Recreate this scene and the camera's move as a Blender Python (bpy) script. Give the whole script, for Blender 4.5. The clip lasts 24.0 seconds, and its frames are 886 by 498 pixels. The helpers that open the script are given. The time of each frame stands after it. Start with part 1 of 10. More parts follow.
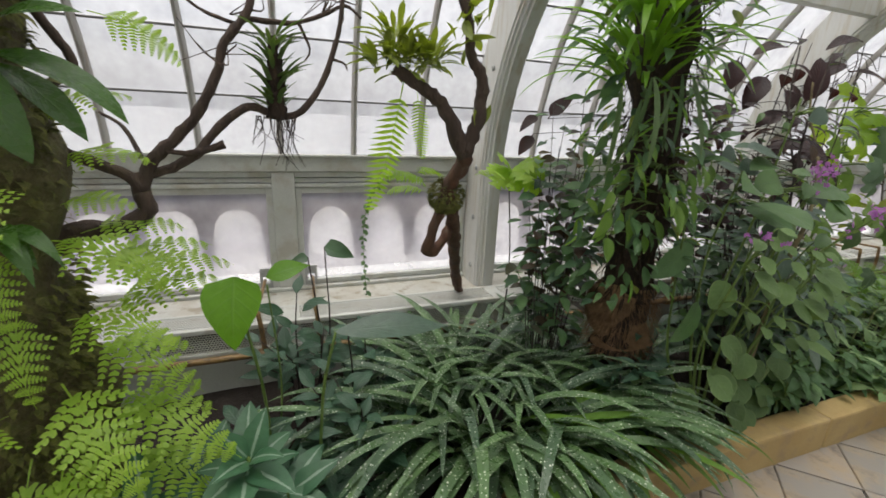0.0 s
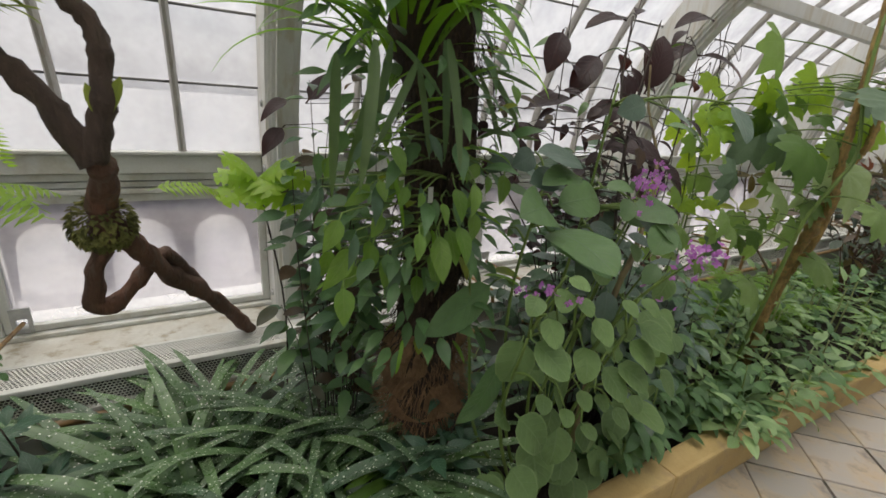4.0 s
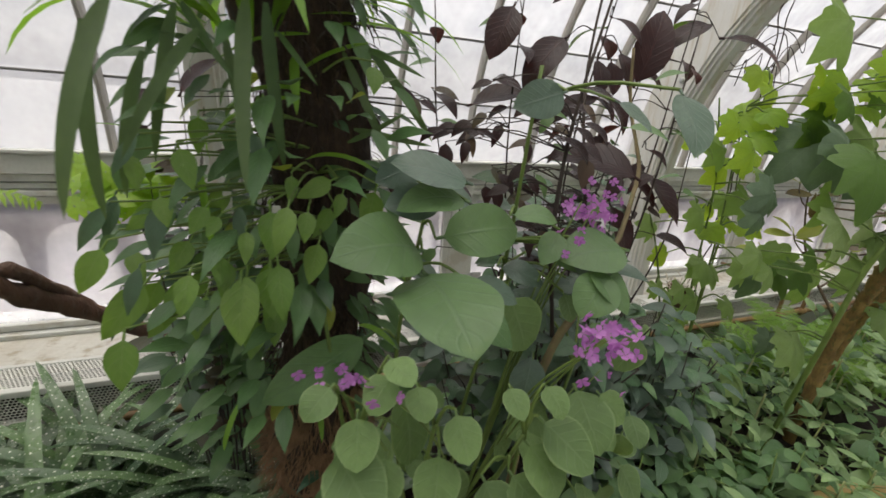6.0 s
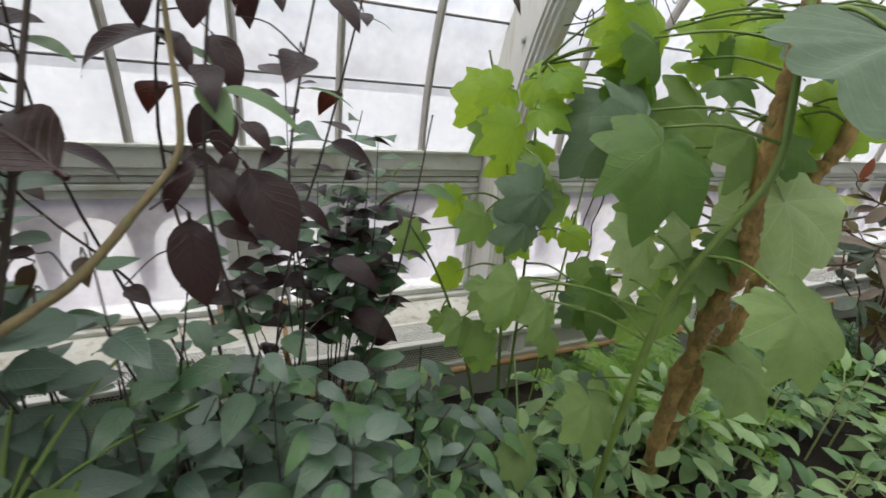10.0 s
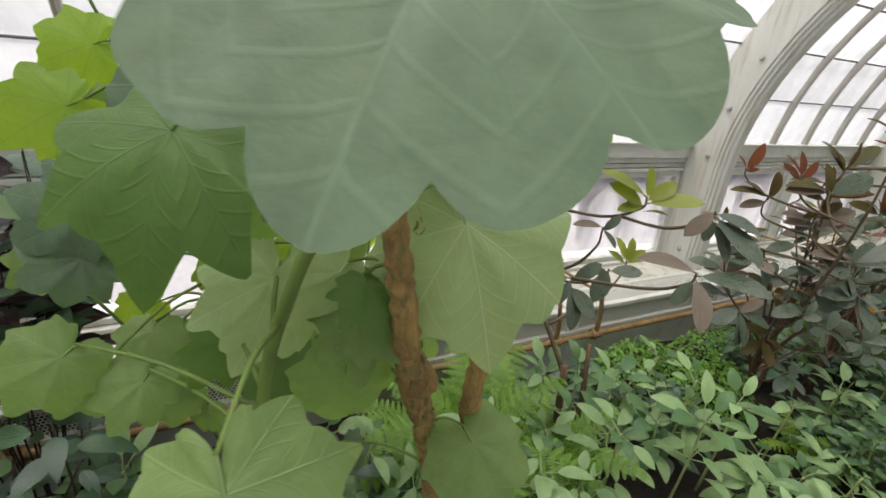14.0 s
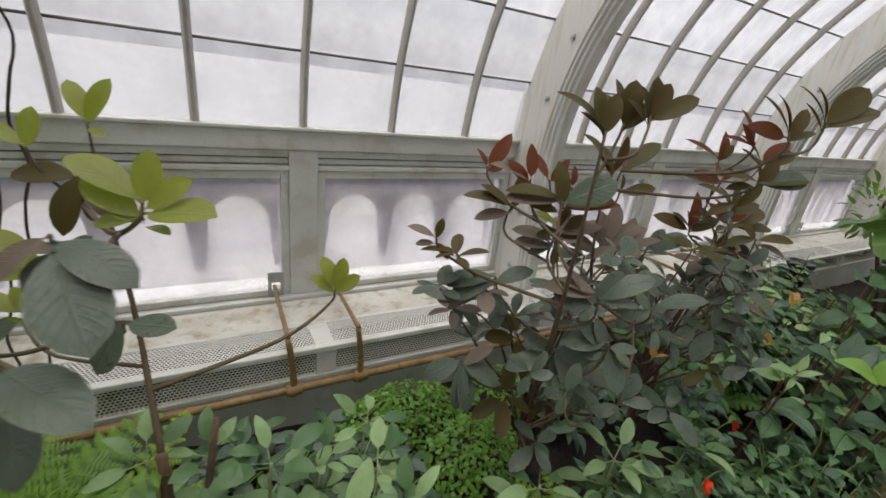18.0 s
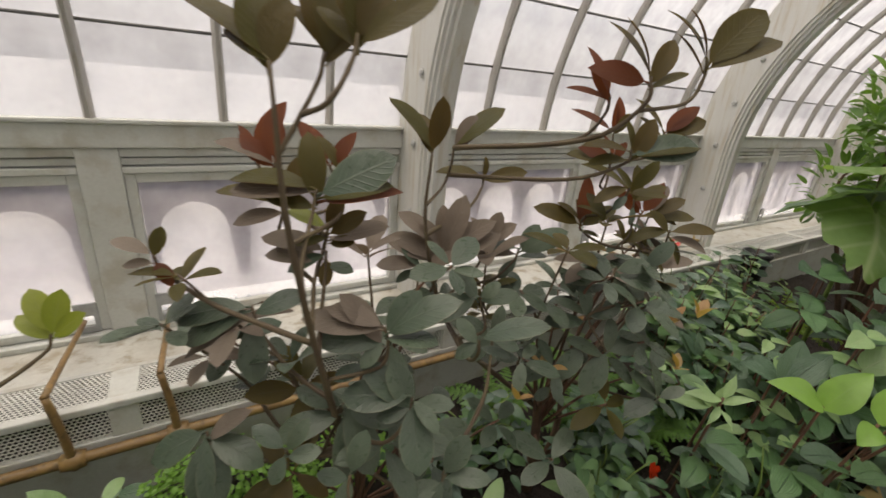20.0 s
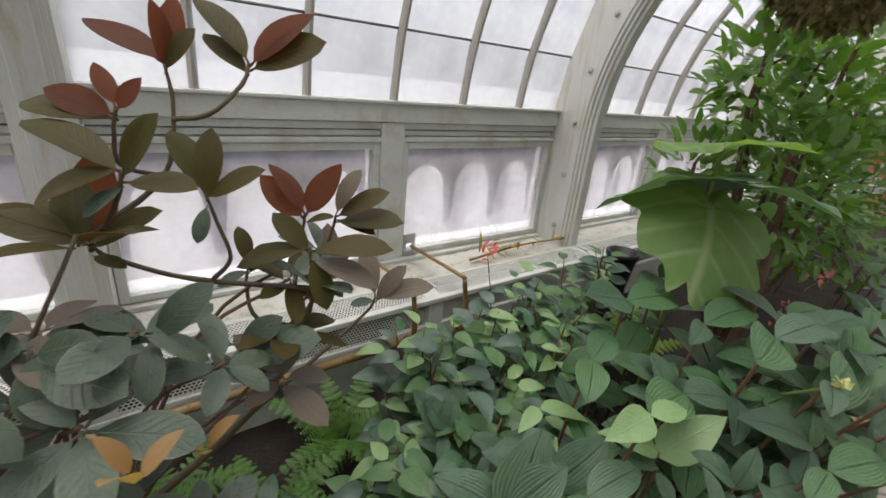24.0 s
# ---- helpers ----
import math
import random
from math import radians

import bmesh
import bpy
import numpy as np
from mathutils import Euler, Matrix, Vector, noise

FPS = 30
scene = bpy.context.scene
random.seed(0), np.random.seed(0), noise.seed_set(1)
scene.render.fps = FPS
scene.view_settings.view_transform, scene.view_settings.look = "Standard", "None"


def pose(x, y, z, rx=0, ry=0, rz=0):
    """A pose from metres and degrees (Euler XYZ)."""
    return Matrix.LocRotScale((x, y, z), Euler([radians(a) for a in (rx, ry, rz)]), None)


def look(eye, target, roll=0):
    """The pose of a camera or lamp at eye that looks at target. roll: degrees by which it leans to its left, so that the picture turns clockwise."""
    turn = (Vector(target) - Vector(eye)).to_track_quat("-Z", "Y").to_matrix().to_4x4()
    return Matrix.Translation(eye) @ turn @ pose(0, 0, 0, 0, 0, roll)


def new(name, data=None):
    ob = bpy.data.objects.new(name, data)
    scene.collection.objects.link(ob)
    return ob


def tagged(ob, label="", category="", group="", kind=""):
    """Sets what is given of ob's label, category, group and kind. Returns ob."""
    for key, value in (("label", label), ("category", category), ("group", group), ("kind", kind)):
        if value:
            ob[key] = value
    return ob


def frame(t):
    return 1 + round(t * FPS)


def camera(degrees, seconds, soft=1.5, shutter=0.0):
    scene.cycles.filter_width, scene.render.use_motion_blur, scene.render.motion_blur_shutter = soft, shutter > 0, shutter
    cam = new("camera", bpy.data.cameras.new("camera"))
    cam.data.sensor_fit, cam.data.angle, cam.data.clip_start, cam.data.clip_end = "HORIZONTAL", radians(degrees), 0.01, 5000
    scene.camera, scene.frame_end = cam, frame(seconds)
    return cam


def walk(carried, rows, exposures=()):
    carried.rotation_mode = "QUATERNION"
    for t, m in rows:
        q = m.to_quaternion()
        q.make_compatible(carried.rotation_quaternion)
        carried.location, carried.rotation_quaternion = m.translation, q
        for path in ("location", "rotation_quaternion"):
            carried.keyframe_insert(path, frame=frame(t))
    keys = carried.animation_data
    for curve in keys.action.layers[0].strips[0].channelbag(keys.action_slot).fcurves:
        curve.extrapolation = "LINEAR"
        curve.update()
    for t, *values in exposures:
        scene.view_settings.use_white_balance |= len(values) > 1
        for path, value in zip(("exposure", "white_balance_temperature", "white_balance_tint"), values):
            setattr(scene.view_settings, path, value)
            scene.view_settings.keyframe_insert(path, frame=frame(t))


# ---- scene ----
cam = camera(91.8, 24.0, 1.6, 0.4)
PATH = [
    (0, (-1.193, -2.612, 1.47), (-0.518, -0.823, 0.883), 2.6),
    (0.5, (-1.145, -2.619, 1.471), (-0.375, -0.867, 0.891), 3.1),
    (1, (-1.074, -2.597, 1.483), (-0.186, -0.896, 0.919), 3.3),
    (1.5, (-0.983, -2.522, 1.484), (0.009, -0.876, 0.929), 3.4),
    (2, (-0.88, -2.45, 1.484), (0.172, -0.838, 0.94), 3.6),
    (2.5, (-0.748, -2.422, 1.475), (0.316, -0.816, 0.94), 3.8),
    (4.5, (-0.193, -2.295, 1.514), (0.673, -0.613, 0.864), 4.0),
    (5, (-0.044, -2.282, 1.517), (0.722, -0.543, 0.893), 3.9),
    (5.5, (0.097, -2.266, 1.513), (0.815, -0.504, 0.897), 4.1),
    (6, (0.221, -2.207, 1.509), (0.934, -0.447, 0.882), 4.3),
    (6.5, (0.351, -2.167, 1.51), (1.035, -0.403, 0.861), 3.8),
    (7, (0.489, -2.147, 1.508), (1.124, -0.381, 0.818), 3.5),
    (7.5, (0.631, -2.153, 1.506), (1.223, -0.37, 0.82), 4.6),
    (8, (0.738, -2.13, 1.497), (1.384, -0.362, 0.822), 4.9),
    (8.5, (0.877, -2.085, 1.5), (1.601, -0.348, 0.825), 4.4),
    (9, (0.986, -2.023, 1.499), (1.786, -0.323, 0.812), 3.7),
    (9.5, (1.122, -2.005, 1.501), (1.919, -0.305, 0.812), 3.8),
    (10, (1.288, -2.046, 1.501), (2.029, -0.316, 0.823), 4.5),
    (10.5, (1.424, -2.051, 1.503), (2.184, -0.333, 0.814), 4.2),
    (11, (1.565, -2.015, 1.492), (2.367, -0.317, 0.802), 3.9),
    (11.5, (1.681, -1.987, 1.49), (2.521, -0.308, 0.8), 3.5),
    (13.5, (2.023, -1.967, 1.498), (2.883, -0.303, 0.797), 5.4),
    (14, (2.097, -1.965, 1.522), (2.894, -0.291, 0.771), 4.7),
    (14.5, (2.215, -1.939, 1.526), (2.999, -0.275, 0.742), 5.5),
    (15, (2.368, -1.968, 1.529), (3.171, -0.313, 0.743), 5.9),
    (15.5, (2.504, -1.977, 1.521), (3.402, -0.368, 0.745), 5.7),
    (16, (2.642, -1.947, 1.523), (3.636, -0.386, 0.764), 7.4),
    (16.5, (2.776, -1.934, 1.528), (3.794, -0.385, 0.779), 6.7),
    (17, (2.913, -1.952, 1.528), (3.88, -0.356, 0.807), 7.0),
    (17.5, (3.065, -1.959, 1.514), (4.014, -0.361, 0.776), 7.6),
    (19.5, (3.706, -1.893, 1.427), (4.651, -0.266, 0.747), 4.8),
    (20, (3.86, -1.884, 1.417), (4.844, -0.291, 0.715), 4.6),
    (20.5, (3.997, -1.845, 1.411), (5.041, -0.296, 0.695), 4.6),
    (21, (4.141, -1.792, 1.405), (5.272, -0.315, 0.67), 4.1),
    (21.5, (4.28, -1.785, 1.387), (5.474, -0.355, 0.66), 3.9),
    (22, (4.41, -1.819, 1.382), (5.604, -0.382, 0.668), 5.4),
    (22.5, (4.542, -1.846, 1.37), (5.748, -0.422, 0.651), 5.1),
    (23, (4.692, -1.836, 1.355), (5.914, -0.435, 0.618), 4.9),
    (23.5, (4.835, -1.823, 1.346), (6.049, -0.419, 0.602), 5.1),
    (24, (4.971, -1.835, 1.342), (6.105, -0.358, 0.612), 5.5),
]
EXPOSURES = [(0, -0.01, 6600, 10), (2, -0.19, 6600, 10), (5, -0.01, 6800, 11), (8, 0.15, 6700, 11), (11, 0.26, 6350, 10), (13.5, 0.34, 6700, 10), (16, 0.21, 6600, 10), (17, -0.07, 6250, 10), (19.5, -0.02, 7200, 14), (21, 0.07, 7200, 14), (22, 0.07, 6500, 11), (24, 0.12, 6500, 11)]
walk(cam, [(t, look(e, g, r)) for t, e, g, r in PATH], EXPOSURES)

# world and sun: bright overcast sky over a glass house
world = bpy.data.worlds.new("world")
scene.world = world
world.use_nodes = True
wn = world.node_tree
sky = wn.nodes.new("ShaderNodeTexSky")
sky.sky_type, sky.sun_disc = "NISHITA", False
sky.sun_elevation, sky.sun_rotation = radians(79), radians(307)
sky.dust_density, sky.air_density, sky.ozone_density = 6.0, 1.0, 1.0
wn.links.new(sky.outputs[0], wn.nodes["Background"].inputs[0])
wn.nodes["Background"].inputs[1].default_value = 0.15
sun = new("sun", bpy.data.lights.new("sun", "SUN"))
sun.data.energy, sun.data.angle, sun.data.color = 3.6, radians(70), (1.0, 0.97, 0.92)
sun.matrix_world = look((-1.2, 0.9, 8), (0, 0, 0))


# ---- materials ----
def mat(name):
    m = bpy.data.materials.new(name)
    m.use_nodes = True
    nt = m.node_tree
    return m, nt, nt.nodes["Principled BSDF"]


def nd(nt, kind, **kw):
    n = nt.nodes.new(kind)
    for k, v in kw.items():
        n.inputs[k.replace("_", " ")].default_value = v
    return n


def mathn(nt, op, a, b=None, c=None):
    n = nt.nodes.new("ShaderNodeMath")
    n.operation = op
    for i, v in enumerate((a, b, c)):
        if v is None:
            continue
        if isinstance(v, (int, float)):
            n.inputs[i].default_value = v
        else:
            nt.links.new(v, n.inputs[i])
    return n.outputs[0]


def mixc(nt, fac, a, b, blend="MIX"):
    n = nt.nodes.new("ShaderNodeMix")
    n.data_type, n.blend_type = "RGBA", blend
    for sock, v in ((n.inputs[0], fac), (n.inputs[6], a), (n.inputs[7], b)):
        if isinstance(v, (int, float)):
            sock.default_value = v
        elif isinstance(v, tuple):
            sock.default_value = (*v[:3], 1)
        else:
            nt.links.new(v, sock)
    return n.outputs[2]


def ramp(nt, fac, lo, hi):
    n = nt.nodes.new("ShaderNodeMapRange")
    n.inputs["From Min"].default_value, n.inputs["From Max"].default_value = lo, hi
    nt.links.new(fac, n.inputs["Value"])
    return n.outputs[0]


def noisen(nt, scale, detail=4, stretch=None, coord="Object"):
    tc = nt.nodes.new("ShaderNodeTexCoord")
    vec = tc.outputs[coord]
    if stretch:
        mp = nt.nodes.new("ShaderNodeMapping")
        mp.inputs["Scale"].default_value = stretch
        nt.links.new(vec, mp.inputs[0])
        vec = mp.outputs[0]
    n = nd(nt, "ShaderNodeTexNoise", Scale=scale, Detail=detail, Roughness=0.6)
    nt.links.new(vec, n.inputs["Vector"])
    return n.outputs["Fac"]


def bumpn(nt, bsdf, height, strength, dist=0.01):
    b = nd(nt, "ShaderNodeBump", Strength=strength, Distance=dist)
    nt.links.new(height, b.inputs["Height"])
    nt.links.new(b.outputs[0], bsdf.inputs["Normal"])


def two_tone(name, ca, cb, scale, rough=0.7, fine=60, bump=0.4, lo=0.35, hi=0.65, cc=None, stretch=None, dist=0.01):
    """A surface of two colours in broad patches, with a fine grain of its own."""
    m, nt, p = mat(name)
    big = noisen(nt, scale, 5, stretch)
    small = noisen(nt, fine, 4, stretch)
    col = mixc(nt, ramp(nt, big, lo, hi), ca, cb)
    if cc:
        col = mixc(nt, ramp(nt, noisen(nt, scale * 2.7, 6, stretch), 0.52, 0.66), col, cc)
    col = mixc(nt, mathn(nt, "MULTIPLY", small, 0.45), col, tuple(c * 0.45 for c in ca))
    nt.links.new(col, p.inputs["Base Color"])
    p.inputs["Roughness"].default_value = rough
    bumpn(nt, p, small, bump, dist)
    return m


PAINT = two_tone("white_paint", (0.64, 0.66, 0.62), (0.56, 0.57, 0.53), 3.0, 0.5, 90, 0.12, cc=(0.48, 0.46, 0.39), dist=0.003)
RIBPAINT = two_tone("stained_rib_paint", (0.62, 0.63, 0.60), (0.56, 0.55, 0.49), 2.0, 0.5, 70, 0.1, lo=0.4, hi=0.7, cc=(0.50, 0.46, 0.37), stretch=(5, 5, 0.5), dist=0.002)
# bars darker than the ribs: their backlit shade is put into the paint colour
BARPAINT = two_tone("backlit_bar_paint", (0.44, 0.43, 0.40), (0.36, 0.34, 0.30), 3.0, 0.55, 70, 0.2, cc=(0.30, 0.26, 0.21), stretch=(4, 4, 1), dist=0.002)
LEDGEPAINT = two_tone("dusty_ledge_paint", (0.62, 0.62, 0.56), (0.50, 0.47, 0.39), 5.0, 0.6, 60, 0.3, lo=0.42, hi=0.66, cc=(0.34, 0.29, 0.20), dist=0.004)
METAL = two_tone("zinc", (0.45, 0.46, 0.45), (0.3, 0.31, 0.3), 20, 0.4, 120, 0.1, dist=0.002)
BRONZE = two_tone("brown_painted_iron", (0.30, 0.19, 0.07), (0.20, 0.12, 0.05), 12, 0.45, 90, 0.3, cc=(0.10, 0.07, 0.04), dist=0.003)
KERB = two_tone("ochre_painted_stone", (0.50, 0.37, 0.16), (0.42, 0.29, 0.11), 3.5, 0.75, 80, 0.5, cc=(0.36, 0.26, 0.14), dist=0.006)
SOIL = two_tone("dark_soil", (0.035, 0.024, 0.018), (0.02, 0.014, 0.01), 9, 0.95, 70, 1.0, dist=0.04)
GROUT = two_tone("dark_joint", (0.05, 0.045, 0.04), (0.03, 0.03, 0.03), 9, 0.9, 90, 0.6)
IRON = two_tone("grey_iron", (0.20, 0.20, 0.19), (0.12, 0.12, 0.12), 15, 0.5, 120, 0.3, dist=0.004)
BLACK = two_tone("black_plastic", (0.012, 0.012, 0.013), (0.02, 0.02, 0.02), 15, 0.35, 120, 0.1)
WOOD = two_tone("driftwood", (0.095, 0.064, 0.046), (0.05, 0.034, 0.026), 6, 0.85, 40, 1.0, cc=(0.10, 0.07, 0.05), stretch=(3, 3, 0.8), dist=0.012)
REDWOOD = two_tone("red_brown_driftwood", (0.16, 0.075, 0.042), (0.075, 0.04, 0.026), 6, 0.8, 40, 1.0, cc=(0.13, 0.09, 0.065), stretch=(3, 3, 0.8), dist=0.012)
CORK = two_tone("dark_fibrous_bark", (0.055, 0.033, 0.02), (0.025, 0.016, 0.011), 9, 0.95, 35, 1.0, cc=(0.09, 0.055, 0.03), stretch=(2, 2, 0.6), dist=0.04)
COIR = two_tone("coir_fibre", (0.32, 0.19, 0.095), (0.16, 0.09, 0.045), 9, 0.95, 60, 1.0, stretch=(1, 1, 3), dist=0.02)
MOSSBARK = two_tone("mossy_bark", (0.17, 0.16, 0.06), (0.08, 0.06, 0.028), 8, 0.95, 45, 1.0, cc=(0.11, 0.12, 0.03), dist=0.03)
MOSS = two_tone("moss", (0.24, 0.24, 0.06), (0.10, 0.105, 0.03), 14, 0.95, 90, 1.0, dist=0.02)
DRYMOSS = two_tone("dry_moss", (0.27, 0.23, 0.08), (0.14, 0.115, 0.04), 14, 0.95, 90, 1.0, dist=0.02)
BARK = two_tone("ochre_bark", (0.42, 0.28, 0.09), (0.17, 0.10, 0.035), 14, 0.8, 70, 1.0, cc=(0.13, 0.14, 0.04), stretch=(2, 2, 1), dist=0.01)
BROWNBARK = two_tone("brown_bark", (0.13, 0.075, 0.04), (0.075, 0.045, 0.028), 8, 0.85, 50, 0.9, stretch=(2, 2, 0.6), dist=0.01)
GREENSTEM = two_tone("green_stem", (0.14, 0.22, 0.04), (0.09, 0.15, 0.03), 12, 0.6, 80, 0.3, dist=0.004)
PALESTEM = two_tone("pale_stem", (0.36, 0.40, 0.18), (0.26, 0.32, 0.12), 12, 0.6, 80, 0.2, dist=0.004)
REDSTEM = two_tone("red_brown_stem", (0.15, 0.07, 0.04), (0.09, 0.05, 0.03), 12, 0.7, 80, 0.4, dist=0.004)
SHOOT = two_tone("olive_brown_shoot", (0.10, 0.075, 0.035), (0.07, 0.045, 0.028), 12, 0.7, 80, 0.4, dist=0.004)
DARKSTEM = two_tone("dark_twig", (0.03, 0.022, 0.018), (0.05, 0.035, 0.025), 12, 0.8, 80, 0.6, dist=0.004)
WALLPLAIN = two_tone("pale_render", (0.60, 0.58, 0.52), (0.5, 0.48, 0.42), 2, 0.85, 40, 0.4)
# made-up outside ground, kept pale so the low windows look bright
BRIGHTGROUND = two_tone("bright_ground_outside", (0.62, 0.62, 0.60), (0.50, 0.50, 0.48), 2, 0.9, 40, 0.4)
LABEL = two_tone("label_plastic", (0.75, 0.75, 0.72), (0.68, 0.68, 0.64), 9, 0.4, 60, 0.05)

# floor slabs: grey and buff stone, each its own tone
SLAB, nt, p = mat("stone_slab")
info = nt.nodes.new("ShaderNodeObjectInfo")
stain = noisen(nt, 5, 6)
base = mixc(nt, info.outputs["Random"], (0.33, 0.30, 0.265), (0.24, 0.225, 0.20))
base = mixc(nt, mathn(nt, "MULTIPLY", ramp(nt, stain, 0.45, 0.68), 0.75), base, (0.40, 0.29, 0.16))
base = mixc(nt, ramp(nt, noisen(nt, 9, 6), 0.55, 0.7), base, (0.18, 0.16, 0.14))
nt.links.new(base, p.inputs["Base Color"])
p.inputs["Roughness"].default_value = 0.55
bumpn(nt, p, noisen(nt, 60, 5), 0.25, 0.004)


def glass(name, clear, tint, spots):
    """Whitewashed glass: partly clear, partly scattering."""
    m = bpy.data.materials.new(name)
    m.use_nodes = True
    nt = m.node_tree
    nt.nodes.remove(nt.nodes["Principled BSDF"])
    out = nt.nodes["Material Output"]
    tr = nt.nodes.new("ShaderNodeBsdfTransparent")
    tl = nt.nodes.new("ShaderNodeBsdfTranslucent")
    df = nt.nodes.new("ShaderNodeBsdfDiffuse")
    patch = ramp(nt, noisen(nt, spots, 6), 0.3, 0.7)
    streak = ramp(nt, noisen(nt, spots * 2.5, 5, (1.0, 1.0, 0.35)), 0.45, 0.75)
    col = mixc(nt, patch, tint, tuple(c * 0.84 for c in tint))
    col = mixc(nt, mathn(nt, "MULTIPLY", streak, 0.5), col, tuple(c * 0.72 for c in tint))
    nt.links.new(col, tl.inputs[0])
    nt.links.new(col, df.inputs[0])
    a = nt.nodes.new("ShaderNodeMixShader")
    a.inputs[0].default_value = 0.14
    nt.links.new(tl.outputs[0], a.inputs[1])
    nt.links.new(df.outputs[0], a.inputs[2])
    b = nt.nodes.new("ShaderNodeMixShader")
    wash = ramp(nt, noisen(nt, 3.1, 4), 0.35, 0.7)
    nt.links.new(mathn(nt, "ADD", mathn(nt, "MULTIPLY", wash, 0.36), clear - 0.16), b.inputs[0])
    nt.links.new(a.outputs[0], b.inputs[1])
    nt.links.new(tr.outputs[0], b.inputs[2])
    nt.links.new(b.outputs[0], out.inputs[0])
    return m


PANE = glass("whitewashed_glass", 0.42, (0.70, 0.715, 0.74), 2.2)
FROST = glass("frosted_glass", 0.46, (0.72, 0.70, 0.73), 3.0)

# unseen south glass, its tint set to control front light on the plants
SOUTHPANE = glass("dimmed_south_glass", 0.13, (0.47, 0.48, 0.47), 2.2)
# clearer, whiter glass standing in for the bright light along each sash foot
BRIGHTSTRIP = glass("bright_strip_glass", 0.7, (0.98, 0.98, 1.0), 3.0)

# perforated sheet: staggered round holes
PERF, nt, p = mat("perforated_sheet")
tc = nt.nodes.new("ShaderNodeUVMap")
sx = nt.nodes.new("ShaderNodeSeparateXYZ")
nt.links.new(tc.outputs[0], sx.inputs[0])
rowv = mathn(nt, "DIVIDE", sx.outputs[1], 0.0115)
colu = mathn(nt, "ADD", mathn(nt, "DIVIDE", sx.outputs[0], 0.0135), mathn(nt, "MULTIPLY", mathn(nt, "FLOORED_MODULO", mathn(nt, "FLOOR", rowv), 2.0), 0.5))
du = mathn(nt, "SUBTRACT", mathn(nt, "FRACT", colu), 0.5)
dv = mathn(nt, "SUBTRACT", mathn(nt, "FRACT", rowv), 0.5)
rad = mathn(nt, "SQRT", mathn(nt, "ADD", mathn(nt, "MULTIPLY", du, du), mathn(nt, "MULTIPLY", dv, dv)))
hole = mathn(nt, "LESS_THAN", rad, 0.37)
p.inputs["Base Color"].default_value = (0.62, 0.63, 0.58, 1)
p.inputs["Roughness"].default_value = 0.5
tb = nt.nodes.new("ShaderNodeBsdfTransparent")
mx = nt.nodes.new("ShaderNodeMixShader")
nt.links.new(hole, mx.inputs[0])
nt.links.new(p.outputs[0], mx.inputs[1])
nt.links.new(tb.outputs[0], mx.inputs[2])
nt.links.new(mx.outputs[0], nt.nodes["Material Output"].inputs[0])


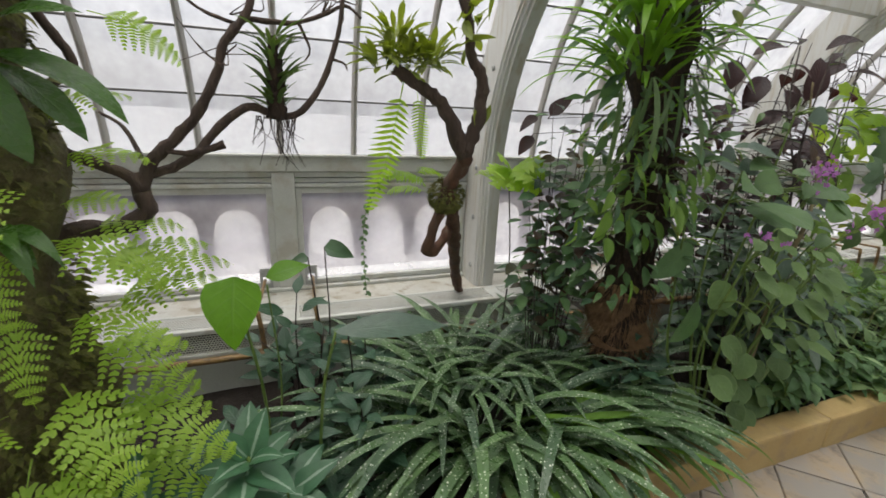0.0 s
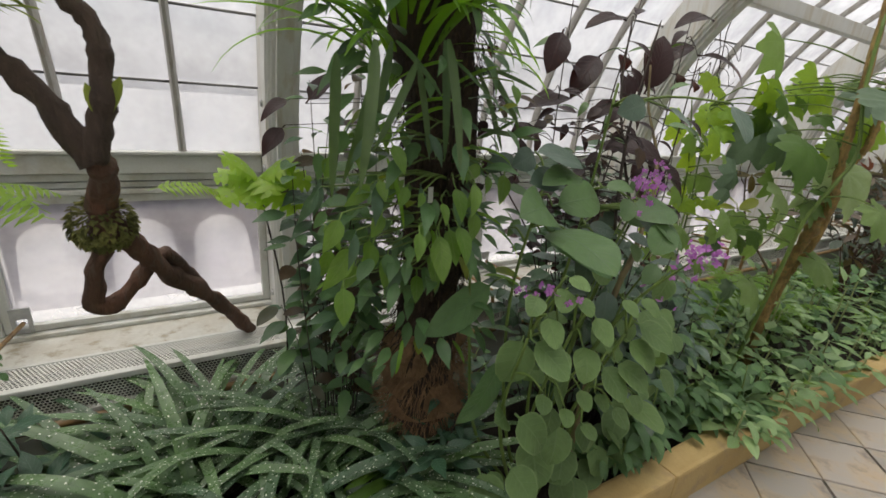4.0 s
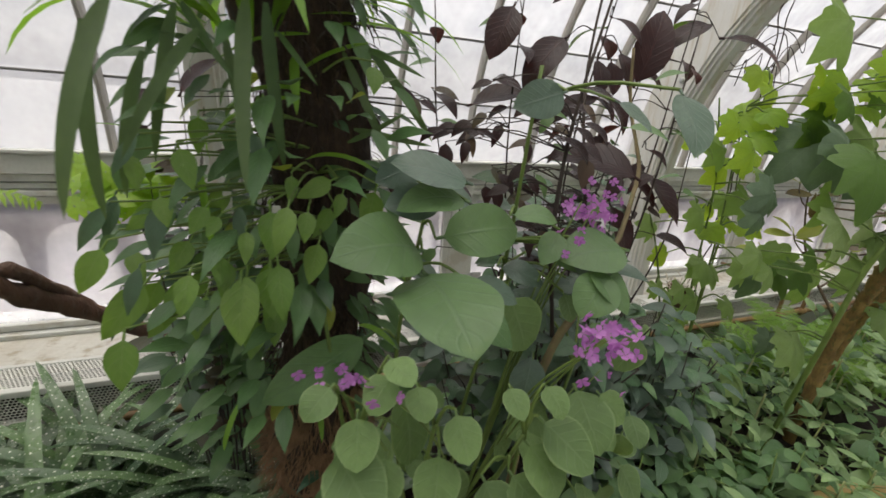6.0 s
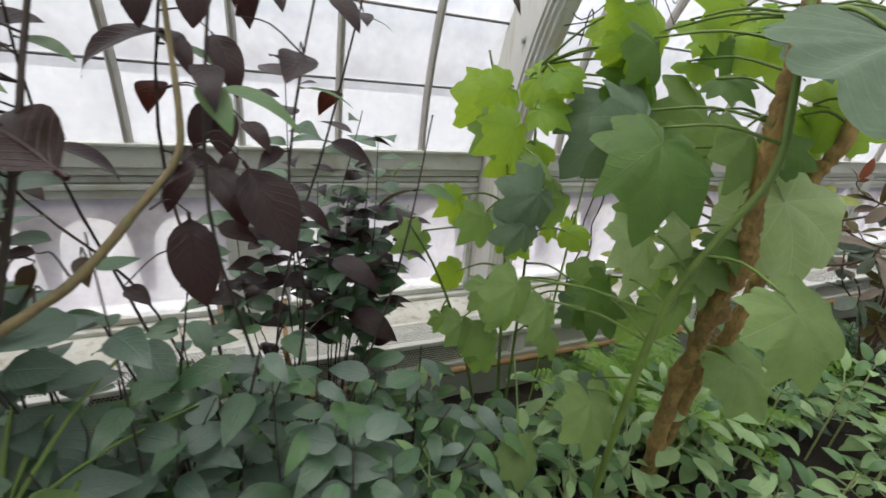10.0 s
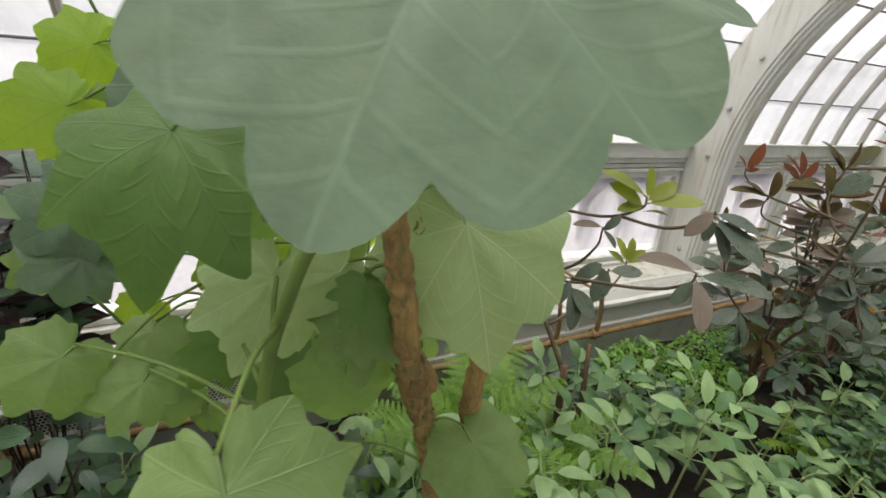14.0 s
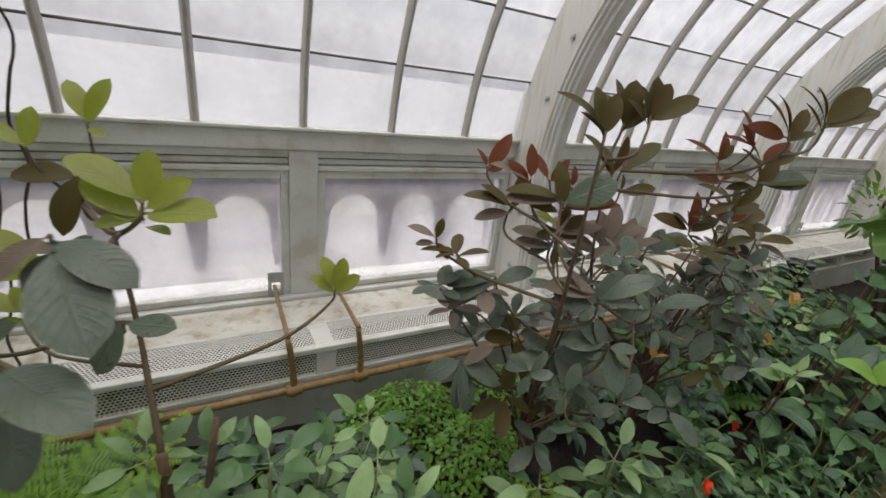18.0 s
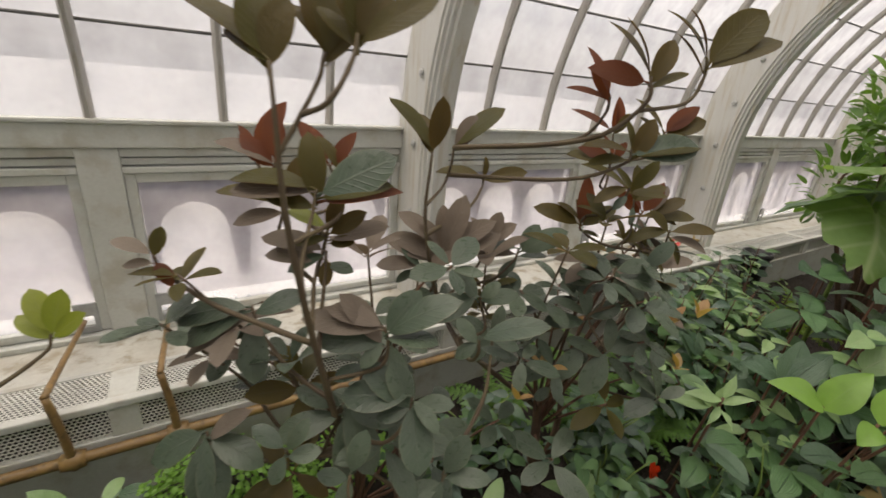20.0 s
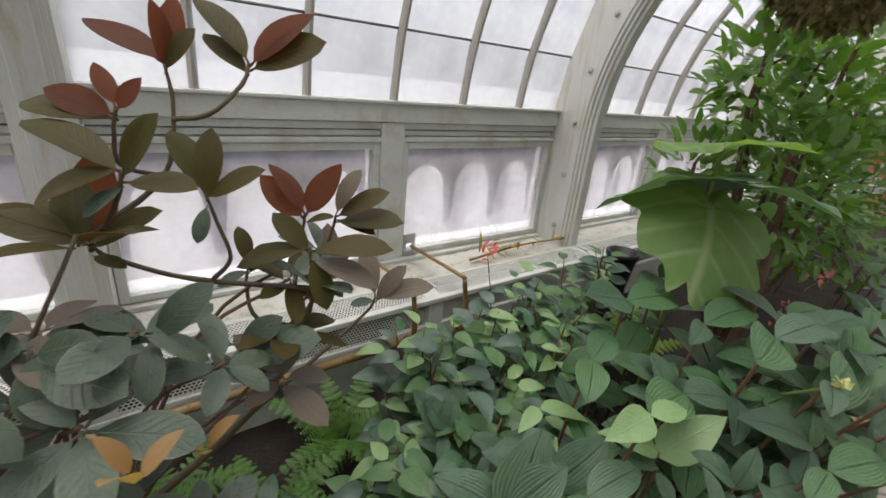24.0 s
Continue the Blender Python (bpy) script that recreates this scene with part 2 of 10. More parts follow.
def leafmat(name, ca, cb, vein=None, veinamt=0.6, rough=0.45, through_=0.35, glow=None, pairs=9, style="pinnate", spots=None, edge=None, bump=0.35, spec=0.45):
    """Leaf: two tones that vary leaf by leaf, midrib and side veins, and light passing through."""
    m, nt, p = mat(name)
    info = nt.nodes.new("ShaderNodeObjectInfo")
    geo = nt.nodes.new("ShaderNodeNewGeometry")
    rnd = mathn(nt, "FRACT", mathn(nt, "ADD", info.outputs["Random"], geo.outputs["Random Per Island"]))
    col = mixc(nt, rnd, ca, cb)
    col = mixc(nt, mathn(nt, "MULTIPLY", ramp(nt, noisen(nt, 22, 4), 0.4, 0.75), 0.5), col, tuple(c * 0.5 for c in ca))
    old = ramp(nt, noisen(nt, 9, 5), 0.58, 0.72)
    col = mixc(nt, mathn(nt, "MULTIPLY", old, 0.35), col, (ca[0] * 1.5 + 0.02, ca[1] * 1.25 + 0.01, ca[2] * 0.9))
    uv = nt.nodes.new("ShaderNodeUVMap")
    s = nt.nodes.new("ShaderNodeSeparateXYZ")
    nt.links.new(uv.outputs[0], s.inputs[0])
    u, v = s.outputs[0], s.outputs[1]
    au = mathn(nt, "ABSOLUTE", mathn(nt, "SUBTRACT", u, 0.5))
    mid = mathn(nt, "SUBTRACT", 1.0, ramp(nt, au, 0.008, 0.035))
    if style == "pinnate":
        wave = mathn(nt, "FRACT", mathn(nt, "MULTIPLY", mathn(nt, "SUBTRACT", v, mathn(nt, "MULTIPLY", au, 0.55)), float(pairs)))
        side = mathn(nt, "SUBTRACT", 1.0, ramp(nt, mathn(nt, "ABSOLUTE", mathn(nt, "SUBTRACT", wave, 0.5)), 0.03, 0.13))
        side = mathn(nt, "MULTIPLY", side, 0.55)
    elif style == "parallel":
        side = mathn(nt, "MULTIPLY", ramp(nt, mathn(nt, "SINE", mathn(nt, "MULTIPLY", au, 75.0)), 0.6, 1.0), 0.5)
    elif style == "palmate":
        cx = mathn(nt, "SUBTRACT", u, 0.5)
        cy = mathn(nt, "SUBTRACT", v, 0.5)
        ang = mathn(nt, "ARCTAN2", cx, cy)
        w = mathn(nt, "ABSOLUTE", mathn(nt, "SUBTRACT", mathn(nt, "FRACT", mathn(nt, "ADD", mathn(nt, "DIVIDE", ang, 0.76), 0.5)), 0.5))
        r = mathn(nt, "SQRT", mathn(nt, "ADD", mathn(nt, "MULTIPLY", cx, cx), mathn(nt, "MULTIPLY", cy, cy)))
        side = mathn(nt, "SUBTRACT", 1.0, ramp(nt, mathn(nt, "MULTIPLY", w, r), 0.0015, 0.007))
        wv = mathn(nt, "FRACT", mathn(nt, "MULTIPLY", mathn(nt, "SUBTRACT", r, mathn(nt, "MULTIPLY", w, 0.22)), 13.0))
        fine = mathn(nt, "SUBTRACT", 1.0, ramp(nt, mathn(nt, "ABSOLUTE", mathn(nt, "SUBTRACT", wv, 0.5)), 0.03, 0.12))
        side = mathn(nt, "MAXIMUM", side, mathn(nt, "MULTIPLY", fine, 0.4))
        mid = side
    elif style == "splash":
        edgewave = mathn(nt, "ADD", au, mathn(nt, "MULTIPLY", noisen(nt, 30, 3), 0.16))
        side = mathn(nt, "SUBTRACT", 1.0, ramp(nt, edgewave, 0.115, 0.155))
    else:
        side = mathn(nt, "MULTIPLY", mid, 0.5)
    vn = mathn(nt, "MAXIMUM", mid, side)
    if vein:
        col = mixc(nt, mathn(nt, "MULTIPLY", vn, veinamt), col, vein)
    if edge:
        col = mixc(nt, mathn(nt, "MULTIPLY", ramp(nt, au, 0.44, 0.49), 0.7), col, edge)
    if spots:
        vo = nd(nt, "ShaderNodeTexVoronoi", Scale=1.0)
        vo.voronoi_dimensions = "2D"
        flat = nt.nodes.new("ShaderNodeCombineXYZ")
        shift_ = mathn(nt, "MULTIPLY", info.outputs["Random"], 40.0)
        nt.links.new(mathn(nt, "ADD", mathn(nt, "MULTIPLY", u, 2.3), shift_), flat.inputs[0])
        nt.links.new(mathn(nt, "MULTIPLY", v, 36.0), flat.inputs[1])
        nt.links.new(flat.outputs[0], vo.inputs["Vector"])
        sep = nt.nodes.new("ShaderNodeSeparateColor")
        nt.links.new(vo.outputs["Color"], sep.inputs[0])
        dot = mathn(nt, "MULTIPLY", mathn(nt, "LESS_THAN", vo.outputs["Distance"], mathn(nt, "ADD", mathn(nt, "MULTIPLY", sep.outputs[1], 0.10), 0.08)), mathn(nt, "GREATER_THAN", sep.outputs[0], 0.4))
        col = mixc(nt, dot, col, spots)
    nt.links.new(col, p.inputs["Base Color"])
    blot = noisen(nt, 34, 4)
    nt.links.new(mathn(nt, "ADD", mathn(nt, "MULTIPLY", blot, 0.36), rough - 0.2), p.inputs["Roughness"])
    p.inputs["Specular IOR Level"].default_value = spec
    bumpn(nt, p, mathn(nt, "ADD", vn, mathn(nt, "MULTIPLY", noisen(nt, 55, 3), 1.3)), bump, 0.004)
    tl = nt.nodes.new("ShaderNodeBsdfTranslucent")
    g = glow or (ca[0] * 1.5 + 0.03, ca[1] * 1.7, ca[2] * 0.5)
    nt.links.new(mixc(nt, mathn(nt, "MULTIPLY", vn, 0.35), g, tuple(c * 0.55 for c in g)), tl.inputs[0])
    ms = nt.nodes.new("ShaderNodeMixShader")
    ms.inputs[0].default_value = through_
    nt.links.new(p.outputs[0], ms.inputs[1])
    nt.links.new(tl.outputs[0], ms.inputs[2])
    nt.links.new(ms.outputs[0], nt.nodes["Material Output"].inputs[0])
    return m


L_FERN = leafmat("fern_bright", (0.25, 0.41, 0.045), (0.33, 0.47, 0.07), style="mid", through_=0.45)
L_FERN2 = leafmat("fern_green", (0.07, 0.16, 0.03), (0.10, 0.22, 0.04), style="mid", through_=0.35)
L_MAIDEN = leafmat("maidenhair_green", (0.11, 0.25, 0.03), (0.16, 0.32, 0.05), style="mid", through_=0.4)
L_STRAP = leafmat("spotted_strap", (0.052, 0.105, 0.055), (0.13, 0.24, 0.085), spots=(0.78, 0.82, 0.68), style="parallel", vein=(0.05, 0.09, 0.05), veinamt=0.5, rough=0.32, through_=0.14, spec=0.9)
L_STRAPB = leafmat("light_strap", (0.10, 0.21, 0.03), (0.14, 0.27, 0.04), style="parallel", vein=(0.16, 0.28, 0.08), veinamt=0.5, rough=0.4, through_=0.3)
L_BROM = leafmat("bright_strap", (0.17, 0.34, 0.035), (0.11, 0.225, 0.03), style="parallel", vein=(0.2, 0.32, 0.08), veinamt=0.4, rough=0.4, through_=0.4)
L_AIR = leafmat("airplant_green", (0.06, 0.12, 0.04), (0.10, 0.15, 0.06), style="parallel", rough=0.5, through_=0.25)
L_SILVER = leafmat("silver_splash_leaf", (0.045, 0.125, 0.062), (0.06, 0.155, 0.075), vein=(0.27, 0.38, 0.28), veinamt=0.8, style="splash", rough=0.42, through_=0.15)
L_ARROW = leafmat("arrow_leaf_bright", (0.11, 0.27, 0.02), (0.14, 0.31, 0.03), vein=(0.2, 0.38, 0.08), veinamt=0.5, pairs=6, through_=0.4)
L_DARKG = leafmat("dark_green_leaf", (0.040, 0.092, 0.045), (0.062, 0.135, 0.062), vein=(0.07, 0.13, 0.07), veinamt=0.5, rough=0.36, through_=0.16, spec=0.65)
L_NEST = leafmat("glossy_nest_leaf", (0.05, 0.125, 0.025), (0.075, 0.17, 0.035), vein=(0.15, 0.27, 0.07), veinamt=0.4, rough=0.3, through_=0.3, pairs=14, spec=0.7)
L_OLIVE = leafmat("olive_tuft_leaf", (0.15, 0.20, 0.03), (0.27, 0.31, 0.055), style="mid", rough=0.45, through_=0.35)
L_BLUEG = leafmat("blue_green_leaf", (0.050, 0.092, 0.066), (0.095, 0.155, 0.11), vein=(0.1, 0.15, 0.11), veinamt=0.45, rough=0.4, through_=0.16, spec=0.65, bump=0.25)
L_MIDG = leafmat("mid_green_leaf", (0.07, 0.15, 0.06), (0.105, 0.20, 0.075), vein=(0.11, 0.19, 0.09), veinamt=0.5, rough=0.38, through_=0.25)
L_GREYG = leafmat("grey_green_velvet_leaf", (0.105, 0.19, 0.075), (0.075, 0.145, 0.055), vein=(0.14, 0.21, 0.12), veinamt=0.25, rough=0.5, through_=0.22, pairs=6, bump=0.25)
L_ROUND = leafmat("soft_round_leaf", (0.085, 0.15, 0.055), (0.15, 0.25, 0.085), vein=(0.2, 0.3, 0.12), veinamt=0.4, rough=0.6, through_=0.3, pairs=6, edge=(0.22, 0.32, 0.13))
L_HEART = leafmat("light_pointed_leaf", (0.10, 0.205, 0.03), (0.15, 0.26, 0.045), vein=(0.22, 0.34, 0.09), veinamt=0.45, rough=0.42, through_=0.35, pairs=5, spec=0.6)
L_BURG = leafmat("burgundy_leaf", (0.010, 0.005, 0.006), (0.018, 0.007, 0.007), vein=(0.04, 0.015, 0.012), veinamt=0.5, rough=0.36, through_=0.2, glow=(0.10, 0.022, 0.014), spec=0.35)
L_BURG2 = leafmat("bronze_leaf", (0.05, 0.03, 0.02), (0.05, 0.07, 0.04), vein=(0.1, 0.06, 0.03), veinamt=0.5, rough=0.4, through_=0.25, glow=(0.18, 0.09, 0.02))
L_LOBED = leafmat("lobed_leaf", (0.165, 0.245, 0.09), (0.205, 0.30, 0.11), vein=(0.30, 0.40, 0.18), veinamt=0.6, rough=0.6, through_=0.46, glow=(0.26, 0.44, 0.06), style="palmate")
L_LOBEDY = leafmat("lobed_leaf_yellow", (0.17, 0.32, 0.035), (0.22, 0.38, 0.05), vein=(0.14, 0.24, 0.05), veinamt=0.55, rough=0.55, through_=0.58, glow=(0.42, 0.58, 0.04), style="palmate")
# same lobed leaf on its shaded side, the shade put into a deeper green
L_LOBEDD = leafmat("lobed_leaf_shaded", (0.07, 0.14, 0.03), (0.09, 0.17, 0.04), vein=(0.13, 0.22, 0.07), veinamt=0.4, rough=0.6, through_=0.4, glow=(0.16, 0.30, 0.02), style="palmate")
# same lobed leaf with light behind it, painted in as a paler green
L_LOBEDP = leafmat("lobed_leaf_backlit", (0.34, 0.46, 0.24), (0.37, 0.48, 0.26), vein=(0.58, 0.68, 0.44), veinamt=0.85, rough=0.6, through_=0.5, glow=(0.46, 0.62, 0.18), style="palmate")
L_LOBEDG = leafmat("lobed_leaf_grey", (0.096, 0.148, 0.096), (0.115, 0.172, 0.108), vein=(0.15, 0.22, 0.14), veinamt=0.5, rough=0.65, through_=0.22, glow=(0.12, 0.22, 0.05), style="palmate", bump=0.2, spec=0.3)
L_RHOG = leafmat("rhododendron_green", (0.042, 0.068, 0.042), (0.085, 0.118, 0.075), vein=(0.11, 0.13, 0.09), veinamt=0.35, rough=0.33, through_=0.12, edge=(0.11, 0.13, 0.08), spec=0.6)
L_RHOY = leafmat("rhododendron_yellow_green", (0.18, 0.22, 0.03), (0.23, 0.26, 0.05), vein=(0.26, 0.28, 0.09), veinamt=0.5, rough=0.42, through_=0.4)
L_RHOO = leafmat("rhododendron_olive", (0.066, 0.070, 0.015), (0.088, 0.064, 0.018), vein=(0.13, 0.11, 0.04), veinamt=0.5, rough=0.45, through_=0.42, glow=(0.27, 0.18, 0.03), spec=0.3)
L_RHOR = leafmat("rhododendron_rust", (0.115, 0.038, 0.02), (0.08, 0.03, 0.017), vein=(0.16, 0.07, 0.035), veinamt=0.5, rough=0.6, through_=0.42, glow=(0.30, 0.09, 0.03), spec=0.2)
L_RHOT = leafmat("rhododendron_tan", (0.165, 0.138, 0.11), (0.12, 0.095, 0.072), vein=(0.2, 0.16, 0.12), veinamt=0.5, rough=0.65, through_=0.2, glow=(0.26, 0.18, 0.11), spec=0.3)
L_RHOB = leafmat("rhododendron_brown_underside", (0.10, 0.05, 0.019), (0.07, 0.042, 0.017), vein=(0.14, 0.08, 0.03), veinamt=0.5, rough=0.6, through_=0.42, glow=(0.28, 0.14, 0.03), spec=0.25)
L_GOLD = leafmat("golden_young_leaf", (0.36, 0.24, 0.11), (0.27, 0.14, 0.06), rough=0.6, through_=0.3, style="mid")
L_UMB = leafmat("pale_green_leaf", (0.17, 0.28, 0.12), (0.25, 0.38, 0.17), vein=(0.34, 0.40, 0.22), veinamt=0.4, rough=0.42, through_=0.25)
L_RIB = leafmat("ribbed_green_leaf", (0.065, 0.15, 0.06), (0.115, 0.22, 0.095), vein=(0.025, 0.07, 0.03), veinamt=0.75, rough=0.36, through_=0.22, style="parallel", bump=1.0, spec=0.65)
L_RIBB = leafmat("ribbed_blue_green_leaf", (0.065, 0.125, 0.075), (0.10, 0.17, 0.105), vein=(0.03, 0.06, 0.035), veinamt=0.7, rough=0.38, through_=0.18, style="parallel", bump=1.0, spec=0.65)
L_RIBL = leafmat("ribbed_lime_leaf", (0.15, 0.29, 0.05), (0.19, 0.34, 0.07), vein=(0.26, 0.42, 0.12), veinamt=0.25, rough=0.4, through_=0.35, style="parallel", bump=0.09)
L_GIANT = leafmat("giant_toothed_leaf", (0.13, 0.23, 0.07), (0.15, 0.26, 0.085), vein=(0.36, 0.44, 0.22), veinamt=0.75, rough=0.55, through_=0.42, glow=(0.24, 0.40, 0.05), pairs=6)
L_SHRUB = leafmat("glossy_small_leaf", (0.085, 0.19, 0.045), (0.16, 0.29, 0.06), vein=(0.17, 0.3, 0.1), veinamt=0.3, rough=0.35, through_=0.42, spec=0.7)
PETAL_P = leafmat("purple_petal", (0.33, 0.11, 0.37), (0.44, 0.20, 0.48), rough=0.6, through_=0.35, glow=(0.6, 0.2, 0.65), style="mid")
PETAL_O = leafmat("orange_petal", (0.75, 0.06, 0.02), (0.8, 0.09, 0.02), rough=0.5, through_=0.3, glow=(0.8, 0.12, 0.02), style="mid")
PETAL_K = leafmat("pink_bud", (0.55, 0.13, 0.13), (0.6, 0.2, 0.16), rough=0.6, through_=0.3, glow=(0.6, 0.2, 0.15), style="mid")


# ---- building blocks ----
def mesh(name, verts, faces, material, uvs=None, smooth=False):
    me = bpy.data.meshes.new(name)
    me.from_pydata([tuple(v) for v in verts], [], [tuple(f) for f in faces])
    if uvs is not None:
        lay = me.uv_layers.new(name="UVMap")
        idx = np.empty(len(me.loops), dtype=np.int32)
        me.loops.foreach_get("vertex_index", idx)
        lay.data.foreach_set("uv", np.asarray(uvs, dtype=np.float32)[idx].ravel())
    me.materials.append(material)
    if smooth:
        me.polygons.foreach_set("use_smooth", [True] * len(me.polygons))
    me.update()
    return me


def thing(name, at, label, category, group="", kind=""):
    ob = new(name)
    ob.empty_display_size = 0.05
    ob.location = at
    return tagged(ob, label, category, group, kind)


def part(name, me, parent, label="", m=None):
    """A mesh as one part of a thing; m is its pose in the world."""
    ob = new(name, me)
    ob.parent = parent
    base = parent.matrix_basis if parent.parent is None else parent.parent.matrix_basis @ parent.matrix_basis
    ob.matrix_basis = base.inverted() @ (m if m is not None else Matrix.Identity(4))
    if label:
        tagged(ob, label)
    return ob


def box(a, b, material, bevel=0.004):
    bm = bmesh.new()
    bmesh.ops.create_cube(bm, size=1)
    for v in bm.verts:
        for i in range(3):
            v.co[i] = (a[i] + b[i]) / 2 + v.co[i] * (b[i] - a[i])
    if bevel:
        bmesh.ops.bevel(bm, geom=bm.edges[:], offset=bevel, segments=2, affect="EDGES", profile=0.6)
    me = bpy.data.meshes.new("box")
    bm.to_mesh(me)
    bm.free()
    me.materials.append(material)
    return me


def smooth_line(pts, steps=6):
    """Catmull-Rom through the points."""
    P = [Vector(p) for p in pts]
    P = [P[0] * 2 - P[1]] + P + [P[-1] * 2 - P[-2]]
    out = []
    for i in range(1, len(P) - 2):
        a, b, c, d = P[i - 1 : i + 3]
        for k in range(steps):
            t = k / steps
            out.append(0.5 * ((2 * b) + (c - a) * t + (2 * a - 5 * b + 4 * c - d) * t * t + (3 * b - a - 3 * c + d) * t ** 3))
    out.append(P[-2])
    return out


def tube(pts, radii, material, sides=8, rough=0.0, steps=6, smooth=True):
    line = smooth_line(pts, steps)
    n = len(line)
    rs = np.interp(np.linspace(0, 1, n), np.linspace(0, 1, len(radii)), radii)
    verts, faces, uvs = [], [], []
    up = Vector((0.3, 0.2, 1)).normalized()
    for i, q in enumerate(line):
        d = (line[min(i + 1, n - 1)] - line[max(i - 1, 0)]).normalized()
        a = d.cross(up)
        if a.length < 1e-3:
            a = d.cross(Vector((1, 0, 0)))
        a.normalize()
        b = a.cross(d)
        up = b
        for k in range(sides):
            w = 2 * math.pi * k / sides
            r = rs[i] * (1 + rough * noise.noise((q + (a * math.cos(w) + b * math.sin(w)) * rs[i]) * (0.55 / max(rs[i], 0.004))))
            verts.append(q + a * (r * math.cos(w)) + b * (r * math.sin(w)))
            uvs.append((k / sides, i / n))
    for i in range(n - 1):
        for k in range(sides):
            k2 = (k + 1) % sides
            faces.append((i * sides + k, i * sides + k2, (i + 1) * sides + k2, (i + 1) * sides + k))
    faces.append(tuple(range(sides))[::-1])
    faces.append(tuple((n - 1) * sides + k for k in range(sides)))
    return mesh("tube", verts, faces, material, uvs, smooth)


def sweep(profile, line, material):
    """Extrude a closed (x, depth) profile along points that carry their own inward normal."""
    verts, faces = [], []
    k = len(profile)
    for q, nrm in line:
        for px, pd in profile:
            verts.append(Vector(q) + Vector((px, 0, 0)) + Vector(nrm) * pd)
    for i in range(len(line) - 1):
        for j in range(k):
            j2 = (j + 1) % k
            faces.append((i * k + j, i * k + j2, (i + 1) * k + j2, (i + 1) * k + j))
    faces.append(tuple(range(k))[::-1])
    faces.append(tuple((len(line) - 1) * k + j for j in range(k)))
    return mesh("sweep", verts, faces, material)


OUTLINES = {
    "oval": lambda v: math.sin(math.pi * min(1, v ** 0.85)) ** 0.75,
    "ovate": lambda v: math.sin(math.pi * v ** 0.66) ** 0.9,
    "obovate": lambda v: math.sin(math.pi * v ** 1.5) ** 0.7,
    "oblong": lambda v: math.sin(math.pi * v ** 1.12) ** 0.6,
    "round": lambda v: math.sin(math.pi * v ** 0.8) ** 0.55,
    "lance": lambda v: math.sin(math.pi * v ** 0.75) ** 1.25,
    "strap": lambda v: min(1, 0.35 + v * 4) * (1 - v ** 4) ** 0.8,
    "broad": lambda v: math.sin(math.pi * v ** 0.86) ** 0.62 * (1 - 0.25 * max(0.0, v - 0.82) / 0.18),
    "heart": lambda v: math.sin(math.pi * v ** 0.5) ** 0.85,
}


def leaf(L, W, material, outline="oval", fold=0.12, droop=0.5, n=8, wave=0.0, stalk=0.0, cross=4, curl=0.0, seed=0):
    """A leaf along +y from its base, upper side +z, with midrib fold, droop and a wavy rim."""
    rng = random.Random(seed)
    f = OUTLINES[outline]
    verts, faces, uvs = [], [], []
    y = z = 0.0
    ph, a = rng.uniform(0, 6), 0.0
    if stalk:
        sw = W * 0.025 + 0.0012
        for yy in (0.0, stalk):
            verts += [(-sw, yy, 0), (0, yy, sw), (sw, yy, 0), (0, yy, -sw)]
            uvs += [(0.5, 0.0)] * 4
        faces += [(0, 1, 5, 4), (1, 2, 6, 5), (2, 3, 7, 6), (3, 0, 4, 7)]
        y = stalk
    o = len(verts)
    side = rng.uniform(-0.06, 0.06)
    for i in range(n + 1):
        v = i / n
        w = W / 2 * max(f(v), 0.0 if i else 0.05)
        for k in range(cross + 1):
            u = -1 + 2 * k / cross
            zz = z + fold * abs(u) * w - curl * u * u * w + wave * W * math.sin(ph + v * 9 + (2 if u > 0 else 0)) * u * u
            verts.append((u * w + side * L * v * v, y, zz))
            uvs.append((u * 0.5 + 0.5, v))
        a = -droop * (v ** 1.2) * 1.5
        y += L / n * math.cos(a)
        z += L / n * math.sin(a)
    c = cross + 1
    for i in range(n):
        for k in range(cross):
            faces.append((o + i * c + k, o + i * c + k + 1, o + (i + 1) * c + k + 1, o + (i + 1) * c + k))
    return mesh("leaf", verts, faces, material, uvs, True)


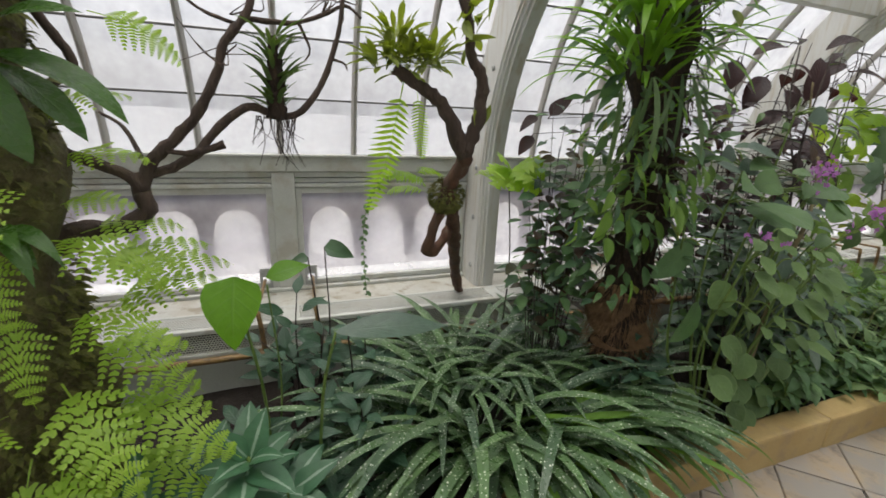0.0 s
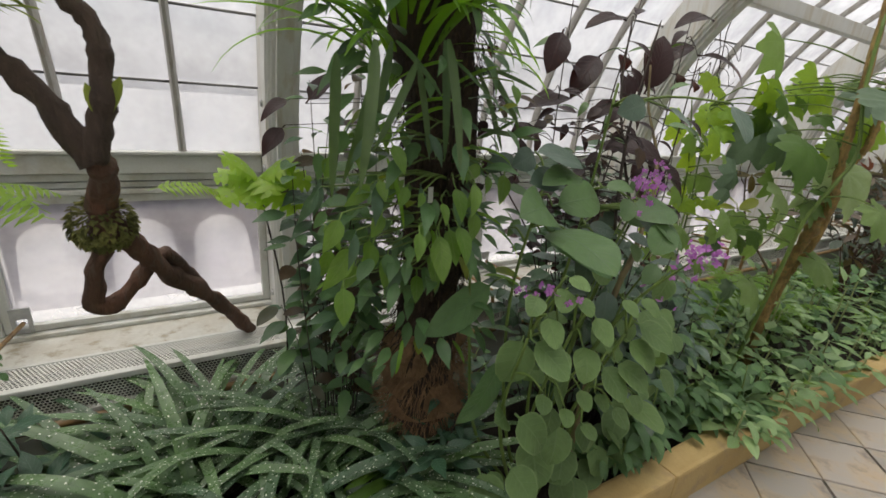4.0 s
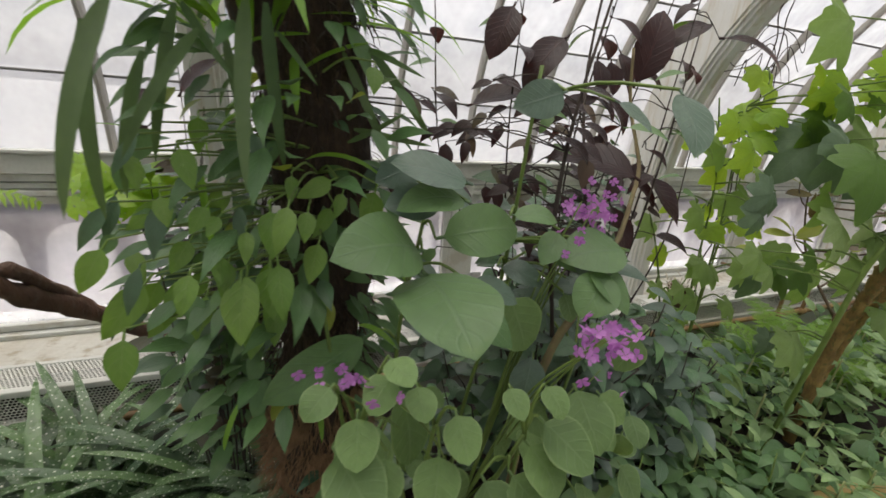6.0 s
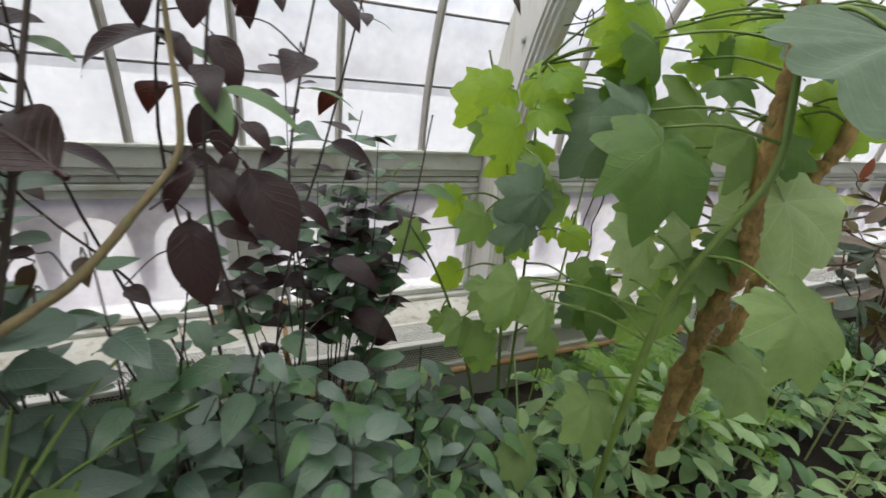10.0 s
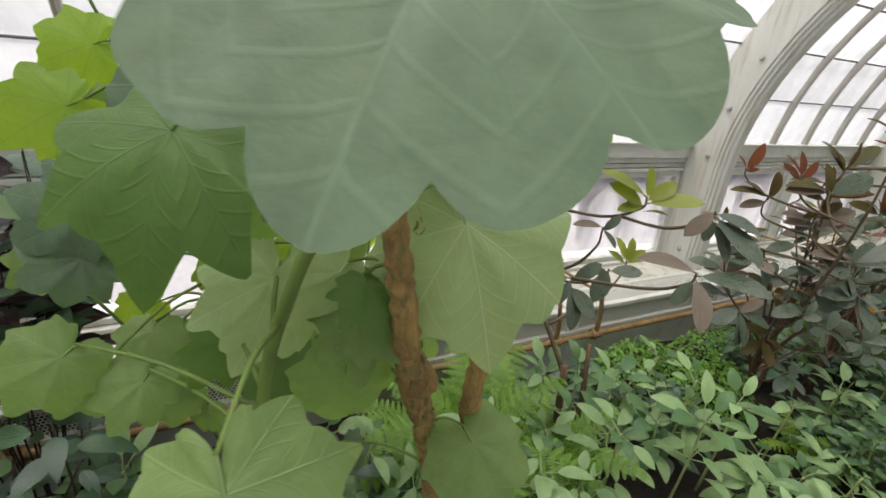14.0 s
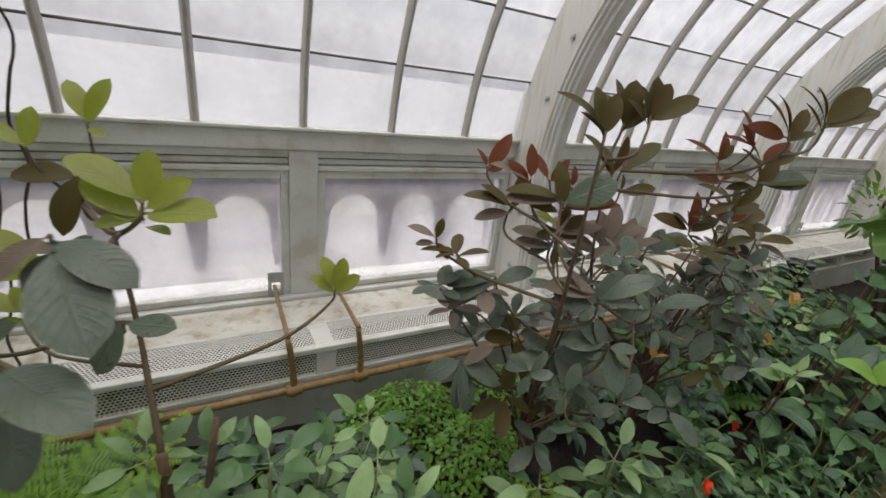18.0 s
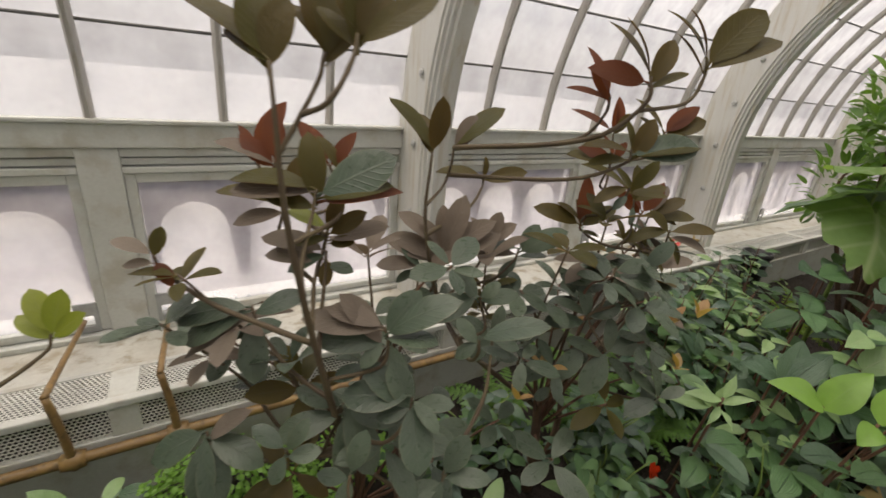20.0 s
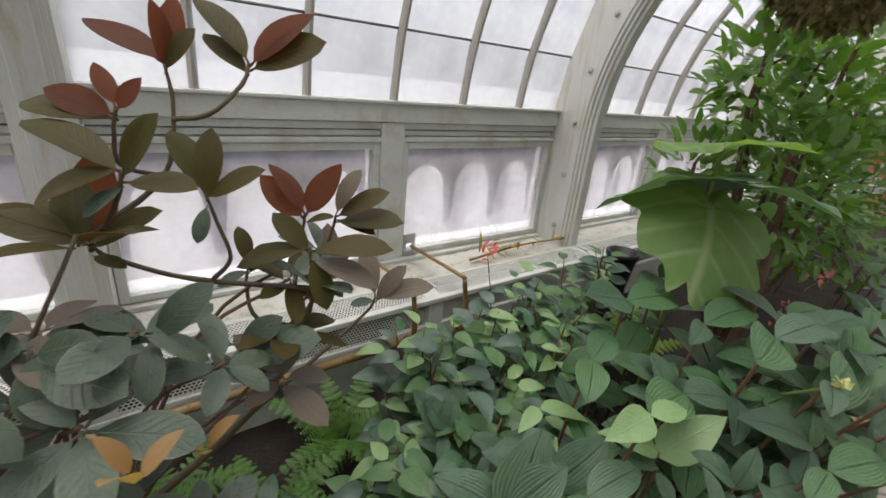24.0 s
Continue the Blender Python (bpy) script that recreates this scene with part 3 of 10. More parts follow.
def lobed_leaf(R, material, lobes=5, depth=0.28, teeth=0.05, droop=0.35, stalk=0.1, seed=0, rings=5, seg=72, gap=0.76, sharp=1.05):
    """A palmate, toothed leaf. Its stalk starts at the origin; the blade hangs out along +y."""
    rng = random.Random(seed)
    verts, faces, uvs = [], [], []
    sw = 0.0012 + R * 0.009
    for yy, zz in ((0, 0), (stalk, 0.0)):
        verts += [(-sw, yy, zz), (0, yy, zz + sw), (sw, yy, zz), (0, yy, zz - sw)]
        uvs += [(0.5, 0.5)] * 4
    faces += [(0, 1, 5, 4), (1, 2, 6, 5), (2, 3, 7, 6), (3, 0, 4, 7)]
    o = len(verts)
    verts.append((0, stalk, 0))
    uvs.append((0.5, 0.5))
    ph = rng.uniform(0, 6)
    for r in range(1, rings + 1):
        q = r / rings
        for k in range(seg):
            th = -math.pi + 2 * math.pi * k / seg
            off = abs((th / gap + 0.5) % 1 - 0.5) * 2
            lob = 1 - depth * off ** sharp * (1.0 if abs(th) < 2.6 else 0.5)
            ln = 1.0 - 0.5 * (abs(th) / math.pi) ** 1.1
            notch = 1 - 0.75 * max(0, (abs(th) - 2.75) / 0.4) ** 1.2
            saw = ((th * 6.4 + 0.9 * math.sin(th * 2.3 + ph)) / math.pi + ph) % 1
            tooth = 1 + teeth * (min(saw * 3, (1 - saw) * 1.5) - 0.5) * (0.7 + 0.6 * math.sin(th * 5 + ph)) * (q > 0.85)
            rr = R * q * (1 - (1 - lob) * q) * ln * max(notch, 0.12) * tooth
            x, y = rr * math.sin(th), rr * math.cos(th)
            zz = -droop * rr * rr / R - 0.03 * R * (1 - off) * q + 0.06 * R * q * q * math.sin(th * 3 + ph) + 0.02 * R * q * math.sin(th * 7 + ph * 2)
            if y > 0:
                zz -= droop * 0.8 * y * y / R
            verts.append((x, stalk + y, zz))
            uvs.append((0.5 + x / R * 0.5, 0.5 + y / R * 0.5))
    for k in range(seg - 1):
        faces.append((o, o + 2 + k, o + 1 + k))
    for r in range(rings - 1):
        for k in range(seg - 1):
            a = o + 1 + r * seg + k
            faces.append((a, a + 1, a + seg + 1, a + seg))
    return mesh("lobed_leaf", verts, faces, material, uvs, True)


def fern_frond(L, W, material, pairs=16, droop=0.7, lift=0.35, sub=5, seed=0, dense=1.0):
    """A fern frond along +y: a thin rachis and pairs of separate pinnae with toothed rims."""
    rng = random.Random(seed)
    verts, faces, uvs = [], [], []
    pos, ang = Vector((0, 0, 0)), lift
    if sub > 1:
        pairs = int(pairs * 0.72)

    def quad(a, b, c, d):
        o = len(verts)
        verts.extend((a, b, c, d))
        uvs.extend(((0.2, 0), (0.8, 0), (0.8, 1), (0.2, 1)))
        faces.append((o, o + 1, o + 2, o + 3))

    step = L / pairs
    for i in range(pairs):
        v = i / pairs
        d = Vector((0, math.cos(ang), math.sin(ang)))
        nrm = Vector((0, -math.sin(ang), math.cos(ang)))
        nxt = pos + d * step
        rw = 0.0016 * (1.4 - v)
        quad(pos + Vector((-rw, 0, 0)), pos + Vector((rw, 0, 0)), nxt + Vector((rw, 0, 0)), nxt + Vector((-rw, 0, 0)))
        if v > 0.1:
            if sub > 1:
                half = W / 2 * min(1, (v - 0.02) * 5) * (1 - v) ** 0.75 * 1.12 + 0.004
            else:
                half = W / 2 * math.sin(math.pi * min(1, (v - 0.05) ** 0.7)) ** 0.8 + 0.004
            for sgn in (-1, 1):
                out = (Vector((sgn, 0, 0)) * 0.94 + d * 0.36 - nrm * rng.uniform(0.0, 0.3)).normalized()
                across = (d - out * d.dot(out)).normalized()
                if sub <= 1:
                    w = step * 0.34 * dense
                    q = pos + out * half - nrm * half * 0.12
                    mid_ = pos + out * half * 0.45
                    quad(pos - across * w * 0.7, pos + across * w * 0.7, mid_ + across * w * 0.9, mid_ - across * w * 0.9)
                    quad(mid_ - across * w * 0.9, mid_ + across * w * 0.9, q + across * w * 0.1, q - across * w * 0.1)
                else:
                    n_ = sub + 3
                    for s in range(n_):
                        a0 = s / n_
                        bl = half / n_
                        w = step * 0.5 * dense * (1 - a0) ** 0.7 + 0.001
                        b0 = pos + out * (half * a0) - nrm * half * 0.18 * a0 * a0
                        for t in (-1, 1):
                            tip = b0 + out * bl * 0.85 + across * t * w - nrm * w * 0.15
                            quad(b0, b0 + out * bl * 0.92, tip + out * bl * 0.12, tip - out * bl * 0.42)
        pos = nxt
        ang -= droop * 1.9 / pairs * (0.5 + v)
    return mesh("frond", verts, faces, material, uvs)


def aim(at, way, up=(0, 0, 1), s=1.0):
    """Pose: +y along way, +z as near to up as it goes."""
    y = Vector(way).normalized()
    x = y.cross(Vector(up))
    if x.length < 1e-4:
        x = y.cross(Vector((1, 0, 0)))
    x.normalize()
    z = x.cross(y)
    m = Matrix((x, y, z)).transposed().to_4x4()
    return Matrix.Translation(at) @ m @ Matrix.Scale(s, 4)


def jitter(rng, v, a):
    return Vector((v[0] + rng.uniform(-a, a), v[1] + rng.uniform(-a, a), v[2] + rng.uniform(-a, a)))


def joined(name, pieces, material):
    """Many copies of small meshes in one mesh: pieces are (mesh, pose)."""
    vs, fs, us, o = [], [], [], 0
    cache = {}
    for me, m in pieces:
        if me.name not in cache:
            co = np.empty(len(me.vertices) * 3)
            me.vertices.foreach_get("co", co)
            fl = [tuple(p.vertices) for p in me.polygons]
            uvv = np.zeros((len(me.vertices), 2))
            if me.uv_layers:
                idx = np.empty(len(me.loops), dtype=np.int32)
                me.loops.foreach_get("vertex_index", idx)
                raw = np.empty(len(me.loops) * 2)
                me.uv_layers[0].data.foreach_get("uv", raw)
                uvv[idx] = raw.reshape(-1, 2)
            cache[me.name] = (co.reshape(-1, 3), fl, uvv)
        co, fl, uvv = cache[me.name]
        M = np.array(m)
        vs.append(co @ M[:3, :3].T + M[:3, 3])
        us.append(uvv)
        fs.extend(tuple(i + o for i in f) for f in fl)
        o += len(co)
    return mesh(name, np.concatenate(vs), fs, material, np.concatenate(us), True)


def backed(meshes, under):
    """Leaves with an underside of its own: a second sheet close below the first."""
    for me in meshes:
        bm = bmesh.new()
        bm.from_mesh(me)
        bm.normal_update()
        dup = bmesh.ops.duplicate(bm, geom=bm.faces[:])["geom"]
        low = [g for g in dup if isinstance(g, bmesh.types.BMVert)]
        for v in low:
            v.co -= v.normal * 0.0009 if v.normal.length > 0.1 else Vector((0, 0, 0.0009))
        fl = [g for g in dup if isinstance(g, bmesh.types.BMFace)]
        for f in fl:
            f.material_index = 1
        bmesh.ops.reverse_faces(bm, faces=fl)
        bm.to_mesh(me)
        bm.free()
        me.materials.append(under)
    return meshes


def from_nearest(lines, p):
    """The point of some stem lines that lies nearest to p."""
    p = Vector(p)
    return min((q for ln in lines for q in ln), key=lambda q: (q - p).length + 0.4 * max(0, q[2] - p[2]))


# ---- the glass house ----
BAY, NB0, NB1 = 2.4, -4, 6
RAD, Z0 = 1.7, 1.1
PHI1 = 1.05


def shell(s):
    """Point and inward normal of the glass line, s metres along it from the spring line."""
    if s <= 0:
        return Vector((0, 0, Z0 + s)), Vector((0, -1, 0))
    phi = min(s / RAD, PHI1)
    q = Vector((0, -RAD * (1 - math.cos(phi)), Z0 + RAD * math.sin(phi)))
    rest = s - PHI1 * RAD
    if rest > 0:
        q += Vector((0, -math.sin(phi), math.cos(phi))) * rest
    return q, Vector((0, -math.cos(phi), -math.sin(phi)))


S_TOP = PHI1 * RAD + 2.2
RIDGE = shell(S_TOP)[0]
glass_roof = thing("glass_roof", (0, 0, 1.1), "white curved greenhouse roof with whitewashed panes on wooden ribs", "glass roof", kind="structure")
rib_profile = [(-0.07, -0.03), (0.07, -0.03), (0.07, 0.225), (0.062, 0.23), (0.062, 0.245), (0.05, 0.25), (0.05, 0.265), (0.036, 0.27), (0.032, 0.285),
               (-0.032, 0.285), (-0.036, 0.27), (-0.05, 0.265), (-0.05, 0.25), (-0.062, 0.245), (-0.062, 0.23), (-0.07, 0.225)]
rib_line = [shell(s) for s in [-1.1, -0.6, 0.0] + [0.13 * i for i in range(1, 14)] + [PHI1 * RAD + 0.7 * i for i in range(1, 4)] + [S_TOP]]
rib_mesh = sweep(rib_profile, rib_line, RIBPAINT)
bar_profile = [(-0.016, 0.0), (0.016, 0.0), (0.014, 0.022), (0.006, 0.04), (-0.006, 0.04), (-0.014, 0.022)]
bar_line = [shell(s) for s in [0.13] + [0.13 * i for i in range(2, 14)] + [PHI1 * RAD + 0.7 * i for i in range(1, 4)] + [S_TOP]]
bar_mesh = sweep(bar_profile, bar_line, BARPAINT)
bolt_mesh = tube([(-0.074, 0, 0), (-0.078, 0, 0), (-0.083, 0, 0)], [0.016, 0.016, 0.011], METAL, 10, steps=1)
ROWH = 0.305
rows = int((S_TOP - 0.13) / ROWH)
pane_meshes = []
for r in range(rows + 1):
    s0, s1 = 0.13 + r * ROWH, min(0.13 + (r + 1) * ROWH + 0.012, S_TOP)
    (a, na), (b, nb) = shell(s0), shell(s1)
    w = BAY / 12 - 0.004
    a, b = a + na * 0.002, b - nb * 0.006
    ao, bo = a - na * 0.004, b - nb * 0.004
    vs = [(-w, *a[1:]), (w, *a[1:]), (w, *b[1:]), (-w, *b[1:]), (-w, *ao[1:]), (w, *ao[1:]), (w, *bo[1:]), (-w, *bo[1:])]
    pane_meshes.append(mesh("pane", vs, [(0, 1, 2, 3), (7, 6, 5, 4), (0, 4, 5, 1), (2, 6, 7, 3)], PANE))
lap_meshes = []
for r in range(1, rows + 1):
    q, n_ = shell(0.13 + r * ROWH)
    w = BAY / 12 - 0.012
    lap_meshes.append(box((-w, q[1] - 0.005, q[2] - 0.006), (w, q[1] + 0.004, q[2] + 0.004), IRON, 0))


def shift(x):
    return Matrix.Translation((x, 0, 0))


far_pieces, laps = [], []
for k in range(NB0, NB1 + 1):
    part("rib", rib_mesh, glass_roof, "grey-white moulded rib with bolt heads" if k == 0 else "", shift(k * BAY))
    for j in range(5):
        q, n_ = shell(-0.55 + j * 0.32)
        c = q + n_ * 0.165
        part("bolt", bolt_mesh, glass_roof, "", Matrix.Translation((k * BAY, c[1], c[2])))
    if k == NB1:
        break
    for j in range(1, 6):
        part("glazing_bar", bar_mesh, glass_roof, "", shift(k * BAY + j * BAY / 6))
    near = -2 <= k <= 4
    for j in range(6):
        x = k * BAY + (j + 0.5) * BAY / 6
        for r, me in enumerate(pane_meshes):
            if near and r < 4:
                o = part("pane", me, glass_roof, "", shift(x))
                o.visible_shadow = False
            else:
                far_pieces.append((me, shift(x)))
        for r, me in enumerate(lap_meshes[:6]):
            laps.append((me, shift(x)))
tagged(part("glazing_laps", joined("glazing_laps", laps, IRON), glass_roof, "thin dark laps between the panes"), kind="stuff")
o = part("far_panes", joined("far_panes", far_pieces, PANE), glass_roof, "whitewashed panes higher up and farther along")
o.visible_shadow = False
tagged(o, kind="stuff")
for s in (PHI1 * RAD - 0.35, S_TOP - 0.05):
    q, n_ = shell(s)
    q = q + n_ * 0.19
    part("purlin", box((NB0 * BAY, q[1] - 0.03, q[2] - 0.045), (NB1 * BAY, q[1] + 0.03, q[2] + 0.045), RIBPAINT), glass_roof)

# the other slope, the far wall and the ends, all unseen, close the house
mirror = Matrix.Translation((0, 2 * RIDGE[1], 0)) @ Matrix.Diagonal((1, -1, 1, 1))
south_roof = thing("glass_roof_south", (0, 2 * RIDGE[1], 1.1), "unseen glass slope added over the far side of the path, dimmed to cut front light", "glass roof", kind="structure")
prof = [shell(s)[0] for s in (-0.7, 0, 0.3, 0.6, 0.9, 1.2, 1.5, PHI1 * RAD, S_TOP)]
vs, fs = [], []
for i, q in enumerate(prof):
    vs += [(NB0 * BAY, 2 * RIDGE[1] - q[1], q[2]), (NB1 * BAY, 2 * RIDGE[1] - q[1], q[2])]
    if i:
        fs.append((2 * i - 2, 2 * i - 1, 2 * i + 1, 2 * i))
o = part("panes", mesh("panes", vs, fs, SOUTHPANE), south_roof)
o.visible_shadow = False
for k in range(NB0, NB1 + 1):
    part("rib", rib_mesh, south_roof, "", mirror @ shift(k * BAY))
wall_south = tagged(new("wall_south", box((NB0 * BAY, 2 * RIDGE[1] - 0.1, 0), (NB1 * BAY, 2 * RIDGE[1] + 0.1, 0.42), WALLPLAIN)), "low pale rendered wall under the far glass", "wall", kind="structure")
for nm, x in (("wall_west", NB0 * BAY - 0.1), ("wall_east", NB1 * BAY + 0.1)):
    end = [(x, 0.03, 0)] + [(x, q[1], q[2]) for q in prof[1:]] + [(x, 2 * RIDGE[1] - q[1], q[2]) for q in prof[:0:-1]] + [(x, 2 * RIDGE[1], 0)]
    n_ = len(end)
    end2 = [(x + 0.12, y, z) for _, y, z in end]
    fs = [tuple(range(n_)), tuple(range(2 * n_ - 1, n_ - 1, -1))] + [(i, (i + 1) % n_, n_ + (i + 1) % n_, n_ + i) for i in range(n_)]
    tagged(new(nm, mesh(nm, end + end2, fs, WALLPLAIN)), "pale rendered end wall of the glass house", "wall", kind="structure")

# north wall: transom, mouldings, posts, sill ledge and heater casing
wall_north = thing("wall_north", (0, 0, 0), "white-painted timber wall with low vent windows and sill ledge", "wall", kind="structure")
X0, X1 = NB0 * BAY, NB1 * BAY
part("lower_wall", box((X0, 0.02, -0.1), (X1, 0.14, 0.39), PAINT), wall_north)
part("sill_ledge", box((X0, -0.30, 0.385), (X1, 0.06, 0.425), LEDGEPAINT, 0.006), wall_north)
part("window_stool", box((X0, -0.055, 0.425), (X1, 0.05, 0.447), PAINT, 0.006), wall_north)
tr_mesh = box((0.072, -0.045, 1.14), (BAY - 0.072, 0.04, 1.222), PAINT, 0.006)
cap_mesh = box((0.072, -0.06, 1.222), (BAY - 0.072, 0.03, 1.236), PAINT, 0.004)
post_mesh = box((BAY / 2 - 0.062, -0.035, 0.447), (BAY / 2 + 0.062, 0.05, 1.139), PAINT, 0.006)
halves = ((0.072, BAY / 2 - 0.062), (BAY / 2 + 0.062, BAY - 0.072))
for k in range(NB0, NB1):
    part("transom", tr_mesh, wall_north, "", shift(k * BAY))
    part("transom_cap", cap_mesh, wall_north, "", shift(k * BAY))
    part("post", post_mesh, wall_north, "", shift(k * BAY))

mould = []
for a, b in halves:
    mould.append([box((a, -0.028, 1.108), (b, 0.04, 1.138), PAINT, 0.004), box((a, -0.018, 1.078), (b, 0.04, 1.102), PAINT, 0.004), box((a, -0.034, 1.05), (b, 0.04, 1.072), PAINT, 0.004)])
for k in range(NB0, NB1):
    for h in mould:
        for me in h:
            part("moulding", me, wall_north, "", shift(k * BAY))

MAUVE = two_tone("mauve_board", (0.62, 0.57, 0.61), (0.54, 0.50, 0.53), 3, 0.8, 50, 0.2)


def arcade(x0, x1, z0, z1, y):
    """A board with three round-headed openings between tapering piers."""
    verts, faces = [], []
    pitch = (x1 - x0) / 3
    for i in range(3):
        c = x0 + (i + 0.5) * pitch
        rad_ = pitch * 0.37
        spring = z1 - 0.10 - rad_
        arc = [(c - rad_ * math.cos(t), spring + rad_ * math.sin(t)) for t in np.linspace(0, math.pi, 13)]
        outline = [(c - rad_ * 1.18, z0)] + arc + [(c + rad_ * 1.18, z0)]
        n0 = len(verts)
        for ax, az in outline:
            tx = min(max(ax, c - pitch / 2), c + pitch / 2)
            top = z1 if az > z0 else z0
            verts.append((ax, y, az))
            verts.append(((c - pitch / 2 if ax < c - rad_ * 0.99 else c + pitch / 2 if ax > c + rad_ * 0.99 else tx), y, top))
        for j in range(len(outline) - 1):
            faces.append((n0 + 2 * j, n0 + 2 * j + 2, n0 + 2 * j + 3, n0 + 2 * j + 1))
    return mesh("arcade", verts, faces, MAUVE)


win_no = 0
sash_meshes = []
for a, b in halves:
    f = 0.034
    top_z, bot_z = 1.048, 0.45
    sash_meshes.append(dict(
        stile1=box((a, -0.022, bot_z), (a + f, 0.03, top_z), PAINT, 0.004), stile2=box((b - f, -0.022, bot_z), (b, 0.03, top_z), PAINT, 0.004),
        head=box((a + f, -0.022, top_z - f), (b - f, 0.03, top_z), PAINT, 0.004), foot=box((a + f, -0.022, bot_z), (b - f, 0.03, bot_z + 0.03), PAINT, 0.004),
        glass=box((a + f, 0.004, bot_z + 0.085), (b - f, 0.008, top_z - f), FROST, 0), strip=box((a + f, 0.004, bot_z + 0.03), (b - f, 0.008, bot_z + 0.085), BRIGHTSTRIP, 0), arc=arcade(a + f, b - f, 0.57, top_z - f, 0.06)))


def plate(x):
    bm = bmesh.new()
    for (ax, az, bx, bz) in ((x - 0.035, 0.452, x - 0.02, 0.57), (x + 0.02, 0.452, x + 0.035, 0.57), (x - 0.02, 0.452, x + 0.02, 0.475), (x - 0.02, 0.52, x + 0.02, 0.57)):
        r = bmesh.ops.create_cube(bm, size=1)
        for v in r["verts"]:
            v.co = Vector(((ax + bx) / 2 + v.co[0] * (bx - ax), -0.027 + v.co[1] * 0.008, (az + bz) / 2 + v.co[2] * (bz - az)))
    me = bpy.data.meshes.new("plate")
    bm.to_mesh(me)
    bm.free()
    me.materials.append(METAL)
    return me


plates = [plate(halves[0][1] - 0.065), plate(halves[1][0] + 0.065)]
for k in range(NB0, NB1):
    for h, sm in enumerate(sash_meshes):
        win_no += 1
        w = thing("window_%d" % win_no, (k * BAY + (0.6, 1.8)[h], 0, 0.45), "low white vent sash with frosted glass and dim arched shapes behind it", "window", "vent windows", kind="structure")
        for nm, key in (("window_frame", "stile1"), ("window_frame", "stile2"), ("window_frame", "head"), ("window_frame", "foot")):
            part(nm, sm[key], w, "", shift(k * BAY))
        o = part("pane", sm["glass"], w, "frosted glass", shift(k * BAY))
        o.visible_shadow = False
        o = part("pane", sm["strip"], w, "strip of clearer, whiter glass added for the bright light at the sash foot", shift(k * BAY))
        o.visible_shadow = False
        part("arched_board", sm["arc"], w, "pale board with three arched openings", shift(k * BAY))
        part("lever_plate", plates[h], w, "zinc lever plate", shift(k * BAY))

# heater casing in front of the ledge, with its perforated sheets
casing = thing("heater_casing", (0, -0.4, 0.3), "white heater casing with perforated metal sheets under the ledge", "heater casing", kind="structure")


def sheet(x0, x1, p0, p1):
    d = (Vector(p1) - Vector(p0)).length
    vs = [(x0, *p0), (x1, *p0), (x1, *p1), (x0, *p1)]
    return mesh("sheet", vs, [(0, 1, 2, 3)], PERF, [(0, 0), (x1 - x0, 0), (x1 - x0, d), (0, d)])


part("corner_bar", box((X0, -0.492, 0.415), (X1, -0.462, 0.442), PAINT, 0.006), casing)
part("back_bar", box((X0, -0.312, 0.426), (X1, -0.29, 0.44), PAINT, 0.004), casing)
part("bottom_bar", box((X0, -0.49, 0.285), (X1, -0.465, 0.31), PAINT, 0.004), casing)
part("front_board", box((X0, -0.488, 0.0), (X1, -0.466, 0.284), PAINT, 0.004), casing)
# added dark sheet: stands for the casing's shaded inside behind the holes
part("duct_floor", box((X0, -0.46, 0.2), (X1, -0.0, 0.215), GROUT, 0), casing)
top_sheet, front_sheet = sheet(0.04, 1.16, (-0.462, 0.434), (-0.312, 0.436)), sheet(0.04, 1.16, (-0.481, 0.31), (-0.481, 0.416))
stile_t, stile_f = box((-0.04, -0.47, 0.428), (0.04, -0.30, 0.439), PAINT, 0.003), box((-0.04, -0.487, 0.309), (0.04, -0.468, 0.417), PAINT, 0.003)
for i in range(int((X1 - X0) / 1.2)):
    x = X0 + i * 1.2
    part("perforated_sheet", top_sheet, casing, "perforated metal sheet", shift(x))
    part("perforated_sheet", front_sheet, casing, "perforated metal sheet", shift(x))
    part("stile", stile_t, casing, "", shift(x))
    part("stile", stile_f, casing, "", shift(x))

shaft = thing("vent_shaft", (0, -0.52, 0.29), "long brown iron shaft with lever arms that open the vents", "vent shaft")
part("pipe", tube([(-7, -0.52, 0.29), (-3, -0.52, 0.29), (1, -0.52, 0.29), (5.9, -0.52, 0.29)], [0.017, 0.017], BRONZE, 12), shaft)
for k in range(-2, 3):
    for dx in (-0.135, 0.135):
        x = k * BAY + BAY / 2 + dx
        part("collar", tube([(x - 0.03, -0.52, 0.29), (x, -0.52, 0.29), (x + 0.03, -0.52, 0.29)], [0.027, 0.03, 0.027], BRONZE, 10, 0.1, 2), shaft)
        part("lever_arm", tube([(x, -0.52, 0.26), (x - 0.005, -0.53, 0.4), (x - 0.02, -0.525, 0.53)], [0.014, 0.012, 0.011], BRONZE, 8, 0.1), shaft)
        part("lever_rod", tube([(x - 0.02, -0.53, 0.535), (x - 0.01, -0.28, 0.52), (x, -0.04, 0.505)], [0.010, 0.009, 0.009], BRONZE, 8, 0.05), shaft)

# ground, soil bed, kerb and paved path
ground = tagged(new("ground", mesh("ground", [(-300, -300, -0.12), (300, -300, -0.12), (300, 300, -0.12), (-300, 300, -0.12)], [(0, 1, 2, 3)], BRIGHTGROUND)), "ground added outside the glass house, pale to brighten the low windows", "ground", kind="structure")
nx, ny = 220, 14


def kerb_y(x):
    """Line of the kerb's outer face: the bed widens a little towards the east."""
    return -1.645 - 0.17 * min(1.0, max(0.0, (x - 2.4) / 2.6))


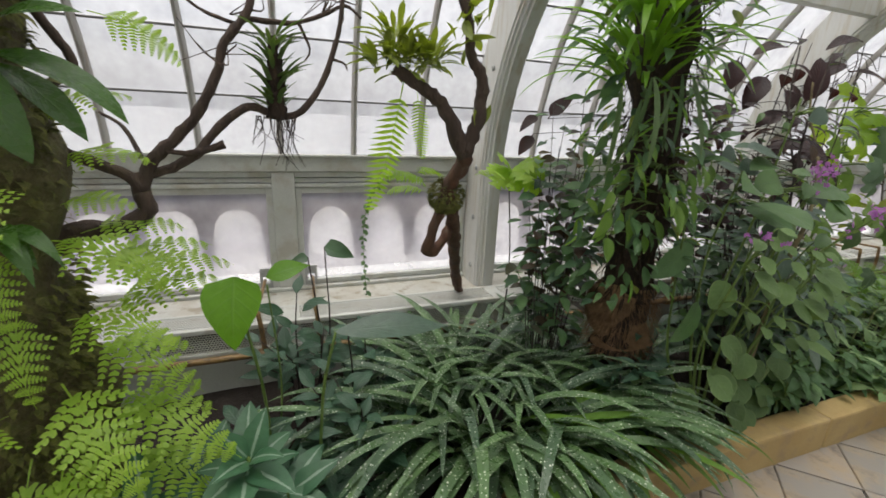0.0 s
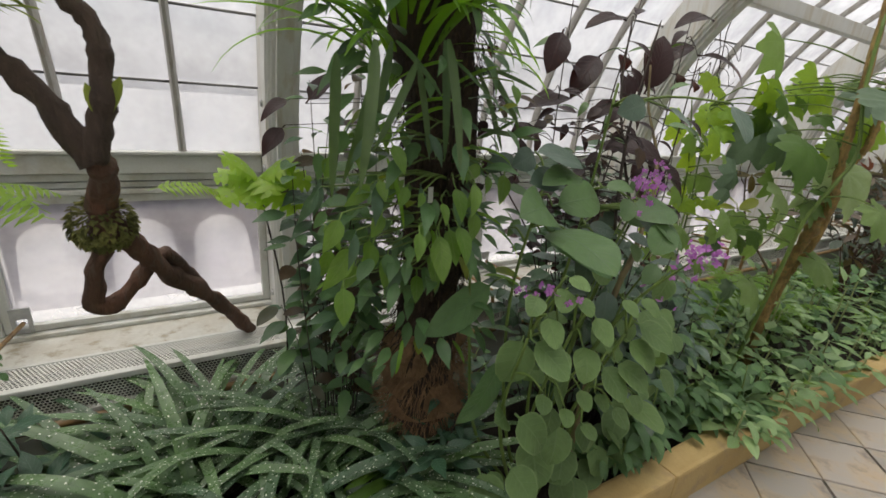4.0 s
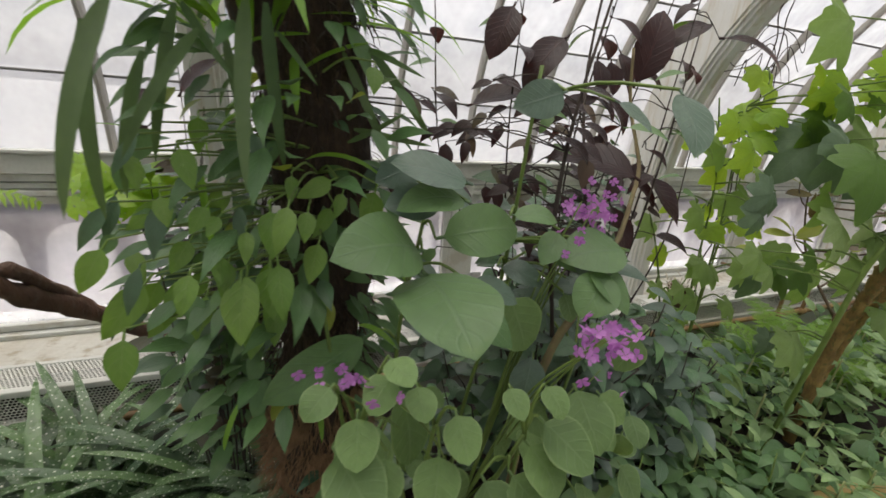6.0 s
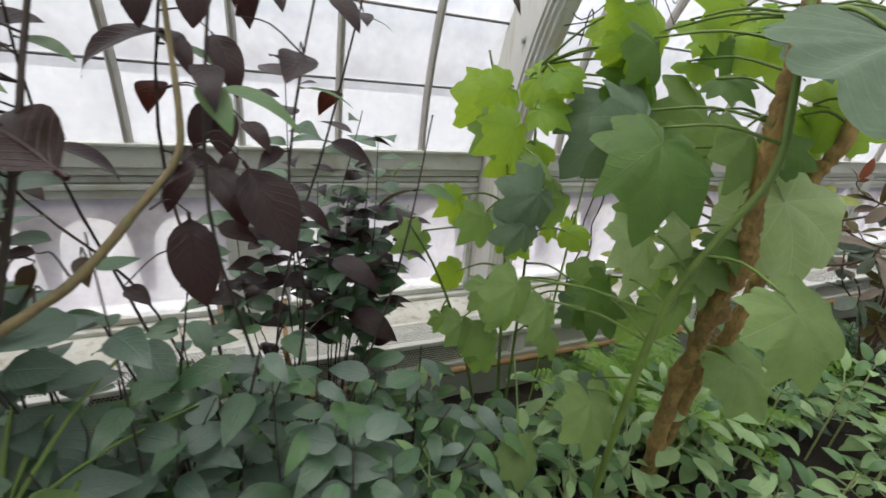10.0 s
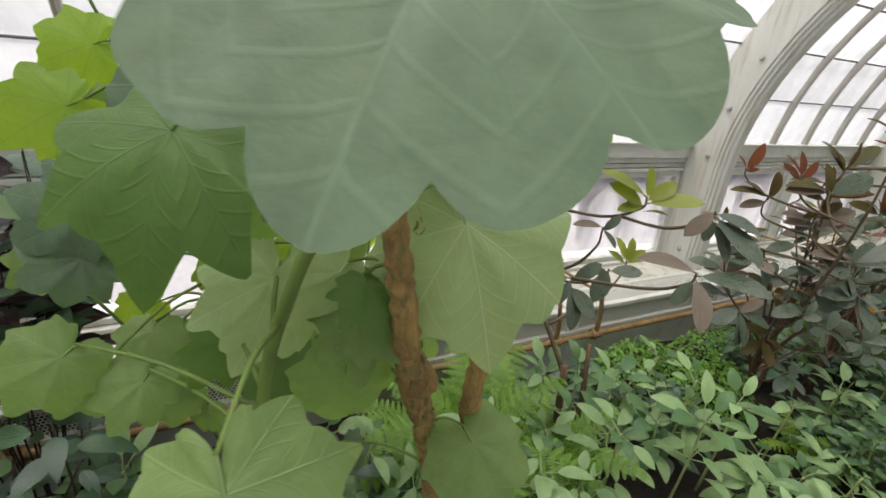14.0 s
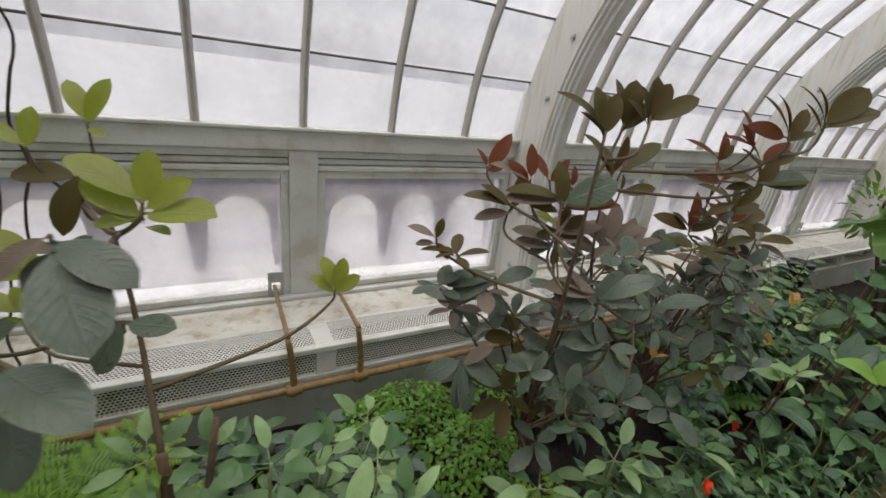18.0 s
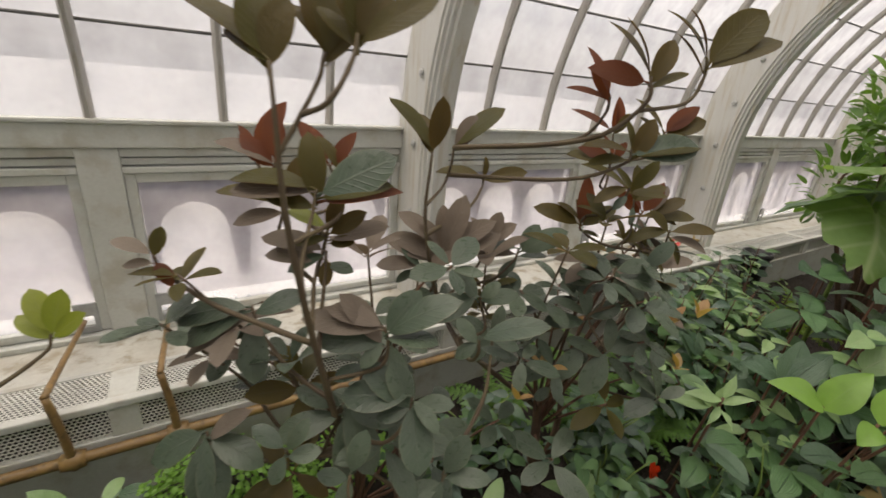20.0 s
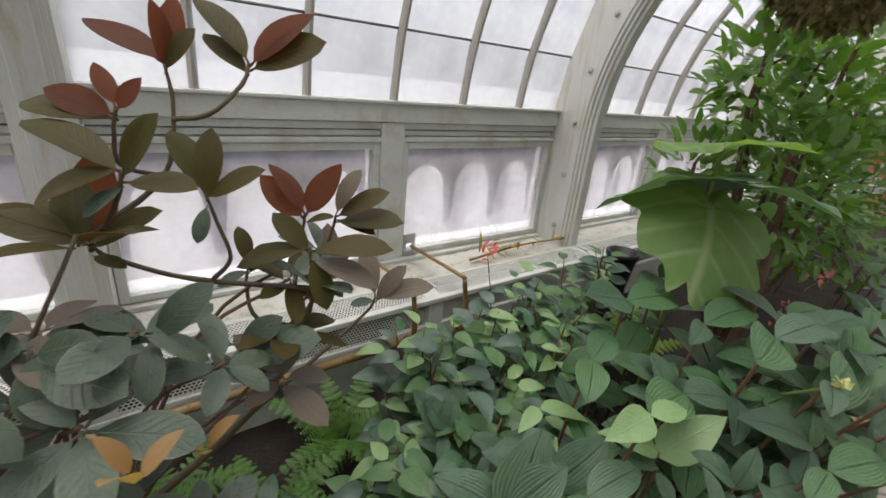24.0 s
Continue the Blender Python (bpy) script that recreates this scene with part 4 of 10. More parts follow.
vs = []
for j in range(ny + 1):
    for i in range(nx + 1):
        x, y = X0 + (X1 - X0) * i / nx, 0.0
        y = kerb_y(x) + 0.105 + (-0.44 - kerb_y(x) - 0.105) * j / ny
        vs.append((x, y, 0.09 + 0.05 * noise.noise(Vector((x * 1.3, y * 1.7, 0))) + 0.022 * noise.noise(Vector((x * 9, y * 9, 3)))))
bed = tagged(new("soil_bed", mesh("soil_bed", vs, [(j * (nx + 1) + i, j * (nx + 1) + i + 1, (j + 1) * (nx + 1) + i + 1, (j + 1) * (nx + 1) + i) for j in range(ny) for i in range(nx)], SOIL, None, True)), "dark moist soil of the planted bed", "soil", kind="structure")
kerb = thing("kerb", (0, -1.59, 0), "ochre-painted stone kerb along the planted bed", "kerb", kind="structure")
km = box((0.003, 0, -0.02), (1.203, 0.115, 0.17), KERB, 0.014)
for i in range(int((X1 - X0) / 1.2)):
    ka, kb = X0 + i * 1.2, X0 + (i + 1) * 1.2
    part("kerb_stone", km, kerb, "", Matrix.Translation((ka, kerb_y(ka), 0)) @ Matrix.Rotation(math.atan2(kerb_y(kb) - kerb_y(ka), 1.2), 4, "Z"))
floor = thing("floor", (0, -2.2, 0), "path of grey and buff diamond-laid stone slabs with dark joints", "floor", kind="structure")
part("joint_bed", box((X0, -3.75, -0.06), (X1, -1.64, -0.012), GROUT, 0), floor)
grate = thing("floor_grate", (0, -2.35, 0), "grey iron lattice floor grate set into the path", "grate", kind="structure")
part("frame_bar", box((X0, -2.14, -0.02), (X1, -2.105, 0.004), IRON, 0.002), grate)
part("frame_bar", box((X0, -2.60, -0.02), (X1, -2.565, 0.004), IRON, 0.002), grate)
lat = []
for i in range(int((X1 - X0) / 0.05)):
    x = X0 + i * 0.05
    for d in (-1, 1):
        a, b = Vector((x, -2.14, -0.004)), Vector((x + d * 0.42, -2.565, -0.004))
        t = (b - a).normalized()
        sd = Vector((-t.y, t.x, 0)) * 0.005
        lat.append([a - sd, a + sd, b + sd, b - sd])
lv, lf = [], []
for q in lat:
    o = len(lv)
    lv += [*q, *[c - Vector((0, 0, 0.012)) for c in q]]
    lf += [(o, o + 1, o + 2, o + 3), (o, o + 4, o + 5, o + 1), (o + 2, o + 6, o + 7, o + 3)]
tagged(part("lattice", mesh("lattice", lv, lf, IRON), grate), kind="stuff")


# ---- plant helpers ----
def stem(parent, pts, r0, r1, material, name="stem", sides=6, rough=0.15, steps=5):
    return part(name, tube(pts, [r0, (r0 + r1) / 2, r1], material, sides, rough, steps), parent)


def whorl(parent, at, axis, meshes, n, tilt, rng, s=1.0, name="leaf", vary=0.18, wild=15):
    """Leaves round a shoot tip, tilted away from its axis (degrees)."""
    at, axis = Vector(at), Vector(axis).normalized()
    a = axis.orthogonal().normalized()
    b = axis.cross(a)
    t0 = rng.uniform(0, 6.28)
    for i in range(n):
        w = t0 + 6.283 * i / n + rng.uniform(-0.35, 0.35)
        t = radians(tilt + rng.uniform(-wild, wild))
        out = a * math.cos(w) + b * math.sin(w)
        way = axis * math.cos(t) + out * math.sin(t)
        up = axis * math.sin(t) - out * math.cos(t) + Vector((rng.uniform(-vary, vary), rng.uniform(-vary, vary), rng.uniform(-vary, vary)))
        part(name, rng.choice(meshes), parent, "", aim(at + out * 0.004 - axis * rng.uniform(0, 0.02), way, up, s * rng.uniform(0.68, 1.12)))


def spray(parent, line, meshes, rng, count, start=0.35, s=1.0, rise=0.1, hang=0.0, name="leaf", up=(0, -0.45, 1), collect=None, loose=0.0):
    """Alternate leaves along a stem line."""
    n = len(line)
    for i in range(count):
        f = start + (1 - start) * (i + rng.uniform(0, 0.7)) / count
        k = min(int(f * (n - 1)), n - 2)
        q = line[k].lerp(line[k + 1], f * (n - 1) - k)
        d = (line[k + 1] - line[k]).normalized()
        w = i * 2.4 + rng.uniform(-0.5, 0.5)
        side = Vector((math.cos(w), math.sin(w), 0))
        way = side + d * 0.45 + Vector((0, 0, rise - hang)) + Vector((0, -0.15, 0))
        q = q + side * rng.uniform(0.0, 0.05) * loose + Vector((0, 0, rng.uniform(-0.02, 0.02) * loose))
        m = aim(q, way, jitter(rng, up, 0.35), s * rng.uniform(0.65, 1.15))
        if collect is None:
            part(name, rng.choice(meshes), parent, "", m)
        else:
            collect.append((rng.choice(meshes), m))


def bush(name, label, category, base, size, h, stems, per, meshes, stem_mat, seed, s=1.0, rise=0.1, hang=0.0, low=0.35, r=0.005, solo=290, start=0.3, group="", up=(0, -0.45, 1), lean=(0, 0)):
    """Many-stemmed leafy plant; leaves beyond the first few hundred are one mesh of foliage."""
    rng = random.Random(seed)
    t = thing(name, base, label, category, group)
    base = Vector(base)
    rest, made = [], 0
    for i in range(stems):
        w, q = rng.uniform(0, 6.283), math.sqrt(rng.uniform(0.02, 1))
        ox, oy = size[0] * q * math.cos(w), size[1] * q * math.sin(w)
        top = h * (low + (1 - low) * rng.random()) * (1.08 - 0.35 * q * q)
        tip = base + Vector((ox + lean[0], oy + lean[1], top))
        foot = base + Vector((ox * 0.35, oy * 0.35, 0))
        mid = foot.lerp(tip, 0.55) + Vector((rng.uniform(-0.06, 0.06), rng.uniform(-0.05, 0.05), h * 0.08))
        pts = [foot, mid, tip]
        stem(t, pts, r, r * 0.45, stem_mat, sides=5, steps=4)
        line = smooth_line(pts, 6)
        spray(t, line, meshes, rng, per, start, s, rise, hang, up=up, collect=rest if made > solo else None, loose=1.0)
        made += per
    for m_ in dict.fromkeys(me.materials[0] for me in meshes):
        some = [r_ for r_ in rest if r_[0].materials[0] == m_]
        if some:
            tagged(part("foliage", joined("foliage", some, m_), t), kind="stuff")
    return t


STEMS, FORKS, SHOOTS = {}, {}, {}


def reach(me):
    """The tip of a leaf mesh: its vertex farthest from the base."""
    if "tip" not in me:
        me["tip"] = tuple(max((v.co for v in me.vertices), key=lambda c: c.length))
    return Vector(me["tip"])


def blade(parent, meshes, base, tip, up=(0.0, -0.5, 0.9), holder=None, name="leaf"):
    """One leaf from base to tip, its face turned towards up, on a stalk from the nearest stem of its plant."""
    base, tip = Vector(base), Vector(tip)
    me = meshes[int(abs(tip[0] * 977 + tip[2] * 613)) % len(meshes)]
    end = reach(me)
    way = tip - base
    turn = aim((0, 0, 0), way, up) @ aim((0, 0, 0), end, (0, 0, 1)).inverted()
    st = holder or parent
    if holder is None and parent.name in STEMS:
        lines, material, r = STEMS[parent.name]
        q = from_nearest(lines, base)
        if (q - base).length > 0.015:
            st = stem(parent, [q, q.lerp(base, 0.5) + Vector((0, 0, 0.02)), base], r, r * 0.7, material, "leaf_stalk", 5, steps=3)
    s = max(way.length / end.length, 0.45)
    return part(name, me, st, "", Matrix.Translation(base) @ turn @ Matrix.Scale(s, 4))


def shoot(parent, tip, leaves):
    """A woody shoot from the plant's nearest wood to tip, with leaves that spread from it to the given places."""
    tip = Vector(tip)
    fork = Vector(FORKS[parent.name])
    wood = SHOOTS.setdefault(parent.name, [[Vector((fork[0], fork[1], 0.25 + 0.02 * i)) for i in range(int((fork[2] - 0.25) / 0.02))]])
    f = min((q for ln in wood for q in ln if q[2] < tip[2] - 0.1), key=lambda q: (q - tip).length + 0.5 * math.hypot(q[0] - tip[0], q[1] - tip[1]), default=wood[0][0])
    side = Vector((tip[0] - f[0], tip[1] - f[1], 0))
    low = f.lerp(tip, 0.4) + side * 0.28 + Vector((0.03 * math.sin(tip[0] * 40), 0.03 * math.sin(tip[2] * 50), -0.02))
    pts = [f, low, low.lerp(tip, 0.6) + side * 0.1, tip]
    r = 0.0032 + 0.006 * min(1.0, (tip - f).length / 0.8)
    sh = stem(parent, pts, r, 0.0028, SHOOT, "shoot", 6, 0.3)
    wood.append(smooth_line(pts, 6))
    for k, (ml, x, y, z) in enumerate(leaves):
        base = tip - Vector((0, 0, 0.006 * k))
        d = Vector((x, y, z)) - base
        blade(parent, ml, base, (x, y, z), (-d[0] * 0.8 + 0.15 * math.sin(k * 2.1), -d[1] * 0.8 - 0.35, 0.55 + 0.3 * math.cos(k * 1.7)) if d[2] > 0 else (0.2 * math.sin(k * 3.0), -0.5, 0.9), sh)


def leaves3(L, W, material, outline, seed, **kw):
    out = []
    for i in range(3):
        k = dict(kw)
        k["droop"] = kw.get("droop", 0.5) * (0.6 + 0.4 * i)
        out.append(leaf(L * (0.92 + 0.08 * i), W * (1.05 - 0.06 * i), material, outline, seed=seed + i, **k))
    return out


def flower_head(parent, at, material, rng, n=14, r=0.022, size=0.012, name="flower"):
    """A loose head of small four-petalled flowers, each one a part."""
    at = Vector(at)
    for i in range(n):
        c = at + Vector((rng.gauss(0, r), rng.gauss(0, r), rng.gauss(0, r * 0.8)))
        k = rng.choice(FLORETS[material.name])
        part(name, k, parent, "", aim(c, jitter(rng, (0, -0.4, 0.5), 0.7), jitter(rng, (0, -1, 0.6), 0.7), size / 0.012))


def floret(material, petals, R, seed):
    rng = random.Random(seed)
    vs, fs, us = [(0, 0, -R * 0.2)], [], [(0.5, 0)]
    for i in range(petals):
        w = 6.283 * i / petals + rng.uniform(-0.1, 0.1)
        z = R * rng.uniform(0.05, 0.35)
        o = len(vs)
        for a, q in ((-0.66, 0.7), (-0.3, 1.0), (0.3, 1.0), (0.66, 0.7)):
            vs.append((R * q * math.cos(w + a), R * q * math.sin(w + a), z * q))
            us.append((0.5 + a, q))
        fs += [(0, o, o + 1), (0, o + 1, o + 2), (0, o + 2, o + 3)]
    return mesh("floret", vs, fs, material, us, True)


FLORETS = {m.name: [floret(m, n, R, i) for i in range(3)] for m, n, R in ((PETAL_P, 4, 0.010), (PETAL_O, 5, 0.022), (PETAL_K, 4, 0.009))}

# ---- west end: mossy post, driftwood and spotted strap leaves ----
rng = random.Random(11)
post = thing("mossy_post", (-1.92, -1.27, 0.09), "thick post wrapped in dark moss with ferns growing on it", "mossy post")
part("trunk", tube([(-1.93, -1.27, 0.05), (-1.93, -1.27, 0.5), (-1.91, -1.26, 1.0), (-1.93, -1.27, 1.5), (-1.95, -1.28, 2.3)], [0.20, 0.19, 0.165, 0.165, 0.15], MOSSBARK, 40, 0.9, 22), post)
moss_bits = [leaf(0.03, 0.014, MOSS, "lance", droop=0.9, n=3, cross=2, seed=i) for i in range(3)]
bits = []
for i in range(5200):
    z, w = rng.uniform(0.1, 2.2), rng.uniform(0, 6.28)
    if noise.noise((math.cos(w) * 1.6, math.sin(w) * 1.6, z * 5)) < -0.28:
        continue
    r = 0.178 + 0.03 * noise.noise((math.cos(w), math.sin(w), z * 7)) + 0.02 * rng.random()
    bits.append((rng.choice(moss_bits), aim((-1.93 + r * math.cos(w), -1.27 + r * math.sin(w), z), (math.cos(w), math.sin(w), rng.uniform(-0.9, 0.5)), jitter(rng, (0, 0, 1), 0.5), rng.uniform(0.7, 1.8))))
tagged(part("moss", joined("moss", bits, MOSS), post, "shaggy green moss"), kind="stuff")
fr_big = [fern_frond(0.40, 0.24, L_FERN, 15, 0.75, 0.25, 3, i, 0.9) for i in range(3)]
fr_mid = [fern_frond(0.30, 0.18, L_FERN, 13, 0.8, 0.3, 3, 5 + i, 0.9) for i in range(3)]
footfern = thing("bright_fern", (-1.74, -1.35, 0.5), "bright yellow-green lacy ferns hanging from the mossy post", "fern")
for x, y, z, wx, wy, wz, k in (((-1.72, -1.4, 0.95, 0.7, -0.5, 0.1, 0), (-1.74, -1.44, 0.80, 0.5, -0.7, -0.2, 0), (-1.70, -1.38, 0.68, 0.8, -0.45, -0.1, 0), (-1.76, -1.46, 0.6, 0.2, -0.8, -0.3, 0), (-1.70, -1.36, 0.5, 0.8, -0.4, -0.2, 0), (-1.8, -1.46, 0.48, 0.1, -0.9, -0.3, 0), (-1.73, -1.42, 0.38, 0.5, -0.7, 0.0, 0), (-1.84, -1.47, 0.75, -0.1, -0.9, 0.1, 0), (-1.69, -1.3, 0.82, 0.9, -0.25, 0.1, 1), (-1.7, -1.28, 0.62, 0.9, -0.3, 0.05, 1), (-1.72, -1.2, 1.0, 0.85, 0.2, 0.3, 0),)
    + ((-1.70, -1.12, 0.95, 0.9, 0.25, 0.15, 0), (-1.74, -1.15, 0.85, 0.85, 0.1, 0.35, 0), (-1.75, -1.2, 1.32, 0.7, -0.1, 0.1, 1), (-1.78, -1.2, 1.42, 0.6, 0.2, 0.3, 1), (-1.72, -1.38, 1.15, 0.8, -0.4, -0.2, 1), (-1.8, -1.45, 1.3, 0.3, -0.7, -0.2, 1), (-1.76, -1.40, 0.3, 0.6, -0.6, 0.1, 0), (-1.86, -1.48, 0.3, 0.0, -0.9, 0.1, 0), (-1.69, -1.3, 0.42, 0.9, -0.2, 0.1, 1),)):
    part("frond", rng.choice((fr_big, fr_mid)[k]), footfern, "", aim((x, y, z), (wx, wy, wz), (0, -0.5, 1), rng.uniform(0.8, 1.1)))
part("frond", fern_frond(0.3, 0.17, L_FERN, 16, 0.9, 0.2, 5, 77), footfern, "", aim((-1.70, -0.95, 1.72), (0.8, 0.1, -0.25), (0, -0.8, 0.6)))
for x, y, z, wx, wy, wz, k in (((-1.78, -1.46, 1.0, 0.2, -0.6, -0.7, 1), (-1.86, -1.47, 0.92, -0.1, -0.7, -0.6, 1), (-1.74, -1.43, 0.7, 0.4, -0.6, -0.8, 0), (-1.82, -1.47, 0.62, 0.1, -0.7, -0.7, 0), (-1.9, -1.47, 0.55, -0.2, -0.7, -0.6, 0), (-1.76, -1.44, 0.52, 0.3, -0.7, -0.6, 0), (-1.72, -1.4, 0.3, 0.5, -0.7, -0.3, 1), (-1.88, -1.48, 0.42, -0.1, -0.8, -0.5, 0), (-1.72, -1.3, 1.22, 0.9, -0.2, 0.1, 1), (-1.71, -1.25, 1.05, 0.9, -0.1, 0.0, 1), (-1.73, -1.2, 1.12, 0.85, 0.2, 0.1, 0),)
    + ((-1.72, -1.34, 0.86, 0.85, -0.35, -0.3, 0), (-1.8, -1.45, 1.15, 0.3, -0.7, -0.5, 1), (-1.94, -1.47, 0.78, -0.3, -0.7, -0.5, 0), (-1.84, -1.46, 1.08, 0.0, -0.7, -0.2, 1), (-1.76, -1.44, 0.22, 0.5, -0.6, 0.1, 0),)):
    part("frond", rng.choice((fr_big, fr_mid)[k]), footfern, "", aim((x, y, z), (wx, wy, wz), (0, -0.6, 0.9), rng.uniform(0.6, 0.95)))
nest = thing("birds_nest_plant", (-1.8, -1.35, 1.55), "glossy broad green leaves sprouting from the mossy post", "epiphyte")
nest_leaf = leaves3(0.30, 0.095, L_NEST, "oval", 30, droop=0.8, fold=0.2, wave=0.02)
nest_l2 = leaves3(0.17, 0.045, L_NEST, "lance", 34, droop=0.8, fold=0.2)
for x, y, z, wx, wy, wz in ((-1.78, -1.4, 1.62, 0.3, -0.4, 0.4), (-1.76, -1.38, 1.6, 0.6, -0.3, 0.3), (-1.8, -1.42, 1.58, 0.1, -0.5, 0.1), (-1.75, -1.38, 1.56, 0.7, -0.2, -0.1), (-1.78, -1.42, 1.56, 0.3, -0.3, -0.6),
                            (-1.76, -1.36, 1.66, 0.6, 0.1, 0.5), (-1.8, -1.4, 1.66, -0.1, -0.4, 0.6), (-1.75, -1.37, 1.54, 0.7, -0.2, -0.5), (-1.79, -1.4, 1.7, 0.4, -0.1, 0.8)):
    part("leaf", rng.choice(nest_leaf), nest, "", aim((x, y, z), (wx, wy, wz), jitter(rng, (0, -0.4, 1), 0.2), rng.uniform(0.7, 1.05)))
for i in range(6):
    w = rng.uniform(-1.6, 0.6)
    part("leaf", rng.choice(nest_l2), nest, "", aim((-1.8 + 0.03 * math.cos(w), -1.46, 1.2), (math.cos(w), -0.6 - 0.3 * rng.random(), rng.uniform(-0.5, 0.5)), (0, -0.3, 1), rng.uniform(0.6, 1.1)))

snag = thing("bare_branch", (-1.75, -1.15, 1.1), "bare dark brown forked branch leaning from the mossy post", "branch")
stem(snag, [(-1.86, -1.18, 1.05), (-1.75, -1.15, 1.11), (-1.67, -1.15, 1.12), (-1.585, -1.15, 1.16), (-1.59, -1.14, 1.22)], 0.029, 0.026, WOOD, "branch", 10, 0.5)
stem(snag, [(-1.59, -1.14, 1.2), (-1.61, -1.15, 1.27), (-1.73, -1.16, 1.33), (-1.8, -1.18, 1.38), (-1.78, -1.16, 1.48), (-1.69, -1.15, 1.55), (-1.72, -1.15, 1.63), (-1.78, -1.15, 1.74), (-1.82, -1.15, 1.9)], 0.016, 0.010, WOOD, "branch", 9, 0.4)
stem(snag, [(-1.59, -1.14, 1.2), (-1.56, -1.12, 1.3), (-1.48, -1.12, 1.38), (-1.42, -1.12, 1.45), (-1.36, -1.12, 1.56), (-1.33, -1.12, 1.65), (-1.26, -1.12, 1.74), (-1.25, -1.1, 1.85), (-1.3, -1.1, 1.98)], 0.019, 0.009, WOOD, "branch", 9, 0.4)
stem(snag, [(-1.62, -1.14, 1.26), (-1.53, -1.1, 1.28), (-1.44, -1.1, 1.33), (-1.36, -1.1, 1.42), (-1.28, -1.1, 1.475), (-1.21, -1.1, 1.455), (-1.14, -1.1, 1.46), (-1.07, -1.1, 1.54), (-1.03, -1.1, 1.63), (-1.0, -1.1, 1.73), (-0.99, -1.1, 1.82)], 0.016, 0.007, WOOD, "branch", 9, 0.4)
stem(snag, [(-1.27, -1.1, 1.72), (-1.14, -1.05, 1.73), (-1.05, -1.06, 1.76), (-0.98, -1.08, 1.79), (-0.93, -1.08, 1.76)], 0.009, 0.004, WOOD, "twig", 7, 0.4)
stem(snag, [(-1.29, -1.1, 1.7), (-1.38, -1.08, 1.73), (-1.44, -1.08, 1.77)], 0.007, 0.003, WOOD, "twig", 6, 0.4)
stem(snag, [(-1.12, -1.05, 1.73), (-1.09, -1.04, 1.66), (-1.11, -1.04, 1.62)], 0.005, 0.002, WOOD, "twig", 6, 0.4)
stem(snag, [(-1.03, -1.1, 1.63), (-0.99, -1.1, 1.62), (-0.98, -1.1, 1.6)], 0.005, 0.002, WOOD, "twig", 6, 0.4)
stem(snag, [(-1.58, -1.12, 1.32), (-1.63, -1.05, 1.4), (-1.7, -1.0, 1.44)], 0.008, 0.004, WOOD, "twig", 6, 0.4)
stem(snag, [(-1.36, -1.1, 1.36), (-1.45, -1.12, 1.335), (-1.52, -1.13, 1.34)], 0.013, 0.006, WOOD, "twig", 7, 0.4)
for i in range(14):
    a = rng.choice([(-1.26, -1.12, 1.74), (-0.99, -1.1, 1.8), (-1.35, -1.12, 1.6), (-1.05, -1.06, 1.76)])
    stem(snag, [a, Vector(a) + Vector((rng.uniform(-0.06, 0.06), rng.uniform(-0.03, 0.03), rng.uniform(-0.02, 0.06))), Vector(a) + Vector((rng.uniform(-0.12, 0.12), rng.uniform(-0.05, 0.05), rng.uniform(-0.03, 0.12)))], 0.003, 0.001, WOOD, "twig", 5, 0.4, 3)

air = thing("air_plant", (-1.21, -1.1, 1.49), "tufted grey-green air plant with trailing roots on a branch", "air plant")
part("root_core", tube([(-1.205, -1.1, 1.44), (-1.2, -1.1, 1.55), (-1.2, -1.1, 1.68)], [0.03, 0.028, 0.012], CORK, 10, 0.5), air)
air_leaf = leaves3(0.11, 0.017, L_AIR, "strap", 50, droop=0.35, fold=0.5, n=6, cross=2)
for i in range(75):
    w, z = rng.uniform(0, 6.28), rng.uniform(1.45, 1.68)
    part("leaf", rng.choice(air_leaf), air, "", aim((-1.203 + 0.02 * math.cos(w), -1.1 + 0.02 * math.sin(w), z), (0.75 * math.cos(w), 0.75 * math.sin(w), rng.uniform(0.3, 1.3)), (-math.cos(w) * 0.3, -math.sin(w) * 0.3, 1), rng.uniform(0.6, 1.1)))
for i in range(26):
    x, y = -1.205 + rng.uniform(-0.06, 0.06), -1.1 + rng.uniform(-0.04, 0.04)
    d = rng.uniform(0.06, 0.17)
    stem(air, [(x, y, 1.45), (x + rng.uniform(-0.02, 0.02), y, 1.45 - d / 2), (x + rng.uniform(-0.05, 0.05), y, 1.45 - d)], 0.002, 0.0008, DARKSTEM, "root", 4, 0.2, 3)

drift = thing("driftwood", (-0.22, -0.32, 0.43), "twisted reddish-brown driftwood trunk with a mossy knot, standing on the ledge", "driftwood")
stem(drift, [(-0.2, -0.30, 0.43), (-0.29, -0.44, 0.62), (-0.38, -0.62, 0.80), (-0.45, -0.78, 0.93), (-0.51, -0.9, 1.06), (-0.57, -0.97, 1.17)], 0.028, 0.03, REDWOOD, "trunk", 12, 0.7)
stem(drift, [(-0.34, -0.55, 0.72), (-0.42, -0.72, 0.92), (-0.47, -0.82, 1.02), (-0.52, -0.87, 0.97), (-0.58, -0.9, 0.905), (-0.63, -0.92, 0.92), (-0.61, -0.94, 1.02), (-0.57, -0.96, 1.12)], 0.02, 0.024, REDWOOD, "limb", 11, 0.7)
stem(drift, [(-0.57, -0.97, 1.12), (-0.56, -0.99, 1.22), (-0.54, -1.05, 1.3), (-0.545, -1.08, 1.36)], 0.034, 0.03, REDWOOD, "trunk", 12, 0.5)
